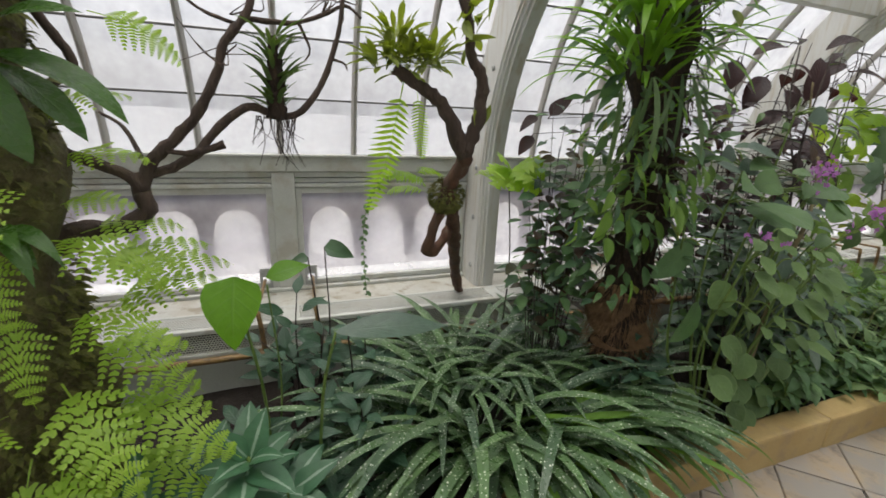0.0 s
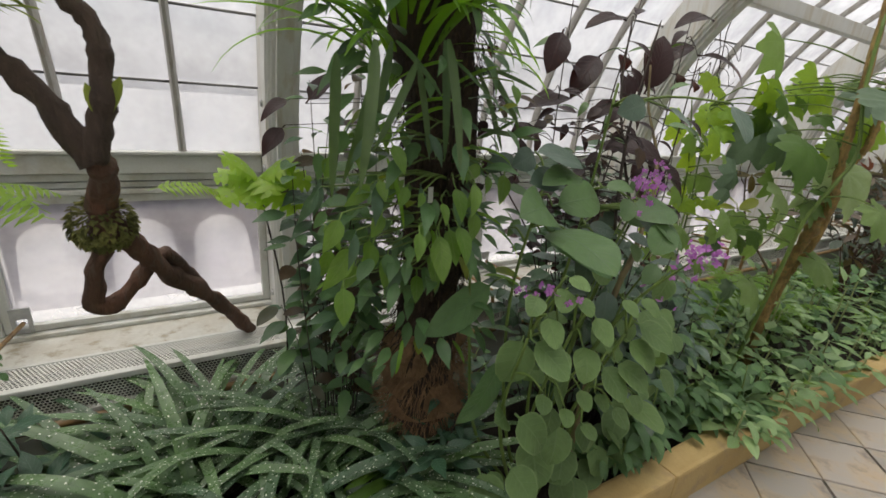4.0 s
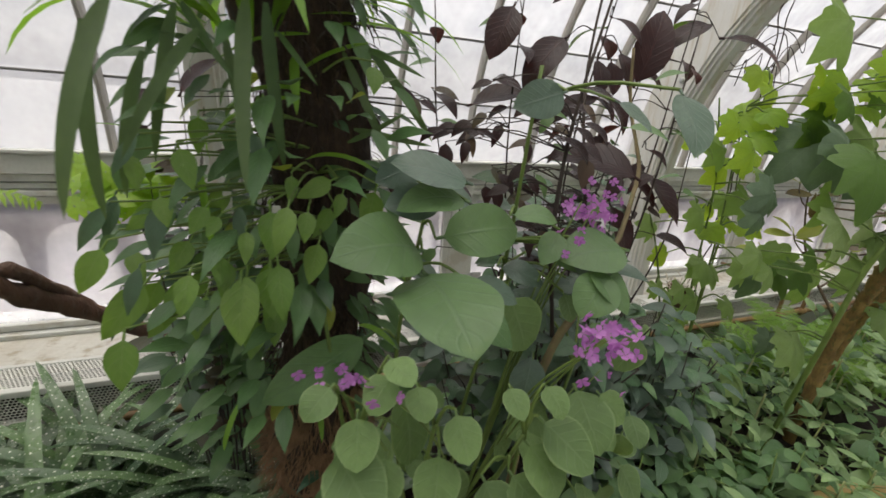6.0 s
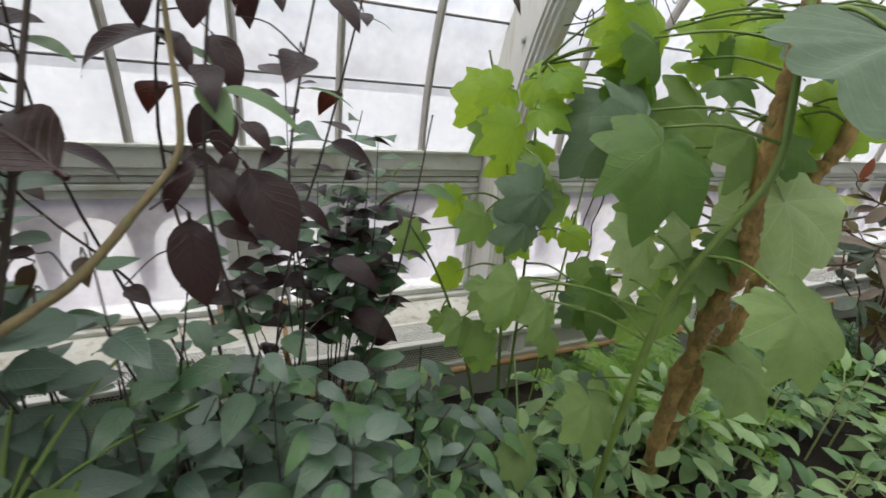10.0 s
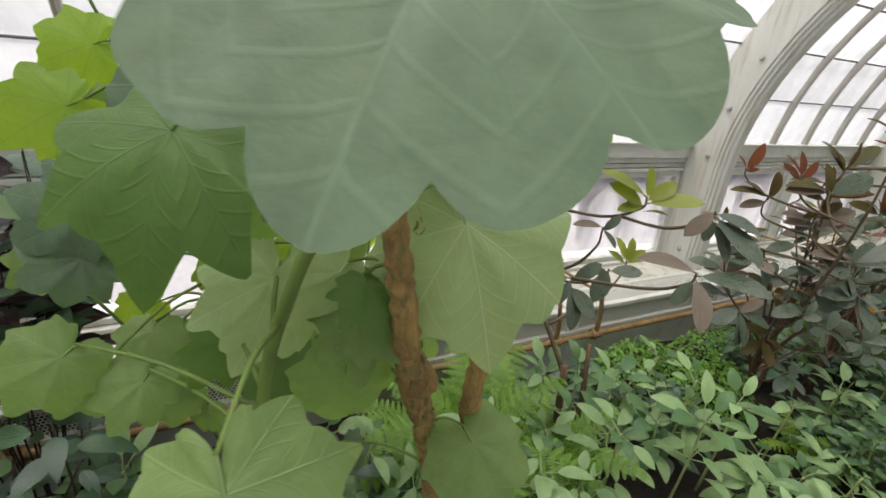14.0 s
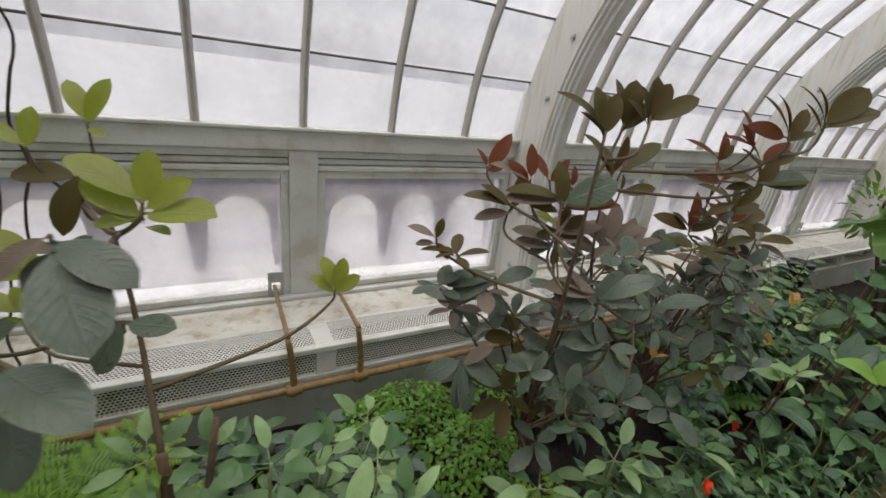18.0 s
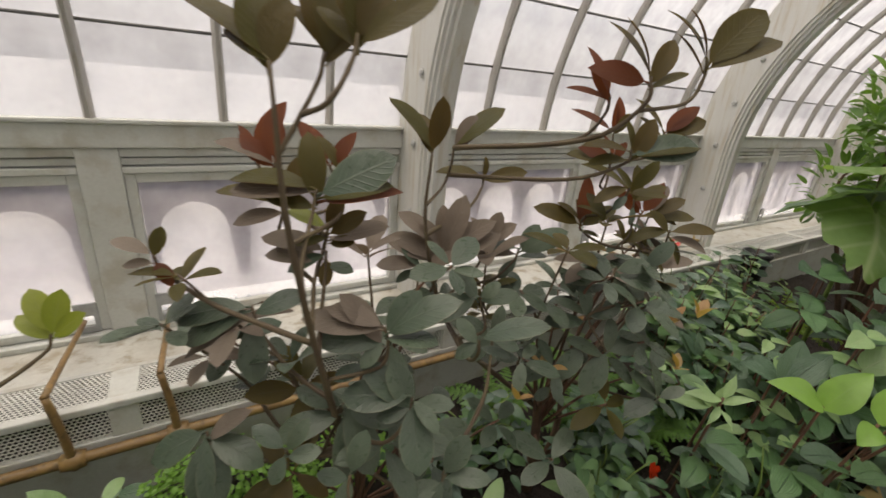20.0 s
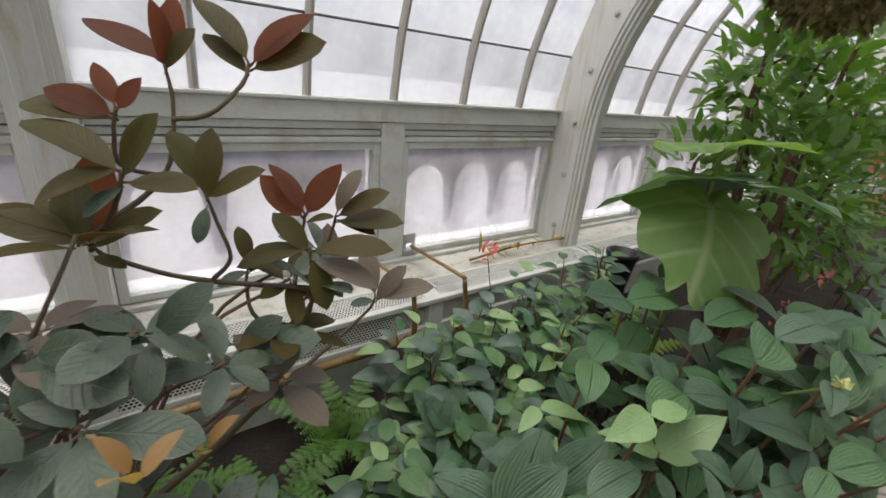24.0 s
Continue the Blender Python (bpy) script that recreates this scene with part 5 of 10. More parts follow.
stem(drift, [(-0.545, -1.08, 1.33), (-0.6, -1.08, 1.44), (-0.65, -1.08, 1.52), (-0.73, -1.08, 1.57), (-0.82, -1.08, 1.62)], 0.03, 0.02, WOOD, "limb", 11, 0.5)
stem(drift, [(-0.55, -1.08, 1.34), (-0.51, -1.1, 1.45), (-0.5, -1.1, 1.55), (-0.505, -1.1, 1.62), (-0.55, -1.1, 1.68), (-0.565, -1.1, 1.78), (-0.6, -1.1, 1.9), (-0.65, -1.12, 2.05)], 0.028, 0.013, WOOD, "limb", 11, 0.5)
knot = []
for i in range(900):
    w, v = rng.uniform(0, 6.28), rng.uniform(-1, 1)
    n_ = Vector((math.sqrt(1 - v * v) * math.cos(w), math.sqrt(1 - v * v) * math.sin(w), v))
    knot.append((rng.choice(moss_bits), aim(Vector((-0.57, -0.97, 1.16)) + Vector((n_[0] * 0.065, n_[1] * 0.06, n_[2] * 0.06)), n_ + Vector((0, 0, -0.4)), jitter(rng, (0, 0, 1), 0.6), rng.uniform(0.4, 0.9))))
tagged(part("moss", joined("moss", knot, MOSS), drift, "green moss cushion"), kind="stuff")
orchid = thing("epiphyte_tuft", (-0.8, -1.08, 1.63), "bushy olive-green tuft of short leaves on the driftwood limb", "epiphyte")
tuft = leaves3(0.085, 0.021, L_OLIVE, "obovate", 60, droop=0.3, fold=0.25, n=6)
for cx_, cz_, n in ((-0.815, 1.70, 46), (-0.86, 1.63, 40), (-0.70, 1.65, 46), (-0.77, 1.63, 38)):
    for k in range(n):
        w, el = 2.4 * k + rng.uniform(-0.3, 0.3), 1.45 - 1.75 * (k / n) ** 0.8
        c = Vector((cx_ + 0.03 * math.cos(w), -1.08 + 0.03 * math.sin(w), cz_ + rng.uniform(-0.02, 0.03)))
        part("leaf", rng.choice(tuft), orchid, "", aim(c, (math.cos(w) * math.cos(el), math.sin(w) * math.cos(el), math.sin(el)), (-math.cos(w) * 0.7, -math.sin(w) * 0.7, 1), rng.uniform(0.9, 1.45)))
for i in range(22):
    c = Vector((-0.565 + rng.gauss(0, 0.03), -1.1 + rng.gauss(0, 0.03), 1.78 + rng.gauss(0, 0.05)))
    part("leaf", rng.choice(tuft), orchid, "", aim(c, jitter(rng, (0, -0.2, 0.4), 0.9), jitter(rng, (0, 0, 1), 0.5), rng.uniform(0.9, 1.9)))
for x, y, z, d in ((-0.5, -1.11, 1.43, 0.3), (-0.51, -1.11, 1.41, -0.2)):
    part("leaf", tuft[1], orchid, "", aim((x, y, z), (d, -0.2, 0.9), (0, -1, 0.2), 1.15))
hangfern = thing("hanging_fern", (-0.8, -1.08, 1.58), "light green ladder fern hanging from the driftwood", "fern")
ladder = fern_frond(0.5, 0.14, L_FERN, 24, 0.25, 0.0, 1, 3)
part("frond", ladder, hangfern, "", aim((-0.79, -1.09, 1.58), (-0.18, 0.02, -1), (0.2, -1, 0)))
part("frond", ladder, hangfern, "", aim((-0.74, -1.09, 1.55), (0.1, 0.05, -1), (-0.5, -1, 0), 0.5))
tuftfern = [fern_frond(0.2, 0.1, L_FERN, 14, 0.7, 0.3, 1, 40 + i, 1.3) for i in range(2)]
for x, y, z, wx, wy, wz in ((-0.66, -1.0, 1.2, -0.8, -0.3, 0.4), (-0.66, -1.0, 1.22, -0.9, -0.1, 0.25), (-0.66, -0.98, 1.18, -0.9, 0.2, 0.1), (-0.62, -1.02, 1.24, -0.5, -0.6, 0.3), (-0.46, -1.0, 1.25, 0.8, 0.2, 0.0)):
    part("frond", rng.choice(tuftfern), hangfern, "", aim((x, y, z), (wx, wy, wz), (0, -0.3, 1), rng.uniform(0.8, 1.2)))
broadfern = [fern_frond(0.17, 0.13, L_FERN, 7, 0.5, 0.2, 1, 46 + i, 1.9) for i in range(2)]
climbfern = thing("climbing_fern", (-0.14, -0.76, 0.1), "bright yellow-green broad fern fronds on a thin stem by the rib", "fern")
cf = stem(climbfern, [(-0.12, -0.7, 0.1), (-0.1, -0.72, 0.7), (-0.17, -0.76, 1.21)], 0.004, 0.003, DARKSTEM, "stem", 5)
for wx, wy, wz in ((-0.7, -0.5, -0.3), (-0.2, -0.8, -0.5), (0.5, -0.6, -0.4), (-0.9, -0.2, 0.1), (0.8, -0.3, 0.0), (0.1, -0.8, -0.1), (-0.5, -0.4, 0.4), (0.4, -0.5, 0.3)):
    part("frond", rng.choice(broadfern), cf, "", aim((-0.17, -0.77, 1.24), (wx, wy, wz), (0, -0.6, 0.8), rng.uniform(0.85, 1.15)))
trail = thing("trailing_vine", (-0.86, -0.85, 1.16), "thin hanging vine with small round paired leaves", "vine")
tl_pts = [(-0.80, -0.9, 1.27), (-0.86, -0.85, 1.14), (-0.89, -0.85, 1.02), (-0.89, -0.85, 0.85), (-0.88, -0.85, 0.70)]
stem(trail, tl_pts, 0.002, 0.0015, GREENSTEM, "stem", 4)
tiny = leaves3(0.026, 0.018, L_MIDG, "round", 70, droop=0.4, n=4, cross=2)
spray(trail, smooth_line(tl_pts, 8), tiny, rng, 46, 0.05, 1.0, 0, 0.2)

arrow = thing("arrow_leaf_plant", (-1.3, -1.2, 0.1), "bright green arrow-shaped leaf on a tall thin stalk", "arrow plant")
stem(arrow, [(-1.3, -1.2, 0.1), (-1.3, -1.22, 0.5), (-1.35, -1.25, 0.9), (-1.352, -1.27, 0.98)], 0.006, 0.004, GREENSTEM)
part("leaf", leaf(0.23, 0.165, L_ARROW, "heart", 0.25, 0.5, 10, 0.03, seed=3), arrow, "", aim((-1.352, -1.27, 0.985), (-0.10, -0.45, -0.85), (-0.15, -1, 0.55), 1.02))
part("leaf", leaf(0.15, 0.08, L_ARROW, "lance", 0.2, 0.5, 8, 0.02, seed=4), arrow, "", aim((-1.27, -1.15, 0.93), (0.9, -0.1, 0.35), (0, -0.7, 0.8)))
stem(arrow, [(-1.3, -1.2, 0.1), (-1.25, -1.1, 0.45), (-1.27, -1.14, 0.9)], 0.004, 0.003, GREENSTEM)
darkarrow = thing("dark_arrow_plant", (-1.05, -0.85, 0.1), "dark green arrow-shaped leaves on thin dark stalks", "arrow plant")
for foot, top, way, s in (((-1.1, -0.85, 0.1), (-1.05, -0.8, 0.92), (0.85, -0.1, -0.25), 0.9), ((-1.0, -1.0, 0.1), (-1.0, -1.1, 0.67), (0.9, -0.1, -0.1), 0.8), ((-1.1, -0.8, 0.1), (-1.12, -0.8, 0.88), (-0.8, -0.3, -0.1), 0.5)):
    stem(darkarrow, [foot, ((foot[0] + top[0]) / 2 + 0.03, foot[1], (foot[2] + top[2]) / 2), top], 0.005, 0.003, DARKSTEM)
    part("leaf", leaf(0.15, 0.085, L_DARKG, "heart", 0.25, 0.5, 8, 0.03, seed=int(s * 10)), darkarrow, "", aim(top, way, (0, -0.8, 0.7), s * 1.1))

L_STRIPE = leafmat("striped_leaf", (0.03, 0.08, 0.045), (0.04, 0.10, 0.055), vein=(0.11, 0.18, 0.12), veinamt=0.7, rough=0.4, through_=0.15, pairs=7)
striped_l = leaves3(0.13, 0.048, L_STRIPE, "lance", 80, droop=0.6, fold=0.15)
bush("striped_plant", "dark green leafy plant with pale feathered veins", "foliage plant", (-1.15, -0.85, 0.1), (0.22, 0.16), 0.66, 9, 7, striped_l, DARKSTEM, 5, rise=0.2, start=0.55)
bush("striped_plant", "dark green leafy plant with pale feathered veins", "foliage plant", (-0.85, -0.8, 0.1), (0.2, 0.15), 0.5, 6, 7, striped_l, DARKSTEM, 6, rise=0.2, start=0.5)
silver_l = leaves3(0.19, 0.088, L_SILVER, "ovate", 90, droop=0.45, fold=0.14, wave=0.015)
silver = thing("silver_leaf_plant", (-1.4, -1.45, 0.1), "low plant with dark leaves splashed silver along the midrib", "foliage plant")
for at, n, tilt, s in (((-1.34, -1.48, 0.47), 7, 68, 1.0), ((-1.34, -1.48, 0.50), 4, 40, 0.8), ((-1.6, -1.5, 0.42), 6, 70, 0.9), ((-1.24, -1.5, 0.36), 7, 75, 0.95), ((-1.48, -1.52, 0.38), 6, 72, 0.95), ((-1.5, -1.2, 0.3), 6, 75, 0.8), ((-1.3, -1.2, 0.3), 6, 75, 0.8), ((-1.1, -1.35, 0.25), 6, 75, 0.7), ((-1.7, -1.35, 0.3), 6, 75, 0.8)):
    st = stem(silver, [(at[0] - 0.02, at[1] + 0.05, 0.08), (at[0], at[1] + 0.02, at[2] * 0.6), at], 0.007, 0.005, GREENSTEM)
    whorl(st, at, (0.05, -0.25, 1), silver_l, n, tilt, rng, s)
longleaf = thing("long_leaf_plant", (-1.2, -1.2, 0.1), "long pale grey-green ribbed leaf on a low plant", "foliage plant")
long_l = leaf(0.60, 0.16, L_BLUEG, "lance", 0.12, 0.25, 14, 0.05, seed=9)
stem(longleaf, [(-1.14, -1.3, 0.1), (-1.12, -1.4, 0.6), (-1.08, -1.46, 0.86)], 0.007, 0.004, GREENSTEM)
part("leaf", long_l, longleaf, "", aim((-1.08, -1.46, 0.86), (1, -0.05, 0.04), (0.05, -0.45, 1.0), 0.62))

clump = thing("spotted_strap_plant", (-0.25, -1.15, 0.09), "wide clump of dark arching strap leaves with white spots", "strap-leaf plant")
straps = [leaf(0.76, 0.044, L_STRAP, "strap", 0.3, d, 16, 0.0, cross=2, seed=100 + i) for i, d in enumerate((0.95, 1.15, 1.35, 0.8))]
strapb = [leaf(0.72, 0.046, L_STRAPB, "strap", 0.3, d, 16, 0.0, cross=2, seed=110 + i) for i, d in enumerate((0.75, 1.0))]
tufts = ((-0.72, -1.2), (-0.5, -1.28), (-0.48, -1.05), (-0.27, -1.18), (-0.1, -1.05), (-0.05, -1.3), (0.1, -1.2), (-0.3, -1.35))
for i in range(272):
    cx_, cy_ = tufts[i % 8]
    foot = (cx_ + rng.gauss(0, 0.05), cy_ + rng.gauss(0, 0.04), 0.10)
    w = math.atan2(foot[1] + 1.1, (foot[0] + 0.3) * 0.8) + rng.gauss(0, 0.75)
    lift = rng.choice((rng.uniform(0.5, 1.0), rng.uniform(0.8, 1.7), rng.uniform(1.4, 2.6)))
    part("leaf", rng.choice(straps), clump, "", aim(foot, (math.cos(w), math.sin(w), lift), (-math.cos(w) + rng.uniform(-0.25, 0.25), -math.sin(w) + rng.uniform(-0.25, 0.25), 0.8), rng.uniform(0.75, 1.1)))
backs = ((-0.62, -0.88), (-0.38, -0.8), (-0.15, -0.84), (0.02, -0.9))
rest = []
for i in range(150):
    cx_, cy_ = backs[i % 4]
    w = rng.uniform(0, 6.283)
    rest.append((rng.choice(straps), aim((cx_ + rng.gauss(0, 0.06), cy_ + rng.gauss(0, 0.05), 0.10), (math.cos(w), math.sin(w) * 0.8 - 0.15, rng.uniform(0.9, 2.4)), (-math.cos(w), -math.sin(w), 1), rng.uniform(0.7, 0.98))))
tagged(part("foliage", joined("foliage", rest, L_STRAP), clump, "strap leaves at the back of the clump"), kind="stuff")
for i in range(26):
    w = rng.uniform(-1.9, 0.5)
    part("leaf", rng.choice(strapb), clump, "", aim((rng.uniform(-0.35, 0.14), -1.26 + rng.uniform(-0.12, 0.1), 0.12), (math.cos(w), math.sin(w), rng.uniform(0.5, 1.5)), (-math.cos(w), -math.sin(w), 1), rng.uniform(0.65, 1.1)))

bush("striped_plant", "dark green leafy plant with pale feathered veins", "foliage plant", (-1.3, -1.3, 0.09), (0.34, 0.2), 0.34, 16, 7, striped_l, DARKSTEM, 7, rise=0.2, start=0.4, solo=40)
bush("striped_plant", "dark green leafy plant with pale feathered veins", "foliage plant", (-1.0, -1.25, 0.09), (0.28, 0.22), 0.42, 14, 7, striped_l, DARKSTEM, 8, rise=0.2, start=0.4, solo=40)
# ---- epiphyte trunk, velvet shrub and burgundy shrub ----
tree = thing("palm_tree", (0.31, -1.12, 0.1), "dark fibrous palm trunk with coir base, hung with orchids and climbers", "palm")
part("trunk", tube([(0.31, -1.12, 0.05), (0.31, -1.12, 0.6), (0.33, -1.12, 1.1), (0.30, -1.12, 1.5), (0.28, -1.12, 1.9), (0.27, -1.12, 2.5)], [0.12, 0.11, 0.108, 0.112, 0.115, 0.10], CORK, 28, 0.7, 14), tree)
part("coir_wrap", tube([(0.31, -1.12, 0.44), (0.31, -1.12, 0.52), (0.31, -1.12, 0.64), (0.31, -1.12, 0.76)], [0.10, 0.14, 0.14, 0.108], COIR, 32, 0.8, 10), tree, "shaggy brown coir wrap")
hair = []
coir_bit = leaf(0.05, 0.002, COIR, "strap", droop=0.8, n=4, cross=2, seed=1)
cork_bit = leaf(0.07, 0.005, CORK, "strap", droop=0.9, n=4, cross=2, seed=2)
for i in range(2200):
    w, z = rng.uniform(0, 6.28), rng.uniform(0.43, 0.74)
    hair.append((coir_bit, aim((0.31 + 0.138 * math.cos(w), -1.12 + 0.138 * math.sin(w), z), (math.cos(w + rng.uniform(-1, 1)), math.sin(w), rng.uniform(-1.2, 0.4)), (0, 0, 1), rng.uniform(0.6, 1.5))))
tagged(part("coir_fibre", joined("coir_fibre", hair, COIR), tree), kind="stuff")
hair = []
for i in range(1500):
    w, z = rng.uniform(0, 6.28), rng.uniform(0.7, 2.1)
    hair.append((cork_bit, aim((0.31 + 0.11 * math.cos(w), -1.12 + 0.11 * math.sin(w), z), (math.cos(w + rng.uniform(-1, 1)), math.sin(w), rng.uniform(-1.6, 0.2)), (0, 0, 1), rng.uniform(0.6, 1.5))))
tagged(part("root_fibre", joined("root_fibre", hair, CORK), tree), kind="stuff")

hearts = thing("climbing_heart_plant", (0.28, -1.2, 1.1), "light green pointed leaves climbing the dark trunk", "climber")
heart_l = leaves3(0.10, 0.05, L_HEART, "ovate", 120, droop=0.4, fold=0.18, stalk=0.02)
vel_s = leaves3(0.12, 0.034, L_DARKG, "lance", 127, droop=0.6, fold=0.2, stalk=0.01)
heart_d = leaves3(0.10, 0.046, L_MIDG, "ovate", 124, droop=0.4, fold=0.18, stalk=0.02)
STEMS[hearts.name] = ([[Vector((0.31, -1.22, 0.8 + 0.05 * i)) for i in range(20)]], GREENSTEM, 0.003)
blade(hearts, heart_l, (0.209, -1.410, 1.328), (0.210, -1.461, 1.238), (0.1, -1, 0.25))
blade(hearts, heart_l, (0.276, -1.400, 1.319), (0.264, -1.435, 1.258), (0.1, -1, 0.25))
blade(hearts, heart_l, (0.249, -1.380, 1.378), (0.243, -1.415, 1.324), (0.1, -1, 0.25))
blade(hearts, heart_l, (0.089, -1.470, 1.238), (0.071, -1.506, 1.166), (0.1, -1, 0.25))
blade(hearts, heart_l, (0.157, -1.430, 1.212), (0.152, -1.489, 1.094), (0.1, -1, 0.25))
blade(hearts, heart_l, (0.217, -1.420, 1.233), (0.222, -1.478, 1.128), (0.1, -1, 0.25))
blade(hearts, heart_l, (0.298, -1.380, 1.254), (0.271, -1.417, 1.169), (0.1, -1, 0.25))
blade(hearts, heart_l, (-0.008, -1.300, 1.165), (-0.100, -1.321, 1.045), (0.1, -1, 0.25))
blade(hearts, heart_l, (0.170, -1.420, 1.289), (0.167, -1.458, 1.230), (0.1, -1, 0.25))
blade(hearts, heart_l, (0.040, -1.300, 1.314), (-0.038, -1.305, 1.254), (0.1, -1, 0.25))
blade(hearts, heart_l, (0.416, -1.340, 1.349), (0.381, -1.377, 1.254), (0.1, -1, 0.25))
blade(hearts, heart_l, (0.053, -1.280, 1.161), (0.001, -1.314, 1.054), (0.1, -1, 0.25))
blade(hearts, heart_l, (0.139, -1.400, 1.228), (0.122, -1.434, 1.164), (0.1, -1, 0.25))
blade(hearts, heart_l, (0.069, -1.300, 1.242), (0.027, -1.325, 1.172), (0.1, -1, 0.25))
blade(hearts, heart_l, (0.345, -1.360, 1.342), (0.323, -1.388, 1.289), (0.1, -1, 0.25))
blade(hearts, heart_l, (0.110, -1.360, 1.320), (0.076, -1.383, 1.265), (0.1, -1, 0.25))
blade(hearts, heart_l, (0.017, -1.250, 1.087), (-0.040, -1.270, 1.012), (0.1, -1, 0.25))
blade(hearts, heart_l, (0.085, -1.300, 1.129), (0.058, -1.341, 1.034), (0.1, -1, 0.25))
blade(hearts, heart_l, (0.174, -1.300, 1.061), (0.154, -1.341, 0.974), (0.1, -1, 0.25))
blade(hearts, heart_l, (-0.065, -1.200, 1.192), (-0.033, -1.257, 1.123), (0.1, -1, 0.25))
blade(hearts, heart_l, (0.242, -1.450, 1.343), (0.215, -1.492, 1.257), (0.1, -1, 0.25))
blade(hearts, heart_l, (0.168, -1.420, 1.217), (0.145, -1.476, 1.099), (0.1, -1, 0.25))
blade(hearts, heart_l, (0.205, -1.400, 1.224), (0.205, -1.458, 1.122), (0.1, -1, 0.25))
blade(hearts, heart_l, (0.209, -1.300, 1.126), (0.202, -1.361, 1.009), (0.1, -1, 0.25))
blade(hearts, heart_l, (0.132, -1.400, 1.308), (0.109, -1.423, 1.275), (0.1, -1, 0.25))
blade(hearts, heart_l, (0.404, -1.350, 1.579), (0.395, -1.388, 1.520), (0.1, -1, 0.25))
blade(hearts, heart_l, (0.335, -1.350, 1.364), (0.255, -1.355, 1.324), (0.1, -1, 0.25))
blade(hearts, heart_l, (0.329, -1.330, 1.307), (0.283, -1.357, 1.242), (0.1, -1, 0.25))
blade(hearts, heart_l, (0.124, -1.400, 1.239), (0.122, -1.439, 1.184), (0.1, -1, 0.25))
blade(hearts, heart_l, (0.033, -1.349, 1.337), (0.044, -1.375, 1.277), (0.1, -1, 0.3))
blade(hearts, heart_d, (0.045, -1.227, 1.037), (0.034, -1.248, 0.964), (0.1, -1, 0.3))
blade(hearts, vel_s, (-0.071, -1.205, 1.308), (-0.097, -1.230, 1.208), (0.1, -1, 0.3))
blade(hearts, heart_l, (-0.035, -1.165, 1.369), (-0.050, -1.184, 1.299), (0.1, -1, 0.3))
blade(hearts, heart_d, (0.062, -1.330, 1.145), (0.067, -1.361, 1.063), (0.1, -1, 0.3))
blade(hearts, vel_s, (-0.015, -1.332, 1.200), (-0.043, -1.354, 1.104), (0.1, -1, 0.3))
blade(hearts, heart_l, (-0.010, -1.310, 1.400), (-0.001, -1.338, 1.332), (0.1, -1, 0.3))
blade(hearts, heart_d, (0.162, -1.252, 1.046), (0.138, -1.267, 0.974), (0.1, -1, 0.3))
blade(hearts, vel_s, (-0.076, -1.231, 1.292), (-0.140, -1.237, 1.195), (0.1, -1, 0.3))
blade(hearts, heart_l, (-0.054, -1.348, 1.251), (-0.105, -1.359, 1.158), (0.1, -1, 0.3))
blade(hearts, heart_d, (-0.064, -1.251, 1.242), (-0.101, -1.254, 1.189), (0.1, -1, 0.3))
blade(hearts, vel_s, (0.156, -1.331, 1.311), (0.151, -1.358, 1.229), (0.1, -1, 0.3))
blade(hearts, heart_l, (0.066, -1.339, 1.421), (0.090, -1.378, 1.342), (0.1, -1, 0.3))
blade(hearts, heart_d, (0.074, -1.151, 1.172), (0.038, -1.162, 1.096), (0.1, -1, 0.3))
blade(hearts, vel_s, (0.183, -1.303, 1.443), (0.209, -1.347, 1.353), (0.1, -1, 0.3))
blade(hearts, heart_l, (0.089, -1.232, 1.469), (0.086, -1.260, 1.388), (0.1, -1, 0.3))
blade(hearts, heart_d, (0.134, -1.233, 1.451), (0.148, -1.267, 1.373), (0.1, -1, 0.3))
blade(hearts, vel_s, (0.030, -1.346, 1.324), (0.016, -1.378, 1.218), (0.1, -1, 0.3))
blade(hearts, heart_l, (0.135, -1.261, 1.341), (0.092, -1.271, 1.260), (0.1, -1, 0.3))
blade(hearts, heart_d, (0.013, -1.193, 1.442), (-0.044, -1.198, 1.358), (0.1, -1, 0.3))
blade(hearts, vel_s, (-0.089, -1.208, 1.108), (-0.113, -1.238, 0.996), (0.1, -1, 0.3))
blade(hearts, heart_l, (-0.024, -1.157, 1.107), (-0.070, -1.169, 1.018), (0.1, -1, 0.3))
blade(hearts, heart_d, (0.027, -1.216, 1.312), (-0.012, -1.238, 1.202), (0.1, -1, 0.3))
blade(hearts, vel_s, (-0.051, -1.155, 1.049), (-0.106, -1.157, 0.976), (0.1, -1, 0.3))
blade(hearts, heart_l, (-0.052, -1.348, 1.079), (-0.063, -1.383, 0.967), (0.1, -1, 0.3))
blade(hearts, heart_d, (-0.061, -1.157, 1.381), (-0.069, -1.184, 1.296), (0.1, -1, 0.3))
blade(hearts, vel_s, (0.012, -1.333, 1.431), (-0.034, -1.339, 1.359), (0.1, -1, 0.3))
blade(hearts, heart_l, (0.066, -1.209, 1.142), (0.048, -1.227, 1.070), (0.1, -1, 0.3))
blade(hearts, heart_d, (0.134, -1.207, 1.304), (0.069, -1.217, 1.196), (0.1, -1, 0.3))
blade(hearts, vel_s, (0.111, -1.340, 1.090), (0.057, -1.345, 1.011), (0.1, -1, 0.3))
strapep = thing("strap_orchid", (0.2, -1.15, 1.7), "dense crown of bright green strap leaves high on the trunk", "orchid")
ep_l = [leaf(0.44, 0.03, L_BROM, "strap", 0.4, d, 10, cross=2, seed=130 + i) for i, d in enumerate((0.5, 0.8, 1.1))]
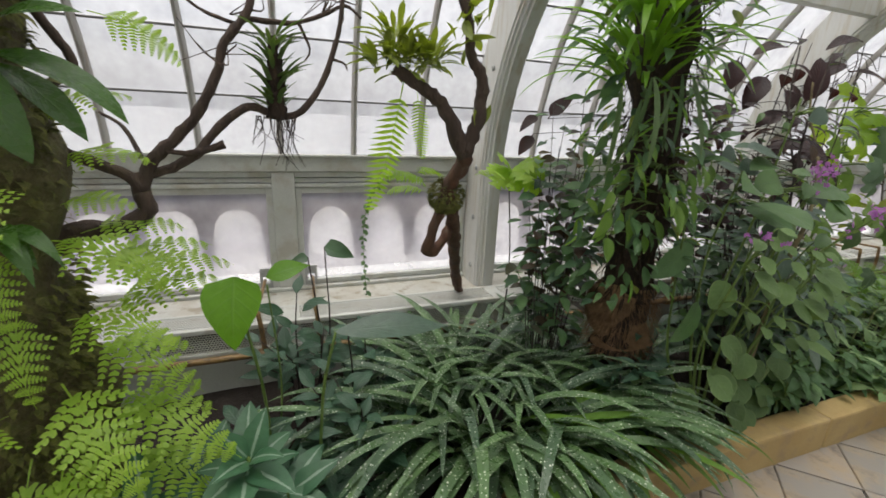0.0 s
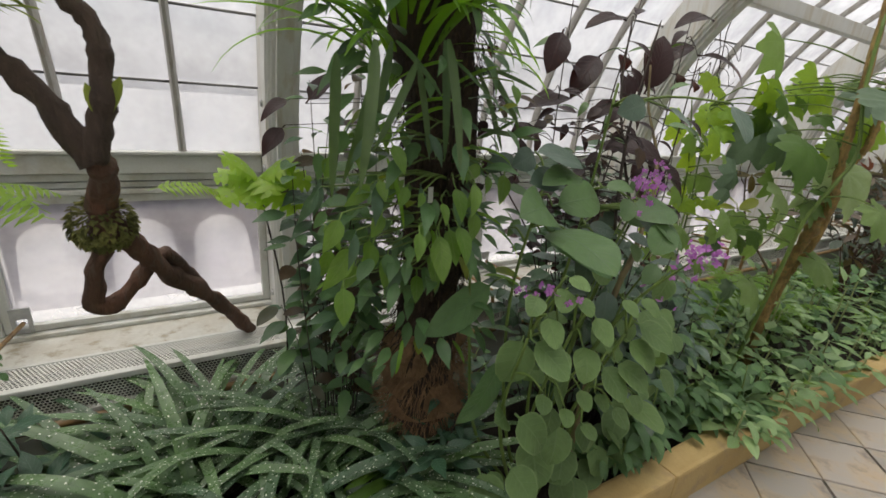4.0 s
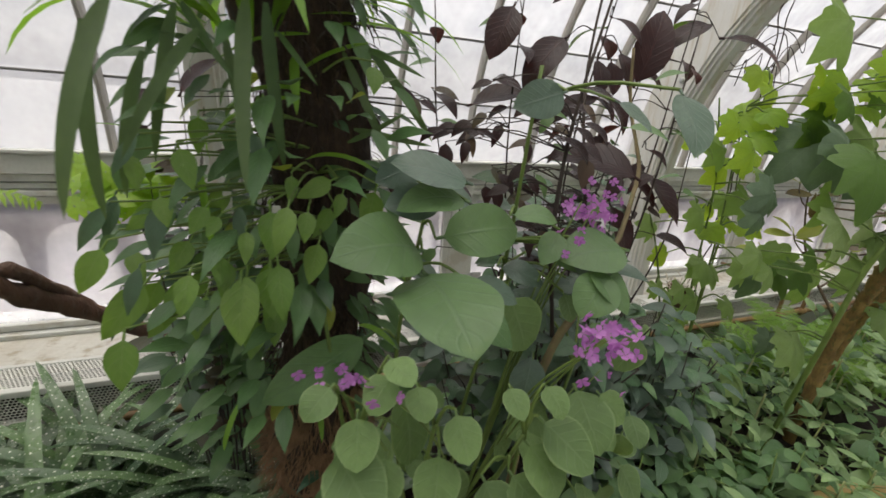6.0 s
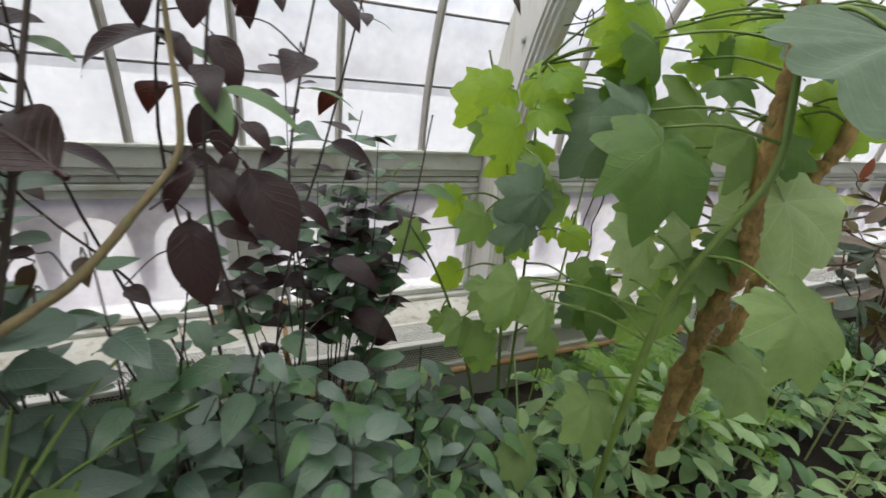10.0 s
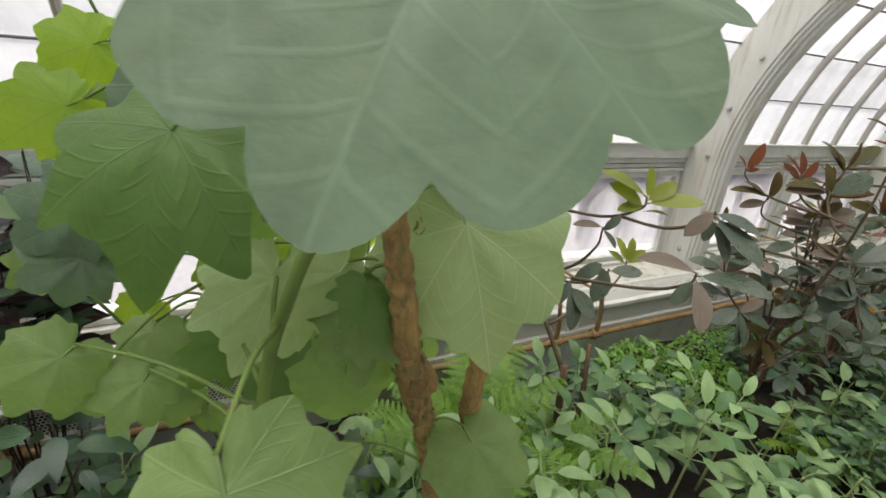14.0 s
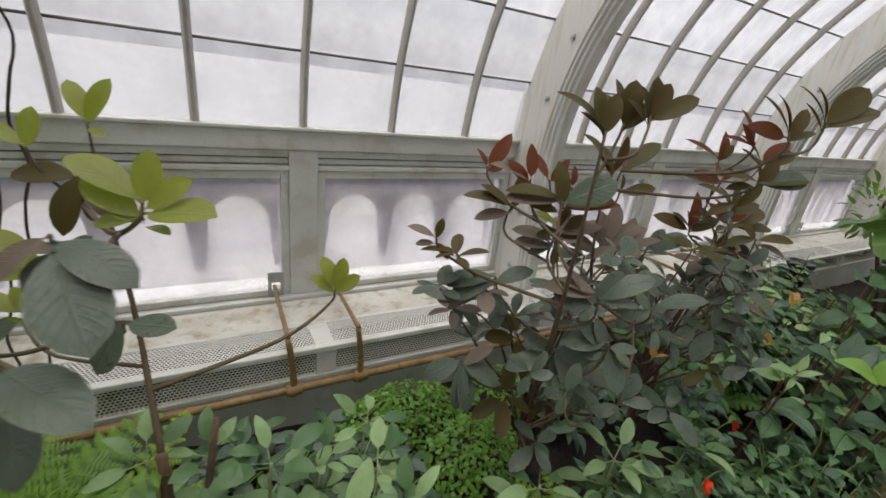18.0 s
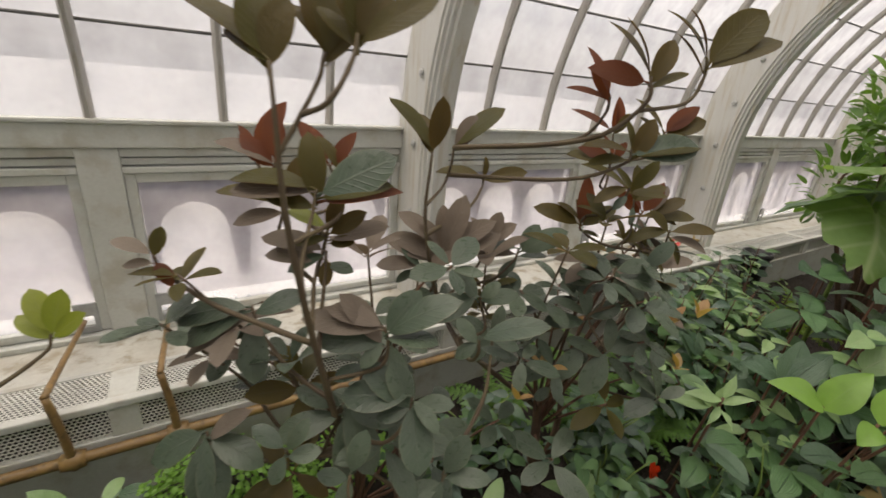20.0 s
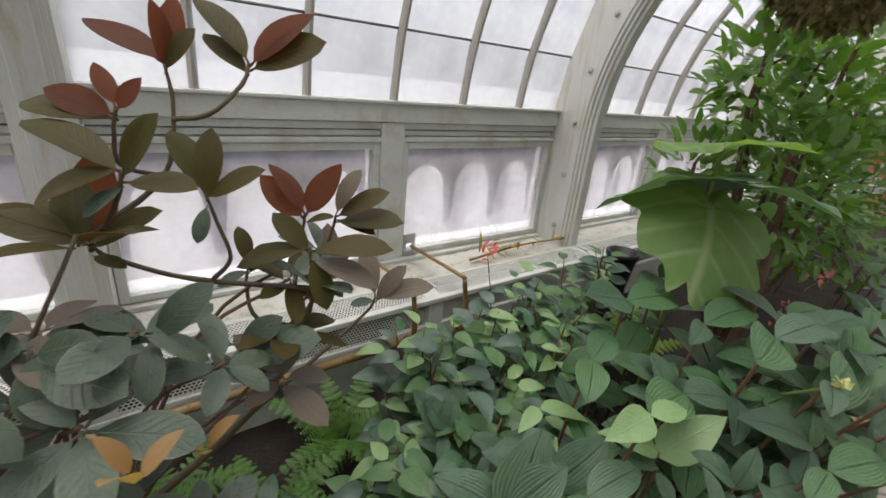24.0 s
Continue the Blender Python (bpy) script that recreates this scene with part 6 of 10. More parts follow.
for i in range(160):
    w = rng.uniform(0, 6.283)
    part("leaf", rng.choice(ep_l), strapep, "", aim((0.18 + 0.08 * math.cos(w), -1.14 + 0.08 * math.sin(w), rng.uniform(1.6, 2.0)), (math.cos(w) - 0.2, math.sin(w) - 0.2, rng.uniform(0.3, 1.7)), (-math.cos(w), -math.sin(w), 1), rng.uniform(0.6, 1.1)))
ep_g = [leaf(0.3, 0.024, L_AIR, "strap", 0.3, d, 10, cross=2, seed=140 + i) for i, d in enumerate((0.25, 0.5))]
for x, y, z, wx, wz, s in ((0.22, -1.3, 1.66, 0.02, -1, 1.0), (0.08, -1.3, 1.64, -0.25, -0.9, 0.9), (-0.05, -1.3, 1.6, -0.1, -1, 1.1), (0.36, -1.25, 1.6, 0.35, -0.8, 0.8), (0.15, -1.3, 1.6, 0.15, -1, 0.8), (0.42, -1.2, 1.62, 0.5, -0.6, 0.9), (0.03, -1.32, 1.56, -0.3, -0.9, 0.9)):
    part("leaf", rng.choice(ep_g), strapep, "grey-green hanging strap leaf", aim((x, y, z), (wx, -0.15, wz), (0, -1, 0.2), s))
blade(strapep, ep_l, (0.293, -1.270, 1.621), (0.156, -1.229, 1.568), (0, -0.6, 0.8))
blade(strapep, ep_l, (0.407, -1.270, 1.618), (0.320, -1.250, 1.566), (0, -0.6, 0.8))
blade(strapep, ep_l, (0.266, -1.270, 1.506), (0.159, -1.245, 1.443), (0, -0.6, 0.8))
blade(strapep, ep_l, (0.281, -1.270, 1.385), (0.420, -1.342, 1.356), (0, -0.6, 0.8))
blade(strapep, ep_l, (0.087, -1.270, 1.368), (0.100, -1.312, 1.266), (0, -0.6, 0.8))
blade(strapep, ep_l, (0.295, -1.270, 1.515), (0.132, -1.219, 1.457), (0, -0.6, 0.8))
blade(strapep, ep_g, (0.010, -1.380, 1.629), (-0.057, -1.480, 1.320), (0, -1, 0.15))
blade(strapep, ep_g, (0.119, -1.360, 1.599), (-0.002, -1.399, 1.393), (0, -1, 0.15))
blade(strapep, ep_g, (0.191, -1.370, 1.652), (0.178, -1.487, 1.362), (0, -1, 0.15))
blade(strapep, ep_g, (0.236, -1.330, 1.613), (0.273, -1.384, 1.559), (0, -1, 0.15))
blade(strapep, ep_g, (0.402, -1.250, 1.610), (0.509, -1.334, 1.560), (0, -1, 0.15))
blade(strapep, ep_g, (0.383, -1.250, 1.450), (0.530, -1.341, 1.429), (0, -1, 0.15))
blade(strapep, ep_g, (0.370, -1.250, 1.422), (0.484, -1.294, 1.492), (0, -1, 0.15))
blade(strapep, ep_g, (0.090, -1.300, 1.643), (0.172, -1.399, 1.520), (0, -1, 0.15))
skirt = thing("trunk_climber", (0.3, -1.12, 0.9), "mixed olive and dark green leaves clinging round the trunk", "climber")
mix_l = leaves3(0.085, 0.03, L_DARKG, "lance", 149, droop=0.5, fold=0.15) + leaves3(0.085, 0.036, L_OLIVE, "oval", 150, droop=0.5, fold=0.15) + leaves3(0.08, 0.036, L_MIDG, "oval", 151, droop=0.5, fold=0.15) + leaves3(0.085, 0.034, L_DARKG, "lance", 154, droop=0.5) + leaves3(0.12, 0.016, L_BROM, "strap", 158, droop=0.6, cross=2)
rest = []
for i in range(430):
    w, z = rng.uniform(0, 6.283), rng.uniform(0.72, 2.0)
    r = 0.115 + 0.15 * rng.random() * (1.35 if math.cos(w) < 0 else 1)
    c = Vector((0.30 + r * math.cos(w) - 0.03, -1.12 + r * math.sin(w), z))
    m = aim(c, (math.cos(w) * 0.8, math.sin(w) * 0.8 - 0.1, rng.uniform(-0.9, 0.5)), jitter(rng, (0, -0.4, 1), 0.4), rng.uniform(0.7, 1.25))
    if i < 110:
        part("leaf", rng.choice(mix_l), skirt, "", m)
    else:
        rest.append((rng.choice(mix_l[:3]), m @ Matrix.Scale(1.15, 4)))
tagged(part("foliage", joined("foliage", rest, L_MIDG), skirt), kind="stuff")
for x, z in ((0.13, 1.3), (0.22, 1.27)):
    tag_ob = thing("plant_label", (x, -1.27, z), "small white plastic plant label tied to the trunk", "label", "plant labels")
    part("plate", box((x - 0.008, -1.272, z - 0.025), (x + 0.008, -1.270, z + 0.02), LABEL, 0.001), tag_ob)

bush("low_dark_plant", "low dark green leafy plant at the foot of the palm", "ground plant", (0.3, -1.3, 0.09), (0.24, 0.14), 0.5, 16, 8, striped_l, DARKSTEM, 9, rise=0.15, start=0.4, solo=40, s=0.8)
dark_l = leaves3(0.085, 0.036, L_DARKG, "lance", 160, droop=0.5) + leaves3(0.085, 0.038, L_MIDG, "oval", 162, droop=0.5) + leaves3(0.075, 0.036, L_BURG2, "oval", 164, droop=0.5)
bush("dark_small_leaf_shrub", "twiggy shrub with small dark green and bronze leaves", "shrub", (0.05, -0.88, 0.1), (0.22, 0.2), 1.65, 24, 16, dark_l, DARKSTEM, 21, rise=0.0, hang=0.45, start=0.22, solo=140, s=1.3, r=0.003, low=0.5)

velvet = thing("velvet_leaf_shrub", (0.62, -1.42, 0.1), "shrub with large soft grey-green oval leaves and purple flowers", "shrub")
vel_l = [leaf(0.20, 0.125, L_GREYG, "broad", 0.10, d, 12, 0.02, stalk=0.02, cross=6, seed=170 + i) for i, d in enumerate((0.3, 0.5, 0.7))]
vel_n = [leaf(0.21, 0.088, L_MIDG, "broad", 0.12, d, 12, 0.02, stalk=0.02, cross=6, seed=182 + i) for i, d in enumerate((0.3, 0.5))]
vel_b = [leaf(0.19, 0.13, L_BLUEG, "broad", 0.10, d, 12, 0.02, stalk=0.02, cross=6, seed=178 + i) for i, d in enumerate((0.3, 0.5))]
vel_h = [leaf(0.20, 0.175, L_GREYG, "broad", 0.10, 0.4, 14, 0.02, stalk=0.02, cross=8, seed=169)]
rnd_l = [leaf(0.115, 0.10, L_ROUND, "round", 0.08, d, 9, 0.02, stalk=0.015, cross=6, seed=174 + i) for i, d in enumerate((0.25, 0.45, 0.65))]
vel_stems = [[(0.62, -1.4, 0.08), (0.5, -1.38, 0.5), (0.46, -1.38, 0.95), (0.5, -1.42, 1.33)], [(0.64, -1.38, 0.08), (0.66, -1.32, 0.6), (0.72, -1.36, 1.1), (0.72, -1.42, 1.6)], [(0.62, -1.4, 0.08), (0.4, -1.36, 0.45), (0.34, -1.36, 0.8), (0.3, -1.38, 1.1)], [(0.68, -1.4, 0.08), (0.85, -1.42, 0.5), (0.92, -1.44, 0.9)], [(0.66, -1.42, 0.08), (0.72, -1.5, 0.5), (0.74, -1.52, 0.9)], [(0.6, -1.42, 0.08), (0.48, -1.52, 0.6), (0.46, -1.64, 0.98)], [(0.62, -1.42, 0.08), (0.6, -1.56, 0.6), (0.62, -1.68, 0.96)], [(0.58, -1.42, 0.08), (0.38, -1.5, 0.6), (0.33, -1.62, 0.98)]]
vel_lines = []
for pts in vel_stems:
    stem(velvet, pts, 0.007, 0.004, GREENSTEM, "stem", 7)
    vel_lines.append(smooth_line(pts, 8))
STEMS[velvet.name] = (vel_lines, GREENSTEM, 0.004)
blade(velvet, vel_h, (0.478, -1.480, 1.205), (0.488, -1.712, 1.150), (0.0, -0.3, 1))
blade(velvet, vel_l, (0.510, -1.450, 1.262), (0.700, -1.440, 1.272), (0.0, -0.85, 0.6))
blade(velvet, vel_l, (0.475, -1.475, 1.245), (0.290, -1.575, 1.275), (0.0, -0.75, 0.7))
blade(velvet, vel_b, (0.765, -1.716, 1.556), (0.742, -1.785, 1.468), (-0.1, -1, 0.3))
blade(velvet, vel_b, (0.705, -1.536, 1.550), (0.600, -1.535, 1.515), (0, -1, 0.4))
blade(velvet, vel_b, (0.500, -1.360, 1.400), (0.400, -1.390, 1.360), (0, -1, 0.4))
blade(velvet, vel_b, (0.520, -1.450, 1.345), (0.400, -1.470, 1.330), (0, -0.8, 0.6))
blade(velvet, rnd_l, (0.655, -1.505, 1.160), (0.705, -1.525, 1.025), (0, -1, 0.2))
blade(velvet, vel_n, (0.408, -1.360, 1.015), (0.170, -1.375, 0.885), (0.3, -0.9, 0.5))
blade(velvet, vel_n, (0.421, -1.420, 0.786), (0.240, -1.469, 0.632), (0.3, -0.9, 0.4))
blade(velvet, vel_n, (0.480, -1.450, 1.188), (0.625, -1.597, 1.084), (0, -0.8, 0.6))
blade(velvet, vel_b, (0.482, -1.300, 1.160), (0.564, -1.350, 1.122))
blade(velvet, vel_b, (0.476, -1.300, 1.388), (0.393, -1.285, 1.328))
blade(velvet, vel_b, (0.542, -1.250, 1.336), (0.652, -1.317, 1.285))
blade(velvet, vel_b, (0.566, -1.500, 1.187), (0.655, -1.546, 1.150))
blade(velvet, vel_b, (0.656, -1.450, 1.194), (0.748, -1.497, 1.160))
blade(velvet, vel_b, (0.743, -1.500, 1.001), (0.703, -1.531, 0.881))
blade(velvet, vel_l, (0.642, -1.500, 1.319), (0.721, -1.532, 1.311))
blade(velvet, vel_b, (0.809, -1.370, 1.117), (0.801, -1.408, 1.015))
blade(velvet, vel_l, (0.874, -1.500, 1.210), (0.752, -1.481, 1.230), (0, -0.8, 0.6))
blade(velvet, vel_b, (0.843, -1.500, 1.544), (0.884, -1.535, 1.506))
blade(velvet, rnd_l, (0.781, -1.520, 1.155), (0.792, -1.550, 1.094))
blade(velvet, vel_b, (0.956, -1.300, 1.193), (0.907, -1.303, 1.129))
blade(velvet, vel_b, (0.954, -1.300, 0.980), (0.963, -1.347, 0.875))
blade(velvet, vel_b, (0.899, -1.300, 0.998), (0.975, -1.378, 0.877))
blade(velvet, vel_b, (1.058, -1.350, 0.759), (0.993, -1.334, 0.723))
blade(velvet, vel_b, (1.063, -1.250, 1.062), (1.106, -1.302, 0.982))
blade(velvet, vel_b, (1.137, -1.250, 0.896), (1.087, -1.251, 0.836))
blade(velvet, rnd_l, (0.318, -1.680, 1.073), (0.308, -1.734, 1.013))
blade(velvet, rnd_l, (0.477, -1.680, 1.043), (0.481, -1.740, 0.982))
blade(velvet, rnd_l, (0.372, -1.680, 1.130), (0.328, -1.712, 1.089))
blade(velvet, rnd_l, (0.455, -1.680, 0.967), (0.425, -1.732, 0.888))
blade(velvet, rnd_l, (0.365, -1.680, 0.987), (0.339, -1.730, 0.919))
blade(velvet, rnd_l, (0.624, -1.680, 0.943), (0.654, -1.756, 0.871))
blade(velvet, rnd_l, (0.645, -1.680, 0.990), (0.709, -1.768, 0.926))
blade(velvet, rnd_l, (0.597, -1.680, 0.881), (0.646, -1.761, 0.818))
blade(velvet, rnd_l, (0.541, -1.680, 0.888), (0.565, -1.756, 0.808))
blade(velvet, rnd_l, (0.476, -1.680, 0.830), (0.467, -1.728, 0.789))
blade(velvet, rnd_l, (0.543, -1.680, 0.794), (0.540, -1.726, 0.763))
blade(velvet, rnd_l, (0.432, -1.680, 0.785), (0.409, -1.717, 0.756))
blade(velvet, rnd_l, (0.630, -1.680, 0.725), (0.637, -1.736, 0.679))
blade(velvet, rnd_l, (0.407, -1.680, 1.107), (0.408, -1.730, 1.070))
blade(velvet, rnd_l, (0.572, -1.680, 1.073), (0.575, -1.731, 1.037))
blade(velvet, rnd_l, (0.282, -1.680, 1.019), (0.331, -1.764, 0.947))
blade(velvet, rnd_l, (0.644, -1.680, 1.061), (0.653, -1.734, 1.023))
blade(velvet, rnd_l, (0.362, -1.680, 1.161), (0.384, -1.734, 1.141))
blade(velvet, rnd_l, (0.284, -1.680, 1.127), (0.240, -1.709, 1.095))
blade(velvet, rnd_l, (0.512, -1.680, 0.706), (0.514, -1.725, 0.686))
blade(velvet, rnd_l, (0.704, -1.680, 0.745), (0.690, -1.725, 0.706))
blade(velvet, rnd_l, (0.348, -1.680, 0.854), (0.320, -1.715, 0.824))
blade(velvet, vel_b, (0.883, -1.600, 0.618), (0.915, -1.660, 0.491))
blade(velvet, vel_h, (0.888, -1.570, 1.258), (0.743, -1.540, 1.235))
blade(velvet, vel_h, (0.821, -1.600, 1.227), (0.745, -1.624, 1.149))
blade(velvet, vel_l, (0.787, -1.560, 1.238), (0.840, -1.647, 1.154))
blade(velvet, vel_b, (0.841, -1.450, 1.153), (0.893, -1.516, 1.120))
blade(velvet, vel_l, (0.897, -1.550, 1.080), (0.828, -1.564, 1.035))
blade(velvet, vel_b, (0.820, -1.500, 1.235), (0.814, -1.538, 1.204))
blade(velvet, vel_l, (0.765, -1.500, 1.284), (0.729, -1.524, 1.253))
blade(velvet, vel_b, (0.557, -1.500, 1.378), (0.405, -1.477, 1.410))
blade(velvet, vel_l, (0.553, -1.500, 1.346), (0.414, -1.500, 1.332))
blade(velvet, vel_b, (0.685, -1.450, 1.120), (0.646, -1.480, 1.003))
for i in range(54):
    x, z = rng.uniform(0.34, 1.1), rng.uniform(0.2, 1.02)
    y = -1.5 - (0.14 if z > 0.5 else 0.0) * rng.random() + 0.12 * abs(x - 0.7)
    part("leaf", rng.choice(rnd_l), velvet, "", aim((x, y, z), jitter(rng, (0.05, -0.6, -0.4), 0.6), jitter(rng, (0, -0.6, 0.85), 0.4), rng.choice((rng.uniform(0.5, 0.8), rng.uniform(0.85, 1.3)))))
for at, n in (((0.608, -1.83, 1.24), 18), ((0.65, -1.8, 1.22), 10), ((0.324, -1.69, 1.14), 9), ((0.27, -1.66, 1.12), 5), ((0.72, -1.7, 1.14), 5), ((0.79, -1.52, 1.35), 11), ((0.83, -1.51, 1.33), 13), ((0.87, -1.5, 1.35), 10), ((0.76, -1.53, 1.27), 6), ((0.855, -1.5, 1.30), 7), ((0.85, -1.6, 1.0), 4)):
    fs_ = stem(velvet, [(0.65, -1.42, 0.5), ((at[0] + 0.65) / 2, (at[1] - 1.45) / 2, at[2] - 0.25), at], 0.003, 0.0018, GREENSTEM, "flower_stem", 5)
    flower_head(fs_, at, PETAL_P, rng, n)

burg = thing("burgundy_shrub", (1.2, -0.95, 0.1), "tall thin shrub with hanging dark burgundy leaves", "shrub")
burg_l = leaves3(0.135, 0.068, L_BURG, "ovate", 180, droop=0.55, fold=0.2, wave=0.02, stalk=0.015)
burg_g = leaves3(0.13, 0.062, L_GREYG, "ovate", 186, droop=0.5, fold=0.15, stalk=0.015)
for pts, n in ((([(1.2, -0.95, 0.1), (1.15, -1.0, 0.9), (1.1, -1.05, 1.4), (1.2, -1.05, 1.95)], 16), ([(1.2, -0.95, 0.1), (1.35, -1.05, 0.9), (1.33, -1.15, 1.35), (1.45, -1.1, 1.9)], 16), ([(1.22, -0.95, 0.1), (1.3, -0.9, 0.9), (1.45, -0.85, 1.4), (1.6, -0.85, 1.95)], 14), ([(1.2, -0.95, 0.1), (1.0, -0.95, 0.9), (0.9, -1.0, 1.4), (0.9, -1.0, 1.9)], 13), ([(1.2, -0.95, 0.1), (1.0, -0.85, 0.9), (0.75, -0.85, 1.3), (0.7, -0.8, 1.85)], 12), ([(1.25, -0.95, 0.1), (1.5, -1.0, 0.7), (1.6, -1.05, 1.1), (1.68, -1.0, 1.45)], 8),)
    + (([(1.2, -0.95, 0.1), (1.25, -1.15, 0.8), (1.2, -1.3, 1.3), (1.25, -1.3, 1.75)], 12),)):
    stem(burg, pts, 0.0045, 0.002, DARKSTEM, "stem", 6, 0.5)
    spray(burg, smooth_line(pts, 8), burg_l, rng, n // 3, 0.6, 0.85, 0.0, 0.75)
    spray(burg, smooth_line(pts, 8), burg_g, rng, 2, 0.75, 0.9, 0.0, 0.5)
burg_big = leaves3(0.15, 0.074, L_BURG, "oval", 196, droop=0.6, fold=0.22, wave=0.03, stalk=0.012)
OLIVEBARK = two_tone("olive_tan_bark", (0.20, 0.17, 0.075), (0.12, 0.085, 0.045), 9, 0.8, 60, 0.6, cc=(0.13, 0.14, 0.05), stretch=(2, 2, 0.7), dist=0.006)
stem(burg, [(0.70, -1.5, 0.12), (0.75, -1.5, 0.8), (0.797, -1.5, 1.004), (0.859, -1.48, 1.074), (0.925, -1.45, 1.161), (0.982, -1.42, 1.192), (1.047, -1.38, 1.235), (1.109, -1.33, 1.308), (1.164, -1.28, 1.383), (1.167, -1.24, 1.464), (1.16, -1.2, 1.565), (1.155, -1.18, 1.7)], 0.0105, 0.004, OLIVEBARK, "branch", 10, 0.3)
for pts in ([(0.83, -1.45, 1.0), (0.80, -1.43, 1.25), (0.83, -1.4, 1.5), (0.9, -1.38, 1.78)], [(0.95, -1.4, 1.16), (0.97, -1.3, 1.35), (1.0, -1.2, 1.6), (1.05, -1.15, 1.85)]):
    stem(burg, pts, 0.006, 0.003, DARKSTEM, "branch", 7, 0.4)
burg_lines = [smooth_line(p_, 8) for p_ in ([(0.83, -1.45, 1.0), (0.80, -1.43, 1.25), (0.83, -1.4, 1.5), (0.9, -1.38, 1.78)], [(0.95, -1.4, 1.16), (0.97, -1.3, 1.35), (1.0, -1.2, 1.6), (1.05, -1.15, 1.85)], [(0.95, -1.4, 1.16), (1.09, -1.29, 1.27), (1.175, -1.25, 1.38), (1.25, -1.2, 1.5)], [(1.15, -1.0, 0.9), (1.1, -1.05, 1.4), (1.2, -1.05, 1.95)], [(1.35, -1.05, 0.9), (1.33, -1.15, 1.35), (1.45, -1.1, 1.9)], [(1.0, -0.95, 0.9), (0.9, -1.0, 1.4), (0.9, -1.0, 1.9)], [(1.0, -0.85, 0.9), (0.75, -0.85, 1.3), (0.7, -0.8, 1.85)])]
burg_o = leaves3(0.13, 0.066, L_BURG2, "ovate", 199, droop=0.5, fold=0.2, wave=0.02, stalk=0.012)
STEMS[burg.name] = (burg_lines, DARKSTEM, 0.0019)
blade(burg, burg_big, (1.141, -1.090, 1.568), (1.000, -1.069, 1.479))
blade(burg, burg_big, (1.146, -1.080, 1.563), (1.175, -1.129, 1.498))
blade(burg, burg_big, (1.207, -1.030, 1.579), (1.246, -1.105, 1.463))
blade(burg, burg_big, (1.211, -1.050, 1.465), (1.160, -1.077, 1.363))
blade(burg, burg_big, (1.213, -1.050, 1.456), (1.213, -1.101, 1.352))
blade(burg, burg_big, (1.119, -1.080, 1.677), (1.108, -1.130, 1.564))
blade(burg, burg_big, (1.195, -1.050, 1.683), (1.183, -1.098, 1.575))
blade(burg, burg_l, (1.323, -0.950, 1.689), (1.340, -0.990, 1.634))
blade(burg, burg_l, (1.446, -0.900, 1.701), (1.503, -0.971, 1.614))
blade(burg, burg_l, (1.373, -0.950, 1.568), (1.364, -0.978, 1.510))
blade(burg, burg_big, (1.180, -1.200, 1.359), (1.127, -1.218, 1.275))
blade(burg, burg_big, (1.194, -1.200, 1.354), (1.253, -1.276, 1.256))
blade(burg, burg_big, (1.252, -1.215, 1.364), (1.321, -1.314, 1.223))
blade(burg, burg_big, (1.156, -1.200, 1.271), (1.177, -1.280, 1.121))
blade(burg, burg_l, (1.401, -1.160, 1.151), (1.497, -1.238, 1.093))
blade(burg, burg_l, (1.488, -0.830, 0.847), (1.634, -0.941, 0.766))
blade(burg, burg_big, (0.907, -1.250, 1.532), (0.971, -1.299, 1.508))
blade(burg, burg_big, (0.902, -1.300, 1.487), (0.943, -1.349, 1.436))
blade(burg, burg_g, (0.923, -1.450, 1.494), (1.005, -1.509, 1.466))
blade(burg, burg_big, (0.880, -1.350, 1.455), (0.929, -1.402, 1.408))
blade(burg, burg_big, (0.884, -1.350, 1.373), (0.942, -1.396, 1.350))
blade(burg, burg_o, (0.864, -1.420, 1.428), (0.843, -1.448, 1.358))
blade(burg, burg_o, (0.854, -1.300, 1.229), (0.861, -1.335, 1.173))
blade(burg, burg_big, (0.836, -1.400, 1.565), (0.894, -1.453, 1.526))
blade(burg, burg_big, (0.851, -1.400, 1.498), (0.892, -1.448, 1.451))
blade(burg, burg_big, (0.802, -1.400, 1.463), (0.846, -1.451, 1.411))
blade(burg, burg_g, (1.211, -1.330, 1.497), (1.248, -1.386, 1.425))
blade(burg, burg_l, (1.255, -1.200, 1.433), (1.298, -1.251, 1.380))
blade(burg, burg_big, (1.245, -1.200, 1.381), (1.216, -1.221, 1.319))
blade(burg, burg_l, (0.897, -1.250, 1.279), (0.949, -1.294, 1.255))
blade(burg, burg_o, (0.990, -1.200, 1.203), (1.001, -1.229, 1.168))
blade(burg, burg_l, (1.041, -1.200, 1.139), (1.088, -1.241, 1.115))
blade(burg, burg_l, (0.938, -1.200, 1.208), (0.892, -1.191, 1.199))
blade(burg, burg_o, (0.857, -1.200, 1.257), (0.882, -1.230, 1.234))
blade(burg, burg_big, (0.786, -1.300, 1.372), (0.799, -1.332, 1.332))
blade(burg, burg_big, (0.779, -1.400, 1.528), (0.739, -1.403, 1.498))
blade(burg, burg_big, (0.711, -1.300, 1.373), (0.736, -1.342, 1.323))
blade(burg, burg_big, (1.062, -1.395, 1.370), (0.908, -1.200, 1.398), (0, -0.7, 0.7))
blade(burg, burg_big, (1.256, -1.100, 1.605), (1.345, -1.067, 1.833))
blade(burg, burg_big, (1.031, -1.050, 1.730), (0.895, -1.060, 1.562))
blade(burg, burg_big, (1.163, -1.050, 1.796), (1.237, -1.123, 1.711))
blade(burg, burg_big, (1.622, -1.050, 1.791), (1.791, -1.180, 1.662))
blade(burg, burg_big, (1.576, -1.050, 1.825), (1.408, -1.025, 1.714))
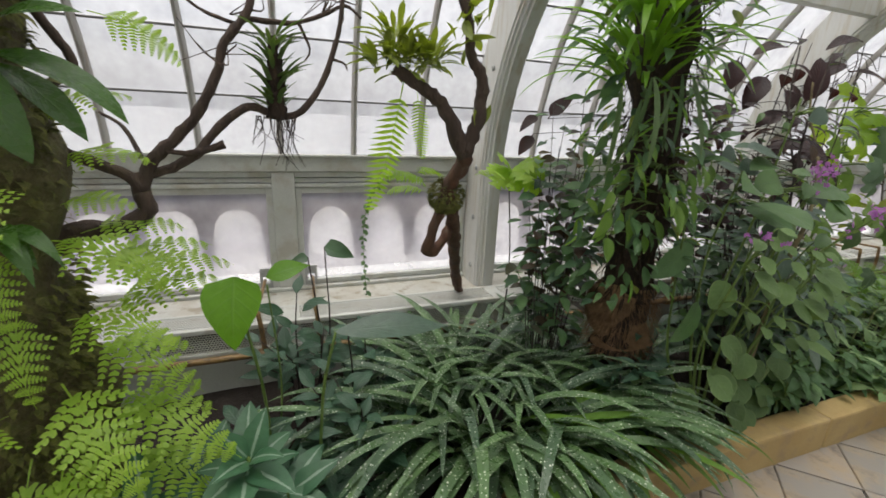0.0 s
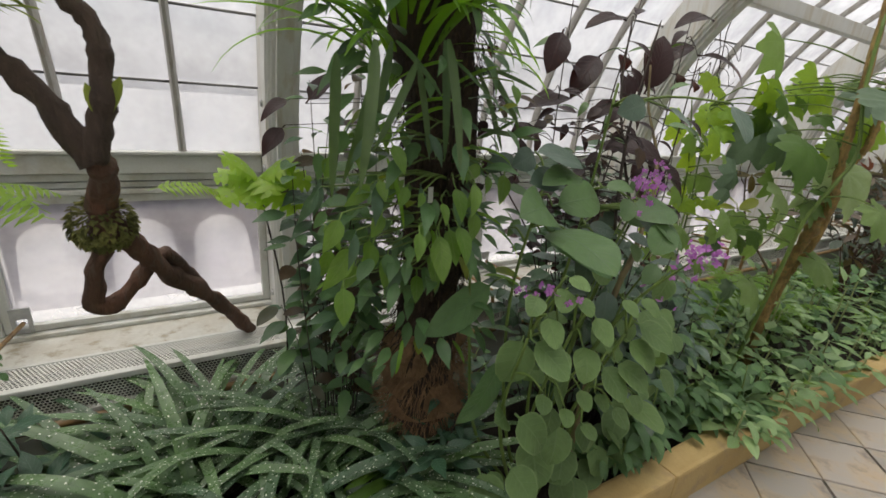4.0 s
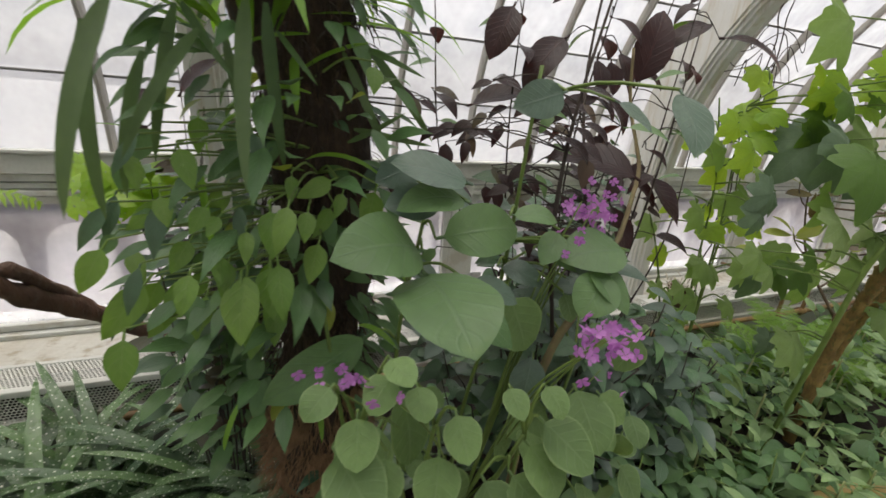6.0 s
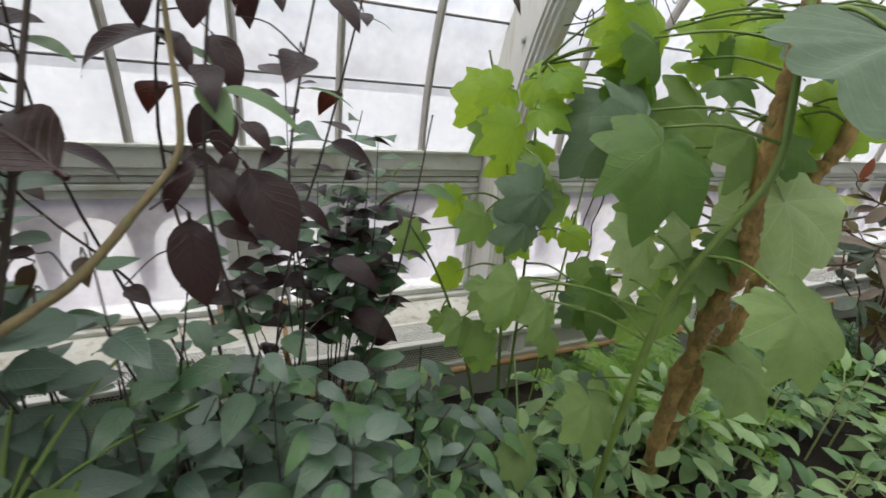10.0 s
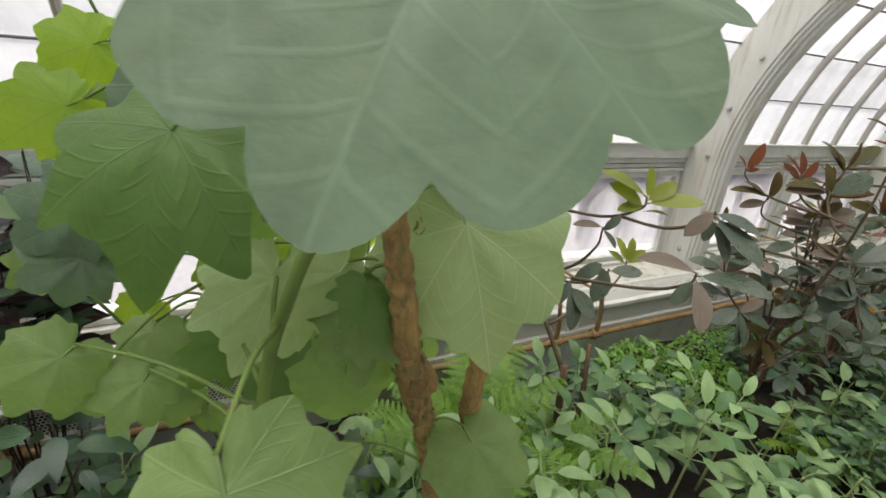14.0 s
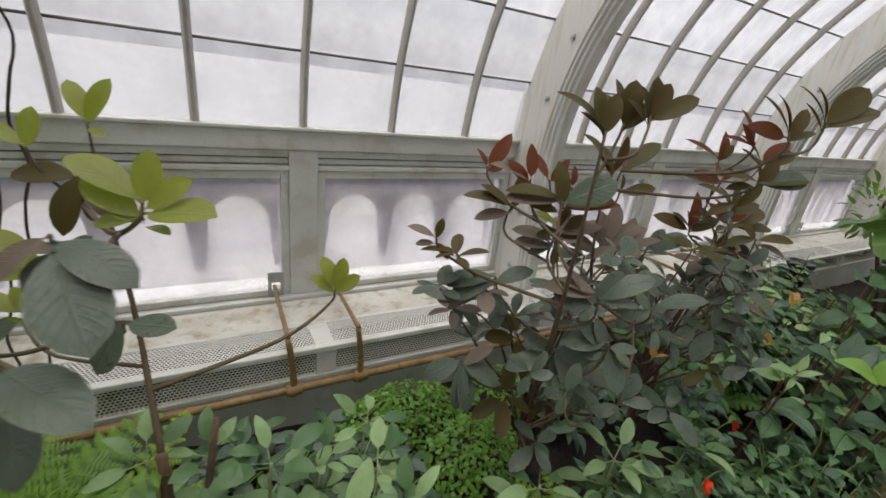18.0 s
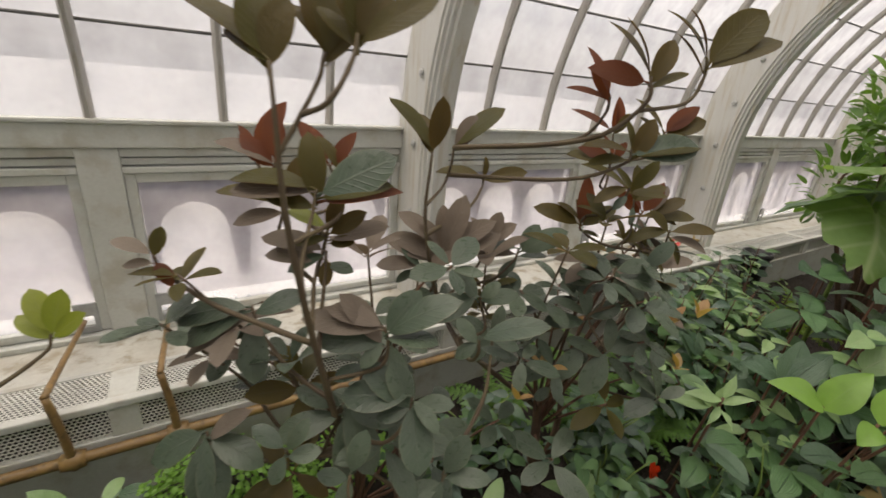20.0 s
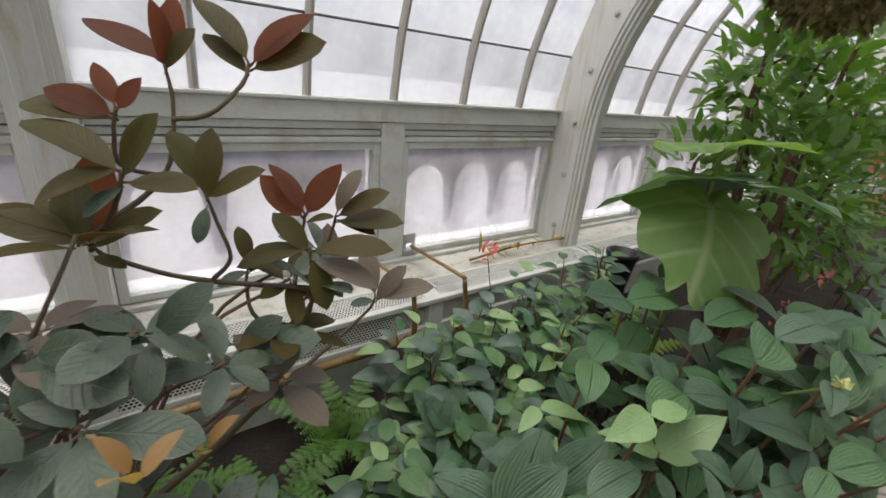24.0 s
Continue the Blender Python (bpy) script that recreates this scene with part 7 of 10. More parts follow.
blade(burg, burg_big, (1.761, -1.000, 1.951), (1.568, -0.944, 1.895))
blade(burg, burg_big, (1.193, -1.000, 1.875), (1.024, -0.952, 1.826))
blade(burg, burg_big, (0.874, -1.000, 1.801), (0.792, -1.031, 1.640))
blade(burg, burg_l, (-0.060, -0.800, 1.497), (-0.155, -0.795, 1.419))
blade(burg, burg_l, (-0.082, -0.800, 1.414), (-0.159, -0.812, 1.312))
blade(burg, burg_l, (-0.014, -0.800, 1.484), (0.103, -0.823, 1.589))
blade(burg, burg_big, (0.774, -0.950, 1.516), (0.950, -1.019, 1.565))
blade(burg, burg_l, (0.737, -0.950, 1.458), (0.819, -1.006, 1.428))
blade(burg, burg_l, (1.263, -1.000, 1.721), (1.275, -1.063, 1.587))
blade(burg, burg_g, (0.761, -1.374, 1.516), (0.811, -1.404, 1.500))
blade(burg, burg_l, (0.686, -1.206, 1.461), (0.729, -1.234, 1.442))
blade(burg, burg_l, (0.724, -1.355, 1.347), (0.667, -1.339, 1.321))
blade(burg, burg_g, (0.610, -1.205, 1.160), (0.557, -1.207, 1.094))
blade(burg, burg_l, (0.782, -1.320, 1.538), (0.730, -1.313, 1.495))
blade(burg, burg_o, (0.764, -1.367, 1.446), (0.706, -1.347, 1.428))
blade(burg, burg_big, (0.762, -1.369, 1.400), (0.719, -1.362, 1.367))
blade(burg, burg_l, (0.750, -1.307, 1.348), (0.785, -1.333, 1.326))
blade(burg, burg_g, (0.822, -1.330, 1.518), (0.797, -1.335, 1.477))
blade(burg, burg_l, (0.771, -1.191, 1.479), (0.746, -1.199, 1.429))
blade(burg, burg_g, (0.798, -1.362, 1.445), (0.843, -1.390, 1.428))
blade(burg, burg_o, (0.757, -1.181, 1.372), (0.777, -1.216, 1.309))
blade(burg, burg_big, (0.744, -1.232, 1.331), (0.745, -1.255, 1.276))
blade(burg, burg_big, (0.733, -1.220, 1.255), (0.656, -1.204, 1.205))
blade(burg, burg_l, (0.767, -1.359, 1.243), (0.771, -1.377, 1.202))
blade(burg, burg_g, (0.834, -1.210, 1.554), (0.796, -1.212, 1.505))
blade(burg, burg_o, (0.855, -1.286, 1.490), (0.887, -1.318, 1.449))
blade(burg, burg_l, (0.832, -1.206, 1.445), (0.832, -1.226, 1.395))
blade(burg, burg_big, (0.797, -1.223, 1.370), (0.801, -1.248, 1.312))
blade(burg, burg_o, (0.805, -1.213, 1.295), (0.845, -1.249, 1.252))
blade(burg, burg_big, (0.786, -1.264, 1.232), (0.846, -1.299, 1.216))
blade(burg, burg_o, (0.903, -1.325, 1.541), (0.924, -1.356, 1.490))
blade(burg, burg_l, (0.863, -1.185, 1.470), (0.917, -1.218, 1.451))
blade(burg, burg_l, (0.898, -1.323, 1.439), (0.837, -1.312, 1.396))
blade(burg, burg_g, (0.847, -1.247, 1.366), (0.867, -1.283, 1.299))
blade(burg, burg_big, (0.867, -1.341, 1.328), (0.887, -1.372, 1.274))
blade(burg, burg_big, (0.869, -1.369, 1.237), (0.946, -1.411, 1.221))
blade(burg, burg_o, (0.900, -1.187, 1.304), (0.815, -1.166, 1.256))
blade(burg, burg_g, (0.980, -1.352, 1.324), (0.938, -1.358, 1.260))
blade(burg, burg_o, (0.964, -1.284, 1.226), (0.947, -1.299, 1.170))
blade(burg, burg_o, (0.963, -1.281, 1.177), (0.893, -1.268, 1.129))
blade(burg, burg_big, (0.467, -1.178, 1.276), (0.402, -1.173, 1.227))
blade(burg, burg_l, (0.705, -1.127, 1.431), (0.689, -1.141, 1.378))
blade(burg, burg_l, (0.577, -1.079, 1.523), (0.620, -1.108, 1.489))
blade(burg, burg_big, (0.656, -1.094, 1.421), (0.646, -1.123, 1.337))
blade(burg, burg_big, (0.401, -1.094, 1.308), (0.373, -1.113, 1.232))
blade(burg, burg_l, (0.503, -1.107, 1.355), (0.500, -1.133, 1.284))
blade(burg, burg_l, (0.474, -1.176, 1.543), (0.532, -1.205, 1.521))
blade(burg, burg_o, (0.727, -1.063, 1.446), (0.741, -1.094, 1.378))
blade(burg, burg_o, (0.552, -1.088, 1.530), (0.569, -1.118, 1.468))
blade(burg, burg_l, (0.763, -1.143, 1.315), (0.761, -1.166, 1.254))
blade(burg, burg_l, (0.493, -1.145, 1.371), (0.550, -1.185, 1.321))
blade(burg, burg_o, (0.750, -1.140, 1.504), (0.710, -1.142, 1.460))
blade(burg, burg_l, (0.707, -1.051, 1.278), (0.644, -1.050, 1.220))
blade(burg, burg_big, (0.730, -1.198, 1.581), (0.784, -1.224, 1.564))
blade(burg, burg_l, (0.691, -1.178, 1.485), (0.637, -1.177, 1.437))
blade(burg, burg_big, (0.614, -1.195, 1.459), (0.565, -1.188, 1.429))
blade(burg, burg_l, (0.632, -1.087, 1.331), (0.635, -1.111, 1.272))
blade(burg, burg_l, (0.785, -1.095, 1.585), (0.722, -1.083, 1.557))
blade(burg, burg_l, (0.455, -1.166, 1.477), (0.427, -1.175, 1.425))
blade(burg, burg_l, (0.739, -1.172, 1.582), (0.813, -1.208, 1.558))
blade(burg, burg_l, (0.778, -1.070, 1.455), (0.700, -1.060, 1.407))
blade(burg, burg_l, (0.697, -1.085, 1.471), (0.621, -1.077, 1.419))
blade(burg, burg_o, (0.595, -1.127, 1.553), (0.659, -1.161, 1.525))
blade(burg, burg_big, (0.418, -1.087, 1.548), (0.367, -1.082, 1.513))
bl = leaves3(0.07, 0.036, L_BURG, "lance", 190, droop=0.5, fold=0.15) + leaves3(0.075, 0.04, L_DARKG, "lance", 194, droop=0.5)
bush("small_burgundy_shrub", "small upright shrub with narrow dark red leaves", "shrub", (1.4, -0.66, 0.1), (0.36, 0.14), 1.4, 18, 16, bl, DARKSTEM, 31, rise=0.0, hang=0.1, start=0.45, s=1.65, r=0.003, solo=110, low=0.55)

dg = leaves3(0.135, 0.056, L_DARKG, "ovate", 200, droop=0.6, fold=0.15) + leaves3(0.115, 0.046, L_BLUEG, "ovate", 204, droop=0.6) + leaves3(0.10, 0.044, L_MIDG, "ovate", 206, droop=0.6)
mg = leaves3(0.10, 0.05, L_MIDG, "ovate", 208, droop=0.6, fold=0.15)
bush("dark_leafy_shrub", "dense low shrub of dark green pointed leaves", "shrub", (1.12, -1.15, 0.09), (0.44, 0.3), 1.05, 40, 11, dg, DARKSTEM, 41, rise=0.0, hang=0.5, start=0.3, solo=110, s=0.9)
bush("dark_leafy_shrub", "dense low shrub of dark green pointed leaves", "shrub", (1.62, -1.1, 0.09), (0.38, 0.34), 0.68, 34, 11, dg, DARKSTEM, 42, rise=0.0, hang=0.5, start=0.3, solo=170, s=0.86)
bush("low_green_shrub", "low shrub of mid-green leaves spilling towards the kerb", "shrub", (1.15, -1.46, 0.09), (0.4, 0.1), 0.42, 22, 10, mg, GREENSTEM, 43, rise=0.0, hang=0.4, start=0.3, solo=60)
bush("low_green_shrub", "low shrub of mid-green leaves spilling towards the kerb", "shrub", (1.8, -1.48, 0.09), (0.35, 0.1), 0.36, 20, 10, mg, GREENSTEM, 44, rise=0.0, hang=0.4, start=0.3, solo=60)

tw = leaves3(0.105, 0.052, L_BLUEG, "ovate", 210, droop=0.5, fold=0.15) + leaves3(0.10, 0.05, L_DARKG, "ovate", 213, droop=0.5)
bush("twiggy_shrub", "thin-stemmed shrub of dull blue-green leaves", "shrub", (0.98, -1.2, 0.09), (0.38, 0.24), 1.28, 18, 10, tw, DARKSTEM, 45, rise=0.05, hang=0.35, start=0.5, solo=90, low=0.55, r=0.003)
bush("twiggy_shrub", "thin-stemmed shrub of dull blue-green leaves", "shrub", (1.35, -1.3, 0.09), (0.3, 0.2), 0.9, 14, 10, tw, DARKSTEM, 46, rise=0.05, hang=0.35, start=0.45, solo=70, low=0.5, r=0.003)


# ---- lobed-leaf tree and its saplings ----
rng = random.Random(51)
lob = thing("lobed_leaf_tree", (2.5, -1.25, 0.09), "small tree with ochre bark and very large soft lobed leaves", "tree")
stem(lob, [(2.5, -1.25, 0.05), (2.44, -1.29, 0.6), (2.38, -1.35, 0.85), (2.31, -1.42, 1.08), (2.285, -1.465, 1.18), (2.268, -1.455, 1.34), (2.27, -1.44, 1.6), (2.3, -1.4, 2.2)], 0.027, 0.015, BARK, "trunk", 20, 0.42, 16)
stem(lob, [(2.56, -1.2, 0.05), (2.52, -1.3, 0.7), (2.46, -1.39, 0.97), (2.5, -1.4, 1.2), (2.53, -1.41, 1.37), (2.545, -1.44, 1.5), (2.58, -1.42, 1.9), (2.65, -1.38, 2.2)], 0.023, 0.014, BARK, "trunk", 20, 0.42, 16)
stem(lob, [(2.18, -1.3, 0.06), (2.08, -1.42, 0.8), (2.09, -1.45, 1.1), (2.134, -1.5, 1.29), (2.19, -1.52, 1.43), (2.25, -1.45, 1.7), (2.28, -1.42, 2.0)], 0.010, 0.007, GREENSTEM, "branch", 9, 0.15)
knob = []
for i in range(260):
    z_ = rng.choice((rng.uniform(0.9, 1.2), rng.uniform(0.5, 1.6)))
    w = rng.uniform(0, 6.283)
    x_ = np.interp(z_, (0.58, 0.85, 1.1, 1.4, 1.8), (2.46, 2.38, 2.31, 2.28, 2.31))
    y_ = np.interp(z_, (0.58, 0.85, 1.1, 1.4, 1.8), (-1.26, -1.36, -1.42, -1.44, -1.42))
    knob.append((rng.choice(moss_bits), aim((x_ + 0.019 * math.cos(w), y_ + 0.019 * math.sin(w), z_), (math.cos(w) * 0.6, math.sin(w) * 0.6, rng.uniform(-1, 1)), (math.cos(w), math.sin(w), 0.2), rng.uniform(0.3, 0.7))))
tagged(part("lichen", joined("lichen", knob, DRYMOSS), lob, "olive lichen on the bark"), kind="stuff")
for x_, y_, z_, r_ in ((2.335, -1.40, 1.03, 0.034), (2.30, -1.43, 1.2, 0.026), (2.42, -1.31, 0.74, 0.032)):
    part("knot", tube([(x_, y_, z_ - 0.04), (x_, y_, z_ - 0.012), (x_ - 0.003, y_, z_ + 0.012), (x_ - 0.005, y_, z_ + 0.04)], [0.018, r_, r_, 0.018], BARK, 16, 0.4, 5), lob)
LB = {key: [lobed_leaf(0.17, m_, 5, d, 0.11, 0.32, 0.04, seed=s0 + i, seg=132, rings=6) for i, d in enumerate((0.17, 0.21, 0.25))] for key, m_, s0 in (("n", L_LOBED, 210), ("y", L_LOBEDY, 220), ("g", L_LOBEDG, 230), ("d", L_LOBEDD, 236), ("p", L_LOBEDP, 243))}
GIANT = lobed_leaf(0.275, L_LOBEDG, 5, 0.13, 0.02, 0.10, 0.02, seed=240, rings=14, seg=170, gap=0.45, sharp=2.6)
gst = stem(lob, [(2.27, -1.44, 1.68), (2.275, -1.5, 1.70), (2.27, -1.594, 1.645)], 0.005, 0.004, GREENSTEM, "leaf_stalk", 6)
part("leaf", GIANT, gst, "very large grey-green lobed leaf", aim((2.27, -1.594, 1.645), (-0.54, -0.648, -0.492), (-0.194, -0.55, 0.899)))
lob_lines = [smooth_line(p_, 8) for p_ in ([(2.46, -1.26, 0.58), (2.38, -1.36, 0.85), (2.31, -1.42, 1.1), (2.28, -1.44, 1.4), (2.31, -1.42, 1.8)], [(2.5, -1.4, 1.2), (2.53, -1.41, 1.37), (2.545, -1.44, 1.5), (2.58, -1.42, 1.9)], [(2.08, -1.42, 0.8), (2.09, -1.45, 1.1), (2.134, -1.5, 1.29), (2.19, -1.52, 1.43), (2.25, -1.45, 1.7)], [(2.1, -0.9, 0.6), (2.07, -0.92, 1.04), (2.04, -0.92, 1.4), (2.03, -0.92, 1.6)], [(2.02, -0.9, 0.8), (1.97, -0.92, 1.24), (1.9, -0.92, 1.5)]) ]


def lobes(parent, lines, items, mat_):
    for x, y, z, wx, wy, wz, ux, uy, uz, R, key in items:
        p_ = Vector((x, y, z))
        q = from_nearest(lines, p_)
        st = parent
        if (q - p_).length > 0.012:
            st = stem(parent, [q, q.lerp(p_, 0.5) + Vector((0, 0, 0.03)), p_], 0.0042, 0.003, mat_, "leaf_stalk", 6, steps=4)
        part("leaf", LB[key][int(R * 1000) % 3], st, "", aim(p_, (wx, wy, wz), (ux, uy, uz), R / 0.17))


STEMS[lob.name] = (lob_lines, GREENSTEM, 0.004)
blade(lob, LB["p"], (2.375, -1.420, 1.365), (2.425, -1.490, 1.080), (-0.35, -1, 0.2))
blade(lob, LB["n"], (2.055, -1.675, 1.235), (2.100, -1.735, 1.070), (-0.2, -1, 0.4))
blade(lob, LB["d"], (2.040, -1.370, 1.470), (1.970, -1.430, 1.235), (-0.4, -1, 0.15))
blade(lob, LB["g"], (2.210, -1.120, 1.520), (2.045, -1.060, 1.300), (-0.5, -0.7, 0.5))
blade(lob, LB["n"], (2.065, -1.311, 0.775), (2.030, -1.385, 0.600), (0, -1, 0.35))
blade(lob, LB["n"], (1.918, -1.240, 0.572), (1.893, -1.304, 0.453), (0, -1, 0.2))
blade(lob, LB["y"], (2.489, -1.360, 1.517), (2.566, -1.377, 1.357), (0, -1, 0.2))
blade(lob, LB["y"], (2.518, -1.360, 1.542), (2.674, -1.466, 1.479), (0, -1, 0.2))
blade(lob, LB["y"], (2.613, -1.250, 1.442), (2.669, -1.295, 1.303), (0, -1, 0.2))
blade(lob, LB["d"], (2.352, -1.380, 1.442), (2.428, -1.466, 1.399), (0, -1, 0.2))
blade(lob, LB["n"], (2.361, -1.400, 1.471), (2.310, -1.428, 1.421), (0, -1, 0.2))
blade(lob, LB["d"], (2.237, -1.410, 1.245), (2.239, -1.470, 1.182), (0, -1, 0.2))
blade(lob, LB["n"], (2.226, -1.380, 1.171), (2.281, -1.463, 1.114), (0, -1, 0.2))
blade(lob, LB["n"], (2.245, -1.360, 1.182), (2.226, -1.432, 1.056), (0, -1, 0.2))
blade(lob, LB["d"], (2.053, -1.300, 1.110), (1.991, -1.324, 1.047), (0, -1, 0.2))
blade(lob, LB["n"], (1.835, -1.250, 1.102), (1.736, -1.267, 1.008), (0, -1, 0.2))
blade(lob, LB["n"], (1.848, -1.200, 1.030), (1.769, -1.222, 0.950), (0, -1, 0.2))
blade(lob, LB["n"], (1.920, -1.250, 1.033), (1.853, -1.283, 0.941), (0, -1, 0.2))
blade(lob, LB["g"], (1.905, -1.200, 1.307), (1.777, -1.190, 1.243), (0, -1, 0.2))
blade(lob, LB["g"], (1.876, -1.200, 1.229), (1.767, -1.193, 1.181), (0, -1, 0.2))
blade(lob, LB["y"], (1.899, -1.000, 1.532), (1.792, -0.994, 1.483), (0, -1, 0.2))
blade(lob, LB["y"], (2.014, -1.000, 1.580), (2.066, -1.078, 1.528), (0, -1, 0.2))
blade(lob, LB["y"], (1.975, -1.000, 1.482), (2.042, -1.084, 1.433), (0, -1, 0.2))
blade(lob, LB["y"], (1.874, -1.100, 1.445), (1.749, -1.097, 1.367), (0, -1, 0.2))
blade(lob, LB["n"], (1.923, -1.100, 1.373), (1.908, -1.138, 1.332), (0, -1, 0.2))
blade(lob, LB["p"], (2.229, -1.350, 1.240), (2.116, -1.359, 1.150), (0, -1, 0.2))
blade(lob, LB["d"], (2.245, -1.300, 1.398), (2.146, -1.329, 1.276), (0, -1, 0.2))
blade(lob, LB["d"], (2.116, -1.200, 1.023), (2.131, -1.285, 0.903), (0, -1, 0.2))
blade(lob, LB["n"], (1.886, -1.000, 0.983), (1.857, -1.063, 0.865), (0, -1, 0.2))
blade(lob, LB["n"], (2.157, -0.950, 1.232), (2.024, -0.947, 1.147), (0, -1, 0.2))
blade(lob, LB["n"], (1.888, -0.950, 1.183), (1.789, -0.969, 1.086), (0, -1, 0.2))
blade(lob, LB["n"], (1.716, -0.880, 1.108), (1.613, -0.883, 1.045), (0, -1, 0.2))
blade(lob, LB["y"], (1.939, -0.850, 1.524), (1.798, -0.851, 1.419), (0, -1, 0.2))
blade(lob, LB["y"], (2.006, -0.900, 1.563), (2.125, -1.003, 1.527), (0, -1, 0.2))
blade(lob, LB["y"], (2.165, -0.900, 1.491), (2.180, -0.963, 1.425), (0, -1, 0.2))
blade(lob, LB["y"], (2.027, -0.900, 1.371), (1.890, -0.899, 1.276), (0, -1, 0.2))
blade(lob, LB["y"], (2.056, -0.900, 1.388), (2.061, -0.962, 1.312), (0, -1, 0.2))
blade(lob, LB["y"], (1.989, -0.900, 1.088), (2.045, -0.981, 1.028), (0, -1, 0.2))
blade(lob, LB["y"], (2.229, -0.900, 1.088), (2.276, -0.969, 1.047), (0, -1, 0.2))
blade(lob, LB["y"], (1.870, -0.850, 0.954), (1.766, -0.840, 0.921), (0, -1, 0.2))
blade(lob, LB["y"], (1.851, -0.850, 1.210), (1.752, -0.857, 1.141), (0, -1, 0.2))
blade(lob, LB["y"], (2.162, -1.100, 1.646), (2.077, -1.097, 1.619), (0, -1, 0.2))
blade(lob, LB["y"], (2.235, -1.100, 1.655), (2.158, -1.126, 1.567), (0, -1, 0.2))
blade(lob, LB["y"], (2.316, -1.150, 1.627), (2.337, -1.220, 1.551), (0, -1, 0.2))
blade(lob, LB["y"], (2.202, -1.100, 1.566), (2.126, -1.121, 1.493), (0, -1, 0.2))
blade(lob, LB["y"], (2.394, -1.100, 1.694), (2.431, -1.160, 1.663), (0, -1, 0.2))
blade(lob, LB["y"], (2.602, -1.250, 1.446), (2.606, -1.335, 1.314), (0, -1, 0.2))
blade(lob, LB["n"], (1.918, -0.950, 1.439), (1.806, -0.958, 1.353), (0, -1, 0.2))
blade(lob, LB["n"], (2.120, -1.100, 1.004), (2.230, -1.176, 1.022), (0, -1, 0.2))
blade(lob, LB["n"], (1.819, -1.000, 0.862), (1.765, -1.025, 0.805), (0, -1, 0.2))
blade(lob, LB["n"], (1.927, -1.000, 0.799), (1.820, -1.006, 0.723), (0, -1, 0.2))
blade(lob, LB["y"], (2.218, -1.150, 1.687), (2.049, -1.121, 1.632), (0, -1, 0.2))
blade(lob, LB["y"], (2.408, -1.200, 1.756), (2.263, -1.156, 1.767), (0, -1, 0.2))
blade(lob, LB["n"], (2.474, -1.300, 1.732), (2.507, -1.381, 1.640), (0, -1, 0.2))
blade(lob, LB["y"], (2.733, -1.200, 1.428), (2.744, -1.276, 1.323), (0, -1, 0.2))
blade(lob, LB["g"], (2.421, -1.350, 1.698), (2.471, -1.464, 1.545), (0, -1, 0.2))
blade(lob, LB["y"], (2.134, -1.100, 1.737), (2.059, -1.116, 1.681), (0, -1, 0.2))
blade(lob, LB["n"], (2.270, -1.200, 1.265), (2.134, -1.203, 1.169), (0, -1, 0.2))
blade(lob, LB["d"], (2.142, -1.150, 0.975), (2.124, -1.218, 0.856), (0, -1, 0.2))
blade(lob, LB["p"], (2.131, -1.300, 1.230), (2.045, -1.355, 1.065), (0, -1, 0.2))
blade(lob, LB["n"], (2.443, -1.400, 0.881), (2.493, -1.516, 0.721), (0, -1, 0.2))
blade(lob, LB["g"], (2.124, -1.250, 1.501), (1.949, -1.259, 1.344), (0, -1, 0.2))
blade(lob, LB["d"], (2.139, -1.200, 1.659), (2.050, -1.230, 1.551), (0, -1, 0.2))
blade(lob, LB["y"], (2.294, -1.150, 1.721), (2.320, -1.225, 1.637), (0, -1, 0.2))
blade(lob, LB["n"], (2.250, -1.400, 1.483), (2.166, -1.444, 1.345), (0, -1, 0.2))
blade(lob, LB["y"], (2.622, -1.300, 1.477), (2.504, -1.322, 1.355), (0, -1, 0.2))
blade(lob, LB["d"], (2.247, -1.300, 1.579), (2.286, -1.367, 1.529), (0, -1, 0.2))
blade(lob, LB["g"], (2.240, -1.280, 1.423), (2.111, -1.299, 1.296), (0, -1, 0.2))
blade(lob, LB["d"], (2.167, -1.100, 1.545), (2.098, -1.118, 1.489), (0, -1, 0.2))
blade(lob, LB["y"], (2.924, -1.200, 1.788), (2.932, -1.271, 1.692), (0, -1, 0.2))
blade(lob, LB["d"], (2.517, -1.300, 1.753), (2.557, -1.380, 1.671), (0, -1, 0.2))
blade(lob, LB["y"], (2.577, -1.200, 1.753), (2.487, -1.230, 1.643), (0, -1, 0.2))
blade(lob, LB["d"], (2.462, -1.150, 1.703), (2.337, -1.160, 1.603), (0, -1, 0.2))
blade(lob, LB["n"], (2.182, -1.100, 1.923), (1.998, -1.111, 1.742), (0, -1, 0.2))
blade(lob, LB["y"], (2.542, -1.100, 1.774), (2.594, -1.229, 1.555), (0, -1, 0.2))
blade(lob, LB["d"], (2.257, -1.100, 1.603), (2.084, -1.105, 1.454), (0, -1, 0.2))
blade(lob, LB["n"], (2.391, -1.200, 1.509), (2.156, -1.199, 1.299), (0, -1, 0.2))
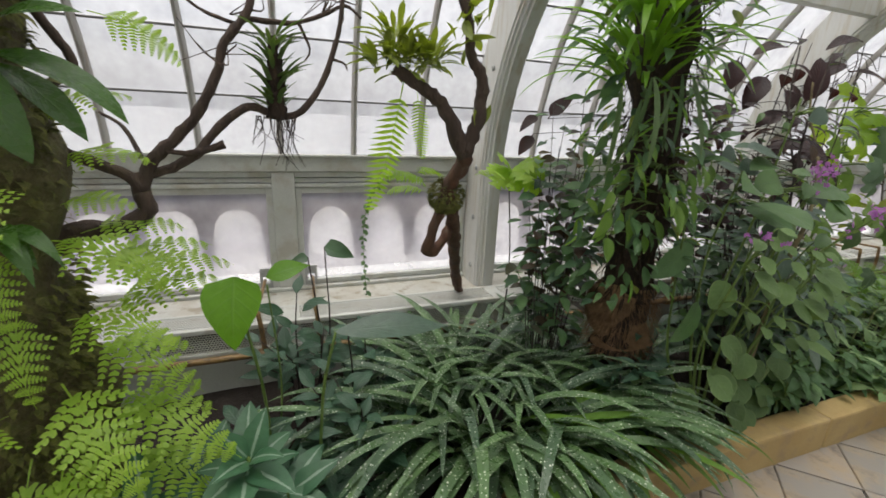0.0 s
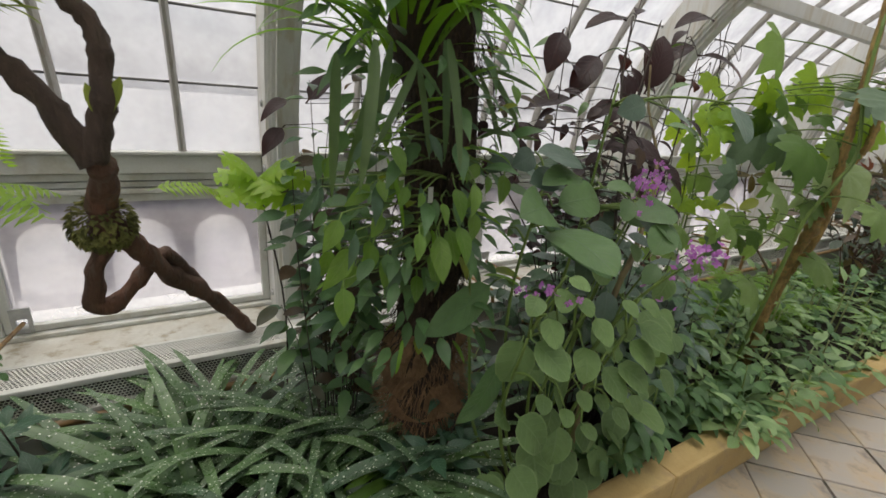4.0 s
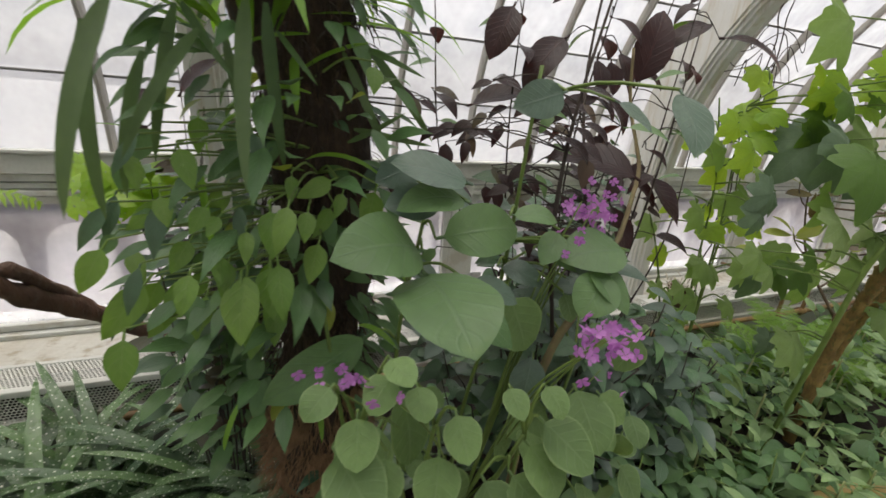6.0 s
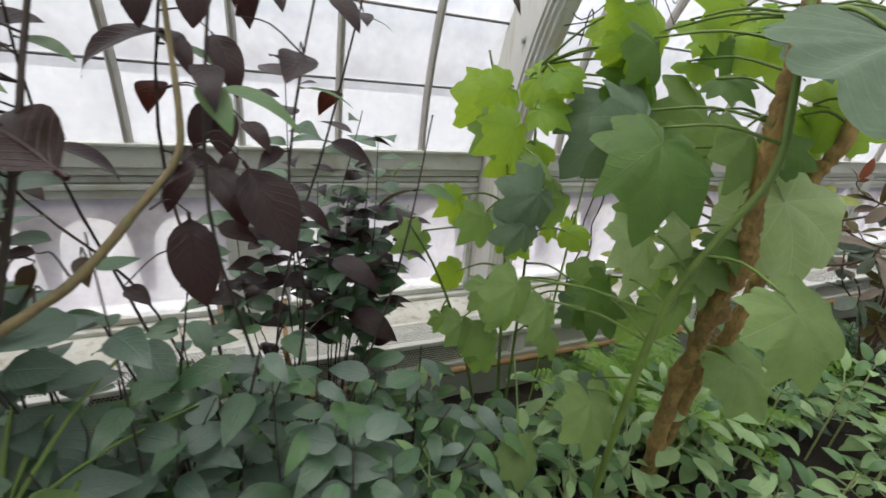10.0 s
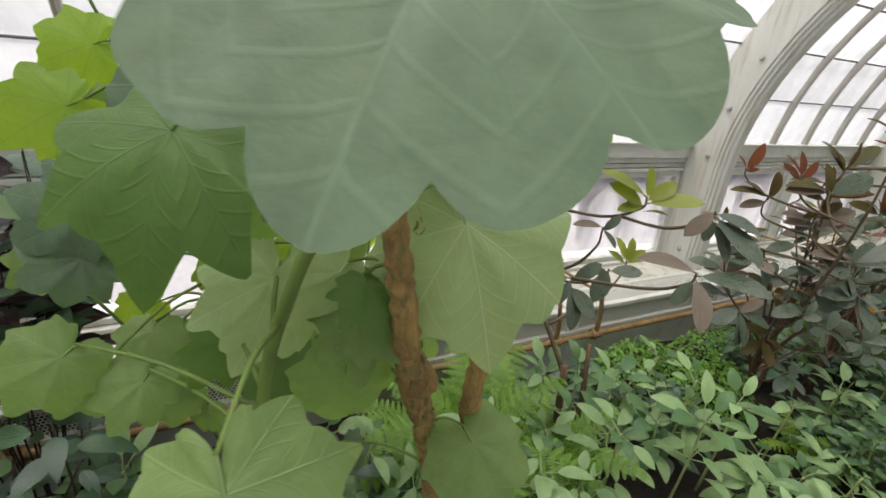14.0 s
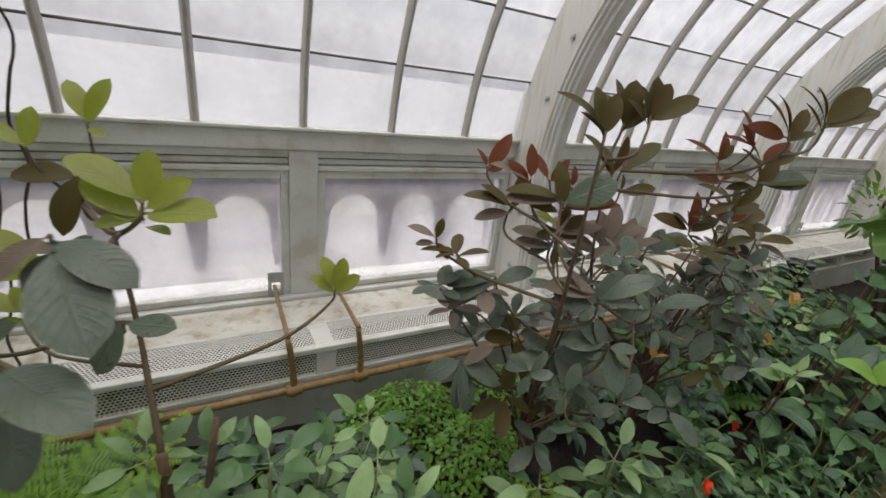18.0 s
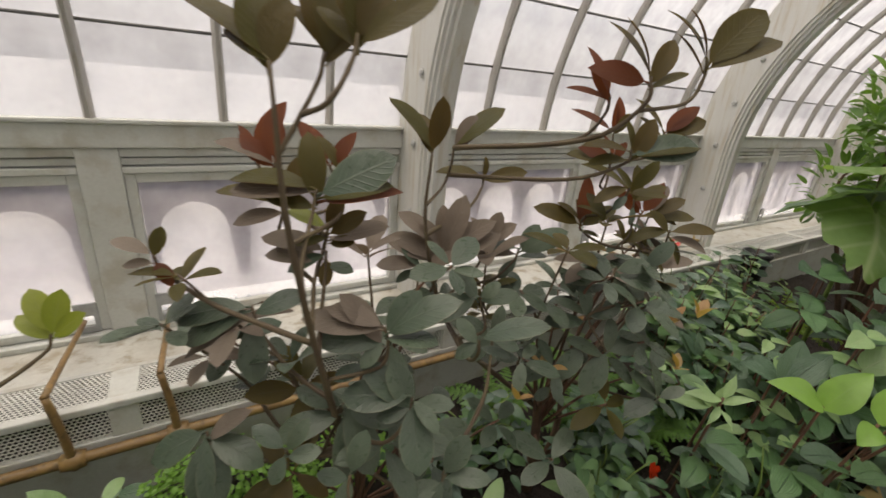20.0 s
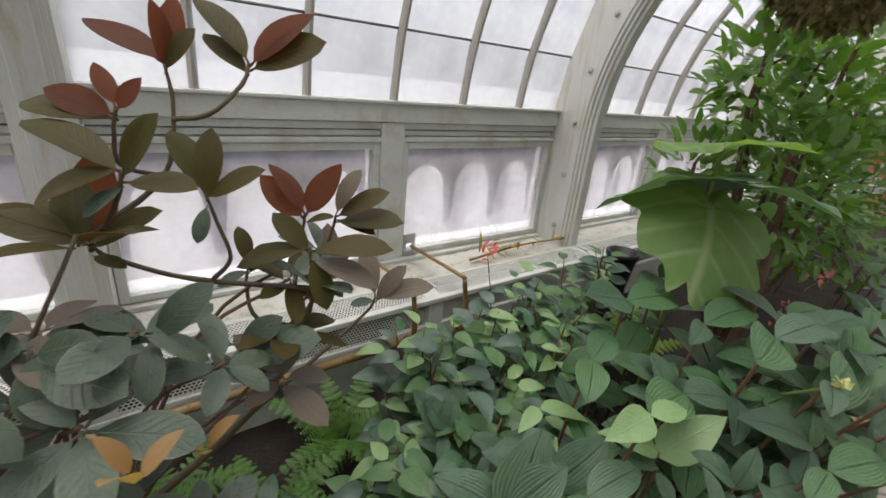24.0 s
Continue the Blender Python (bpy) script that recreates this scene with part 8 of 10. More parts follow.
lobes(lob, lob_lines, ((2.22, -1.38, 1.08, -0.2, -0.2, -1, 0, -1, 0.3, 0.12, "n"), (2.3, -1.2, 0.95, 0, -0.2, -1, 0, -1, 0.3, 0.12, "n"), (2.33, -1.25, 1.1, 0.1, -0.1, -1, 0.1, -1, 0.2, 0.11, "n"), (2.28, -1.0, 0.9, -0.3, -0.3, -0.9, 0, -1, 0.4, 0.12, "g"), (2.42, -1.15, 0.95, 0.2, -0.3, -0.9, 0, -1, 0.3, 0.1, "n"), (2.25, -1.15, 0.66, -0.1, -0.4, -0.9, 0, -1, 0.4, 0.1, "g")), GREENSTEM)
sap = thing("lobed_sapling", (2.05, -0.85, 0.1), "slender green saplings with small bright lobed leaves against the light", "sapling")
sap_lines = []
for pts in ([(2.08, -0.9, 0.08), (2.02, -0.9, 0.8), (1.97, -0.92, 1.24), (1.9, -0.92, 1.5), (1.86, -0.92, 1.62)], [(2.1, -0.88, 0.08), (2.09, -0.9, 0.6), (2.07, -0.92, 1.04), (2.04, -0.92, 1.4), (2.03, -0.92, 1.6)], [(2.04, -0.85, 0.08), (1.92, -0.86, 0.6), (1.78, -0.88, 0.95), (1.66, -0.9, 1.15)], [(2.34, -0.72, 0.08), (2.4, -0.7, 0.7), (2.46, -0.68, 1.2), (2.5, -0.66, 1.75)]):
    stem(sap, pts, 0.006, 0.003, GREENSTEM, "stem", 7)
    sap_lines.append(smooth_line(pts, 8)[4:])
sap_items = []
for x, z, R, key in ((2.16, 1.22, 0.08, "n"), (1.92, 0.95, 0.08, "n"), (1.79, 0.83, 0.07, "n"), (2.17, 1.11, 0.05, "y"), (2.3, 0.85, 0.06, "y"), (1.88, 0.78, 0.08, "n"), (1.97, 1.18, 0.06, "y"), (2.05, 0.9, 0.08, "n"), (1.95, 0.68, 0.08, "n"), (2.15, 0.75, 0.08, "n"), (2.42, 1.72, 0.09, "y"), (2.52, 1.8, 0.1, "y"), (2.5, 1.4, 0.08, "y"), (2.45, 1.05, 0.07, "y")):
    y = (-0.92 if x < 2.35 else -0.68) + rng.uniform(-0.1, 0.08)
    w = jitter(rng, (0, -0.5, -0.7), 0.4)
    u_ = jitter(rng, (0, -0.75, 0.6), 0.3)
    sap_items.append((x, y, z, w[0], w[1], w[2], u_[0], u_[1], u_[2], R, key))
lobes(sap, sap_lines, sap_items, GREENSTEM)

# ---- pale whorled ground plants, ferns ----
umb_l = leaves3(0.112, 0.046, L_UMB, "oval", 250, droop=0.55, fold=0.12, stalk=0.05) + leaves3(0.105, 0.05, L_MIDG, "oval", 254, droop=0.7, fold=0.12, stalk=0.05)
umb_spots = []
rr = random.Random(52)
while len(umb_spots) < 78:
    c = (rr.uniform(1.75, 4.9) if len(umb_spots) < 60 else rr.uniform(1.6, 3.0), rr.uniform(-1.66, -0.95))
    if all((c[0] - a) ** 2 + (c[1] - b) ** 2 > (0.017 if len(umb_spots) < 60 else 0.011) for a, b in umb_spots) and not (c[0] > 3.7 and c[1] > -1.3):
        umb_spots.append(c)
for i, (x, y) in enumerate(umb_spots):
    z = rr.uniform(0.26, 0.44) + (0.12 if y > -1.35 else -0.06)
    u = thing("whorled_plant", (x, y + 0.02, 0.09), "low plant with pale stalks and whorls of light green leaves", "ground plant", "whorled ground plants")
    st = stem(u, [(x, y + 0.02, 0.07), (x + rr.uniform(-0.02, 0.02), y + 0.01, z * 0.6), (x, y, z)], 0.005, 0.004, PALESTEM, sides=5)
    whorl(st, (x, y, z), (rr.uniform(-0.2, 0.2), -0.25, 1), umb_l, 6, rr.uniform(55, 85), rr, rr.uniform(0.7, 1.2), wild=32, vary=0.3)
    low = []
    for k in range(6):
        w = 1.05 * k + rr.uniform(-0.4, 0.4)
        low.append((umb_l[k % 3], aim((x, y, z * rr.uniform(0.6, 0.8)), (math.cos(w), math.sin(w) - 0.1, rr.uniform(-0.25, 0.35)), jitter(rr, (0, -0.2, 1), 0.3), rr.uniform(0.75, 1.25))))
    part("lower_leaves", joined("lower_leaves", low, L_UMB), u)
fr_g = [fern_frond(0.34, 0.15, L_FERN2, 18, 0.75, 0.5, 5, 260 + i) for i in range(3)]
L_FERN3 = leafmat("fern_mid", (0.13, 0.26, 0.035), (0.19, 0.33, 0.05), style="mid", through_=0.4)
fr_l = [fern_frond(0.42, 0.24, L_FERN3, 20, 0.75, 0.35, 6, 280 + i) for i in range(3)]
fr_y = [fern_frond(0.34, 0.15, L_FERN, 18, 0.75, 0.5, 5, 266 + i) for i in range(2)]
for (x, y, z), n, ml, s in (((2.95, -0.85, 0.15), 11, fr_y + fr_g[:1], 1.1), ((2.78, -0.62, 0.12), 10, fr_g, 1.0), ((2.75, -1.1, 0.15), 9, fr_g, 0.9), ((4.15, -1.35, 0.12), 9, fr_y, 0.75), ((5.15, -0.95, 0.1), 12, fr_g, 1.0), ((5.45, -0.75, 0.1), 12, fr_g, 1.0), ((4.9, -0.75, 0.1), 10, fr_g, 0.9), ((6.6, -1.1, 0.3), 9, fr_y, 0.9), ((2.74, -1.0, 0.34), 11, fr_l, 1.05), ((2.98, -1.1, 0.26), 8, fr_l, 0.9), ((2.6, -0.85, 0.3), 9, fr_l, 0.9), ((5.3, -1.15, 0.15), 11, fr_g, 0.9)):
    f = thing("fern", (x, y, 0.09), "arching green fern growing among the low plants", "fern", "ferns")
    for i in range(n):
        w = 6.283 * i / n + rng.uniform(-0.3, 0.3)
        part("frond", rng.choice(ml), f, "", aim((x, y, z), (math.cos(w), math.sin(w) - 0.15, rng.uniform(0.1, 0.9)), (0, -0.2, 1), s * rng.uniform(0.75, 1.1)))
maid_l = [leaf(0.016, 0.014, L_MAIDEN, "round", 0.1, 0.3, 3, cross=2, seed=270 + i) for i in range(2)]
for x, y, sx, sy, h, n in ((3.85, -0.72, 0.28, 0.14, 0.26, 1500), (4.02, -1.02, 0.2, 0.16, 0.30, 1300), (4.35, -0.75, 0.25, 0.15, 0.24, 900)):
    f = thing("maidenhair_fern", (x, y, 0.09), "bright maidenhair fern with tiny rounded leaflets", "fern", "ferns")
    bits = []
    for k in range(n):
        w, q = rng.uniform(0, 6.283), math.sqrt(rng.random())
        c = (x + sx * q * math.cos(w), y + sy * q * math.sin(w), 0.1 + h * (1 - 0.6 * q * q) * rng.uniform(0.45, 1.0))
        bits.append((rng.choice(maid_l), aim(c, jitter(rng, (math.cos(w), math.sin(w), -0.3), 0.5), jitter(rng, (0, -0.2, 1), 0.35), rng.uniform(0.7, 1.4))))
    tagged(part("fronds", joined("fronds", bits, L_MAIDEN), f), kind="stuff")
    for k in range(14):
        w = rng.uniform(0, 6.283)
        stem(f, [(x, y, 0.08), (x + sx * 0.4 * math.cos(w), y + sy * 0.4 * math.sin(w), 0.1 + h * 0.7), (x + sx * 0.9 * math.cos(w), y + sy * 0.9 * math.sin(w), 0.1 + h * 0.6)], 0.0015, 0.001, DARKSTEM, sides=4, steps=4)

# ---- rhododendrons ----
RG = backed(leaves3(0.13, 0.064, L_RHOG, "oblong", 300, droop=0.35, fold=0.14, stalk=0.01, curl=0.1, wave=0.006), L_RHOT)
RY = leaves3(0.125, 0.056, L_RHOY, "oblong", 304, droop=0.3, fold=0.18, stalk=0.01, wave=0.006)
RO = backed(leaves3(0.13, 0.058, L_RHOO, "oblong", 308, droop=0.3, fold=0.16, stalk=0.01, wave=0.006), L_RHOB)
RR = leaves3(0.112, 0.050, L_RHOR, "oval", 312, droop=0.25, fold=0.18, stalk=0.01)
RT = backed(leaves3(0.125, 0.058, L_RHOG, "oblong", 316, droop=0.35, fold=0.16, stalk=0.01, wave=0.006), L_RHOT)
RTT = leaves3(0.13, 0.058, L_RHOT, "oblong", 318, droop=0.35, fold=0.16, stalk=0.01, wave=0.008)
RAU = leaves3(0.06, 0.03, L_GOLD, "oval", 320, droop=0.3, fold=0.2)


def rhodo(name, label, fork, foot, tips, seed, big=1.0):
    """Woody shrub: each tip carries a whorl, with a looser whorl lower on its shoot."""
    rg = random.Random(seed)
    t = thing(name, (foot[0], foot[1], 0.09), label, "rhododendron")
    stem(t, [(foot[0], foot[1], 0.05), ((foot[0] + fork[0]) / 2 + 0.01, (foot[1] + fork[1]) / 2, fork[2] * 0.5), fork], 0.02, 0.013, BROWNBARK, "trunk", 9, 0.3)
    stem(t, [(foot[0] + 0.05, foot[1] + 0.03, 0.05), (foot[0] + 0.09, foot[1], fork[2] * 0.6), (fork[0] + 0.12, fork[1] + 0.02, fork[2] * 1.1)], 0.015, 0.008, BROWNBARK, "trunk", 8, 0.3)
    for x, y, z, n, tilt, sets, s in tips:
        tip, f = Vector((x, y, z)), Vector(fork)
        out = Vector((tip[0] - f[0], tip[1] - f[1], 0))
        mid = f.lerp(tip, 0.55) + out * 0.2 + jitter(rg, (0, 0, -0.03), 0.09)
        start = f if z > fork[2] + 0.1 else f - Vector((0, 0, fork[2] * 0.45))
        low_ = start.lerp(mid, 0.5) + jitter(rg, (0, 0, 0), 0.05)
        pts = [start, low_, mid, tip]
        sh = stem(t, pts, 0.006, 0.0028, SHOOT, "shoot", 6, 0.3)
        line = smooth_line(pts, 8)
        ax = (Vector((0, 0, 1)) + out * 0.6 + jitter(rg, (0, 0.03, 0), 0.12)).normalized()
        whorl(sh, tip, ax, sets[0], n, tilt, rg, s * big)
        if len(sets) > 1:
            whorl(sh, line[-5], ax, sets[1], 5, 80, rg, s * big * 1.05)
        if z > 0.9:
            whorl(sh, line[-9] + jitter(rg, (0, 0, 0), 0.03), ax, rg.choice((RT, RG, RO)), 5, 56, rg, s * big * 0.95)
            if rg.random() < 0.5:
                whorl(sh, line[len(line) // 2 - 1], ax, RG, 4, 86, rg, s * big)
    return t


O_, G_, T_ = RO, RG, RTT
r1 = rhodo("rhododendron", "small rhododendron with yellow-green young leaves and large grey lower leaves", (3.08, -1.0, 0.58), (3.06, -1.05), (), 61)
FORKS[r1.name] = (3.08, -1.0, 0.58)
shoot(r1, (3.000, -0.720, 1.310), ((RY, 2.968, -0.663, 1.394), (RY, 3.053, -0.708, 1.407), (RY, 3.036, -0.772, 1.288),))
shoot(r1, (2.889, -0.720, 1.253), ((RY, 2.767, -0.631, 1.286), (RY, 2.906, -0.693, 1.336),))
shoot(r1, (2.978, -0.760, 1.208), ((RO, 2.936, -0.795, 1.074), (RO, 3.041, -0.839, 1.118), (RO, 2.846, -0.688, 1.191), (RO, 3.084, -0.825, 1.206),))
shoot(r1, (3.127, -1.120, 1.243), ((RY, 3.020, -1.028, 1.302), (RY, 3.144, -1.092, 1.327), (RY, 3.203, -1.146, 1.288), (RY, 3.234, -1.223, 1.248), (RY, 3.052, -1.094, 1.200), (RY, 3.039, -1.054, 1.271), (RY, 3.084, -1.102, 1.225), (RY, 3.151, -1.153, 1.202),))
shoot(r1, (3.066, -1.360, 1.280), ((RTT, 3.001, -1.348, 1.219), (RG, 3.149, -1.429, 1.238), (RG, 3.106, -1.476, 1.187), (RG, 3.037, -1.372, 1.215), (RG, 3.076, -1.416, 1.170),))
shoot(r1, (2.875, -0.780, 0.979), ((RY, 2.794, -0.693, 1.062), (RY, 2.742, -0.701, 0.975), (RY, 3.008, -0.835, 1.036), (RY, 2.957, -0.843, 0.949), (RY, 2.869, -0.756, 1.025), (RY, 2.923, -0.834, 0.925),))
shoot(r1, (2.812, -0.700, 0.844), ((RY, 2.685, -0.614, 0.863), (RY, 2.788, -0.659, 0.903), (RY, 2.882, -0.732, 0.867), (RY, 2.727, -0.670, 0.797),))
shoot(r1, (3.007, -1.100, 1.154), ((RTT, 2.934, -1.056, 1.152), (RG, 3.023, -1.127, 1.117), (RG, 3.049, -1.112, 1.183),))
shoot(r1, (2.883, -1.150, 1.033), ((RTT, 2.747, -1.083, 1.000), (RG, 2.834, -1.154, 0.958), (RG, 2.956, -1.174, 1.078), (RG, 2.867, -1.202, 0.897), (RG, 2.925, -1.218, 0.938),))
shoot(r1, (3.008, -1.400, 1.148), ((RTT, 2.895, -1.324, 1.165), (RG, 3.107, -1.518, 1.130), (RTT, 2.944, -1.485, 1.052), (RG, 2.951, -1.399, 1.075), (RG, 3.040, -1.433, 1.116), (RG, 3.017, -1.462, 1.023),))
shoot(r1, (3.555, -0.750, 0.839), ((RY, 3.525, -0.691, 0.930), (RY, 3.587, -0.726, 0.935), (RY, 3.628, -0.772, 0.889), (RY, 3.492, -0.697, 0.871),))
shoot(r1, (3.071, -1.100, 1.015), ((RG, 3.020, -1.113, 0.918), (RG, 3.156, -1.152, 1.015), (RG, 3.017, -1.070, 1.008),))
r2 = rhodo("rhododendron", "tall rhododendron with rust-brown young leaves over grey-green foliage", (4.15, -1.08, 0.5), (4.18, -1.08), ((3.82, -1.0, 1.05, 6, 70, (O_, T_), 0.85), (3.78, -1.0, 0.95, 6, 70, (G_, T_), 0.85), (4.2, -1.0, 1.05, 5, 50, (T_, G_), 1.0)), 62, 0.84)
FORKS[r2.name] = (4.15, -1.08, 0.5)
shoot(r2, (3.958, -1.300, 1.432), ((RO, 3.876, -1.221, 1.496), (RO, 3.916, -1.260, 1.463), (RO, 3.984, -1.283, 1.506), (RO, 3.948, -1.257, 1.515),))
shoot(r2, (4.031, -1.280, 1.449), ((RO, 3.996, -1.234, 1.504), (RO, 4.023, -1.236, 1.537), (RO, 4.061, -1.258, 1.540), (RO, 4.083, -1.292, 1.495),))
shoot(r2, (4.062, -1.316, 1.471), ((RO, 4.049, -1.283, 1.529), (RO, 4.104, -1.312, 1.540), (RO, 4.154, -1.352, 1.518), (RO, 4.022, -1.278, 1.500), (RO, 4.082, -1.293, 1.551),))
shoot(r2, (4.000, -1.050, 1.266), ((RR, 4.009, -1.014, 1.360), (RTT, 3.907, -0.980, 1.294), (RR, 3.948, -0.999, 1.310),))
shoot(r2, (4.106, -1.100, 1.258), ((RR, 4.117, -1.082, 1.316), (RO, 4.075, -1.055, 1.316),))
shoot(r2, (4.053, -1.130, 1.232), ((RO, 3.922, -1.047, 1.236), (RTT, 3.919, -1.054, 1.218), (RG, 4.184, -1.184, 1.295), (RO, 4.172, -1.197, 1.247), (RR, 4.186, -1.209, 1.238), (RO, 4.052, -1.087, 1.327), (RO, 3.974, -1.090, 1.211),))
shoot(r2, (4.075, -1.120, 1.153), ((RY, 4.013, -1.070, 1.180), (RO, 4.102, -1.111, 1.211), (RO, 4.142, -1.146, 1.188), (RO, 4.016, -1.098, 1.122), (RTT, 4.176, -1.177, 1.165), (RO, 4.099, -1.145, 1.131),))
shoot(r2, (4.071, -1.120, 1.108), ((RTT, 3.966, -1.048, 1.124), (RG, 4.002, -1.096, 1.065), (RO, 4.063, -1.135, 1.062), (RTT, 3.968, -1.063, 1.092), (RG, 4.106, -1.156, 1.076),))
shoot(r2, (4.408, -1.000, 1.026), ((RTT, 4.316, -0.907, 1.109), (RTT, 4.363, -0.940, 1.099), (RTT, 4.421, -0.960, 1.135), (RTT, 4.475, -0.981, 1.162), (RTT, 4.534, -1.043, 1.105), (RTT, 4.303, -0.929, 1.040), (RTT, 4.282, -0.913, 1.046), (RTT, 4.542, -1.062, 1.073),))
shoot(r2, (4.344, -1.000, 0.990), ((RTT, 4.245, -0.942, 0.982), (RT, 4.306, -0.960, 1.027), (RT, 4.283, -0.982, 0.945), (RTT, 4.441, -1.044, 1.025),))
shoot(r2, (4.139, -1.250, 0.997), ((RTT, 4.051, -1.185, 1.023), (RTT, 4.008, -1.168, 1.000), (RG, 4.205, -1.261, 1.065), (RG, 4.257, -1.325, 1.064), (RG, 4.204, -1.341, 0.996), (RG, 4.092, -1.254, 0.924), (RG, 4.024, -1.193, 0.966), (RTT, 4.074, -1.187, 1.049),))
shoot(r2, (4.179, -1.300, 0.864), ((RG, 4.061, -1.231, 0.854), (RG, 4.199, -1.370, 0.824), (RG, 4.157, -1.384, 0.756), (RG, 4.247, -1.346, 0.854), (RG, 4.114, -1.280, 0.819), (RG, 4.103, -1.229, 0.919), (RG, 4.150, -1.256, 0.923),))
shoot(r2, (3.954, -1.250, 0.789), ((RT, 3.906, -1.205, 0.822), (RT, 3.998, -1.252, 0.846), (RG, 3.924, -1.259, 0.726), (RG, 4.010, -1.284, 0.789),))
shoot(r2, (4.234, -1.350, 0.686), ((RG, 4.288, -1.348, 0.767), (RG, 4.317, -1.402, 0.685), (RG, 4.202, -1.358, 0.623), (RG, 4.165, -1.328, 0.640),))
shoot(r2, (4.057, -1.300, 0.727), ((RG, 4.094, -1.287, 0.809), (RG, 4.032, -1.311, 0.666), (RG, 4.002, -1.268, 0.723),))
shoot(r2, (4.478, -1.150, 0.844), ((RG, 4.420, -1.146, 0.773), (RG, 4.511, -1.140, 0.913), (RG, 4.535, -1.200, 0.809), (RG, 4.421, -1.100, 0.879),))
shoot(r2, (3.990, -0.850, 1.256), ((RR, 3.967, -0.813, 1.307), (RR, 4.066, -0.847, 1.363), (RR, 4.028, -0.872, 1.257),))
shoot(r2, (4.114, -1.000, 1.250), ((RR, 4.069, -0.936, 1.331), (RR, 4.172, -1.004, 1.318),))
shoot(r2, (4.035, -0.950, 1.158), ((RO, 3.906, -0.865, 1.173), (RO, 3.956, -0.879, 1.210), (RO, 4.078, -0.929, 1.261), (RTT, 3.930, -0.909, 1.109),))
shoot(r2, (3.784, -0.950, 1.074), ((RTT, 3.715, -0.899, 1.095), (RO, 3.804, -0.938, 1.127), (RR, 3.810, -0.991, 1.019), (RTT, 3.735, -0.931, 1.051),))
shoot(r2, (3.939, -1.050, 0.980), ((RG, 3.803, -0.985, 0.942), (RG, 3.813, -1.010, 0.900), (RTT, 3.869, -1.035, 0.920), (RG, 4.038, -1.096, 1.010), (RT, 3.926, -1.108, 0.837),))
shoot(r2, (3.832, -1.100, 0.750), ((RG, 3.731, -1.068, 0.686), (RT, 3.804, -1.146, 0.611), (RG, 3.923, -1.180, 0.695), (RG, 3.832, -1.164, 0.609), (RTT, 3.916, -1.130, 0.795),))
shoot(r2, (4.076, -1.200, 0.805), ((RG, 4.112, -1.279, 0.677), (RG, 3.997, -1.142, 0.829), (RG, 4.189, -1.270, 0.802), (RG, 4.064, -1.257, 0.661), (RG, 3.948, -1.156, 0.730),))
r3 = rhodo("rhododendron", "rhododendron with olive and rusty upright shoots and grey-green skirts", (4.75, -1.1, 0.5), (4.8, -1.08), ((5.24, -1.08, 0.95, 5, 60, (G_, O_), 1.0), (4.7, -1.15, 1.05, 6, 70, (O_, G_), 1.0), (4.9, -1.1, 1.1, 5, 60, (O_, T_), 1.0), (4.55, -1.0, 1.0, 5, 58, (T_, O_), 1.0)), 63, 0.84)
FORKS[r3.name] = (4.75, -1.1, 0.5)
shoot(r3, (4.339, -1.030, 1.282), ((RO, 4.269, -0.941, 1.387), (RO, 4.354, -1.037, 1.400), (RO, 4.340, -0.947, 1.357),))
shoot(r3, (4.413, -1.000, 1.285), ((RO, 4.530, -1.030, 1.382), (RTT, 4.471, -1.002, 1.361),))
shoot(r3, (4.627, -1.330, 1.466), ((RO, 4.571, -1.256, 1.556), (RO, 4.572, -1.295, 1.560), (RR, 4.527, -1.265, 1.472), (RO, 4.674, -1.329, 1.533), (RO, 4.689, -1.364, 1.476),))
shoot(r3, (4.776, -1.340, 1.506), ((RO, 4.720, -1.267, 1.594), (RO, 4.734, -1.305, 1.596), (RO, 4.890, -1.364, 1.609), (RO, 4.910, -1.402, 1.553), (RO, 4.732, -1.293, 1.552),))
shoot(r3, (4.599, -1.270, 1.424), ((RR, 4.572, -1.213, 1.515), (RR, 4.524, -1.219, 1.435), (RR, 4.572, -1.231, 1.476),))
shoot(r3, (4.715, -1.260, 1.320), ((RO, 4.709, -1.228, 1.386), (RO, 4.619, -1.201, 1.320), (RG, 4.845, -1.334, 1.335), (RO, 4.849, -1.337, 1.334), (RO, 4.625, -1.221, 1.281), (RO, 4.768, -1.263, 1.388),))
shoot(r3, (5.224, -1.100, 1.029), ((RO, 5.106, -1.045, 0.989), (RO, 5.357, -1.180, 1.034), (RO, 5.175, -1.044, 1.087), (RO, 5.235, -1.154, 0.922), (RTT, 5.321, -1.188, 0.964),))
shoot(r3, (4.903, -1.000, 1.059), ((RO, 4.845, -0.942, 1.109), (RO, 4.899, -0.969, 1.124), (RO, 4.781, -0.910, 1.090), (RO, 5.006, -1.042, 1.107), (RR, 4.939, -0.960, 1.199), (RO, 4.946, -1.045, 1.017),))
shoot(r3, (4.820, -1.250, 0.762), ((RG, 4.744, -1.257, 0.638), (RG, 4.927, -1.299, 0.801), (RG, 4.838, -1.222, 0.852), (RG, 4.871, -1.318, 0.679), (RG, 4.721, -1.180, 0.783),))
shoot(r3, (4.770, -1.200, 0.856), ((RG, 4.694, -1.137, 0.892), (RG, 4.854, -1.236, 0.892), (RG, 4.767, -1.160, 0.942), (RG, 4.660, -1.143, 0.832),))
shoot(r3, (4.611, -0.860, 1.180), ((RO, 4.501, -0.769, 1.179), (RO, 4.624, -0.845, 1.233), (RO, 4.715, -0.934, 1.205),))
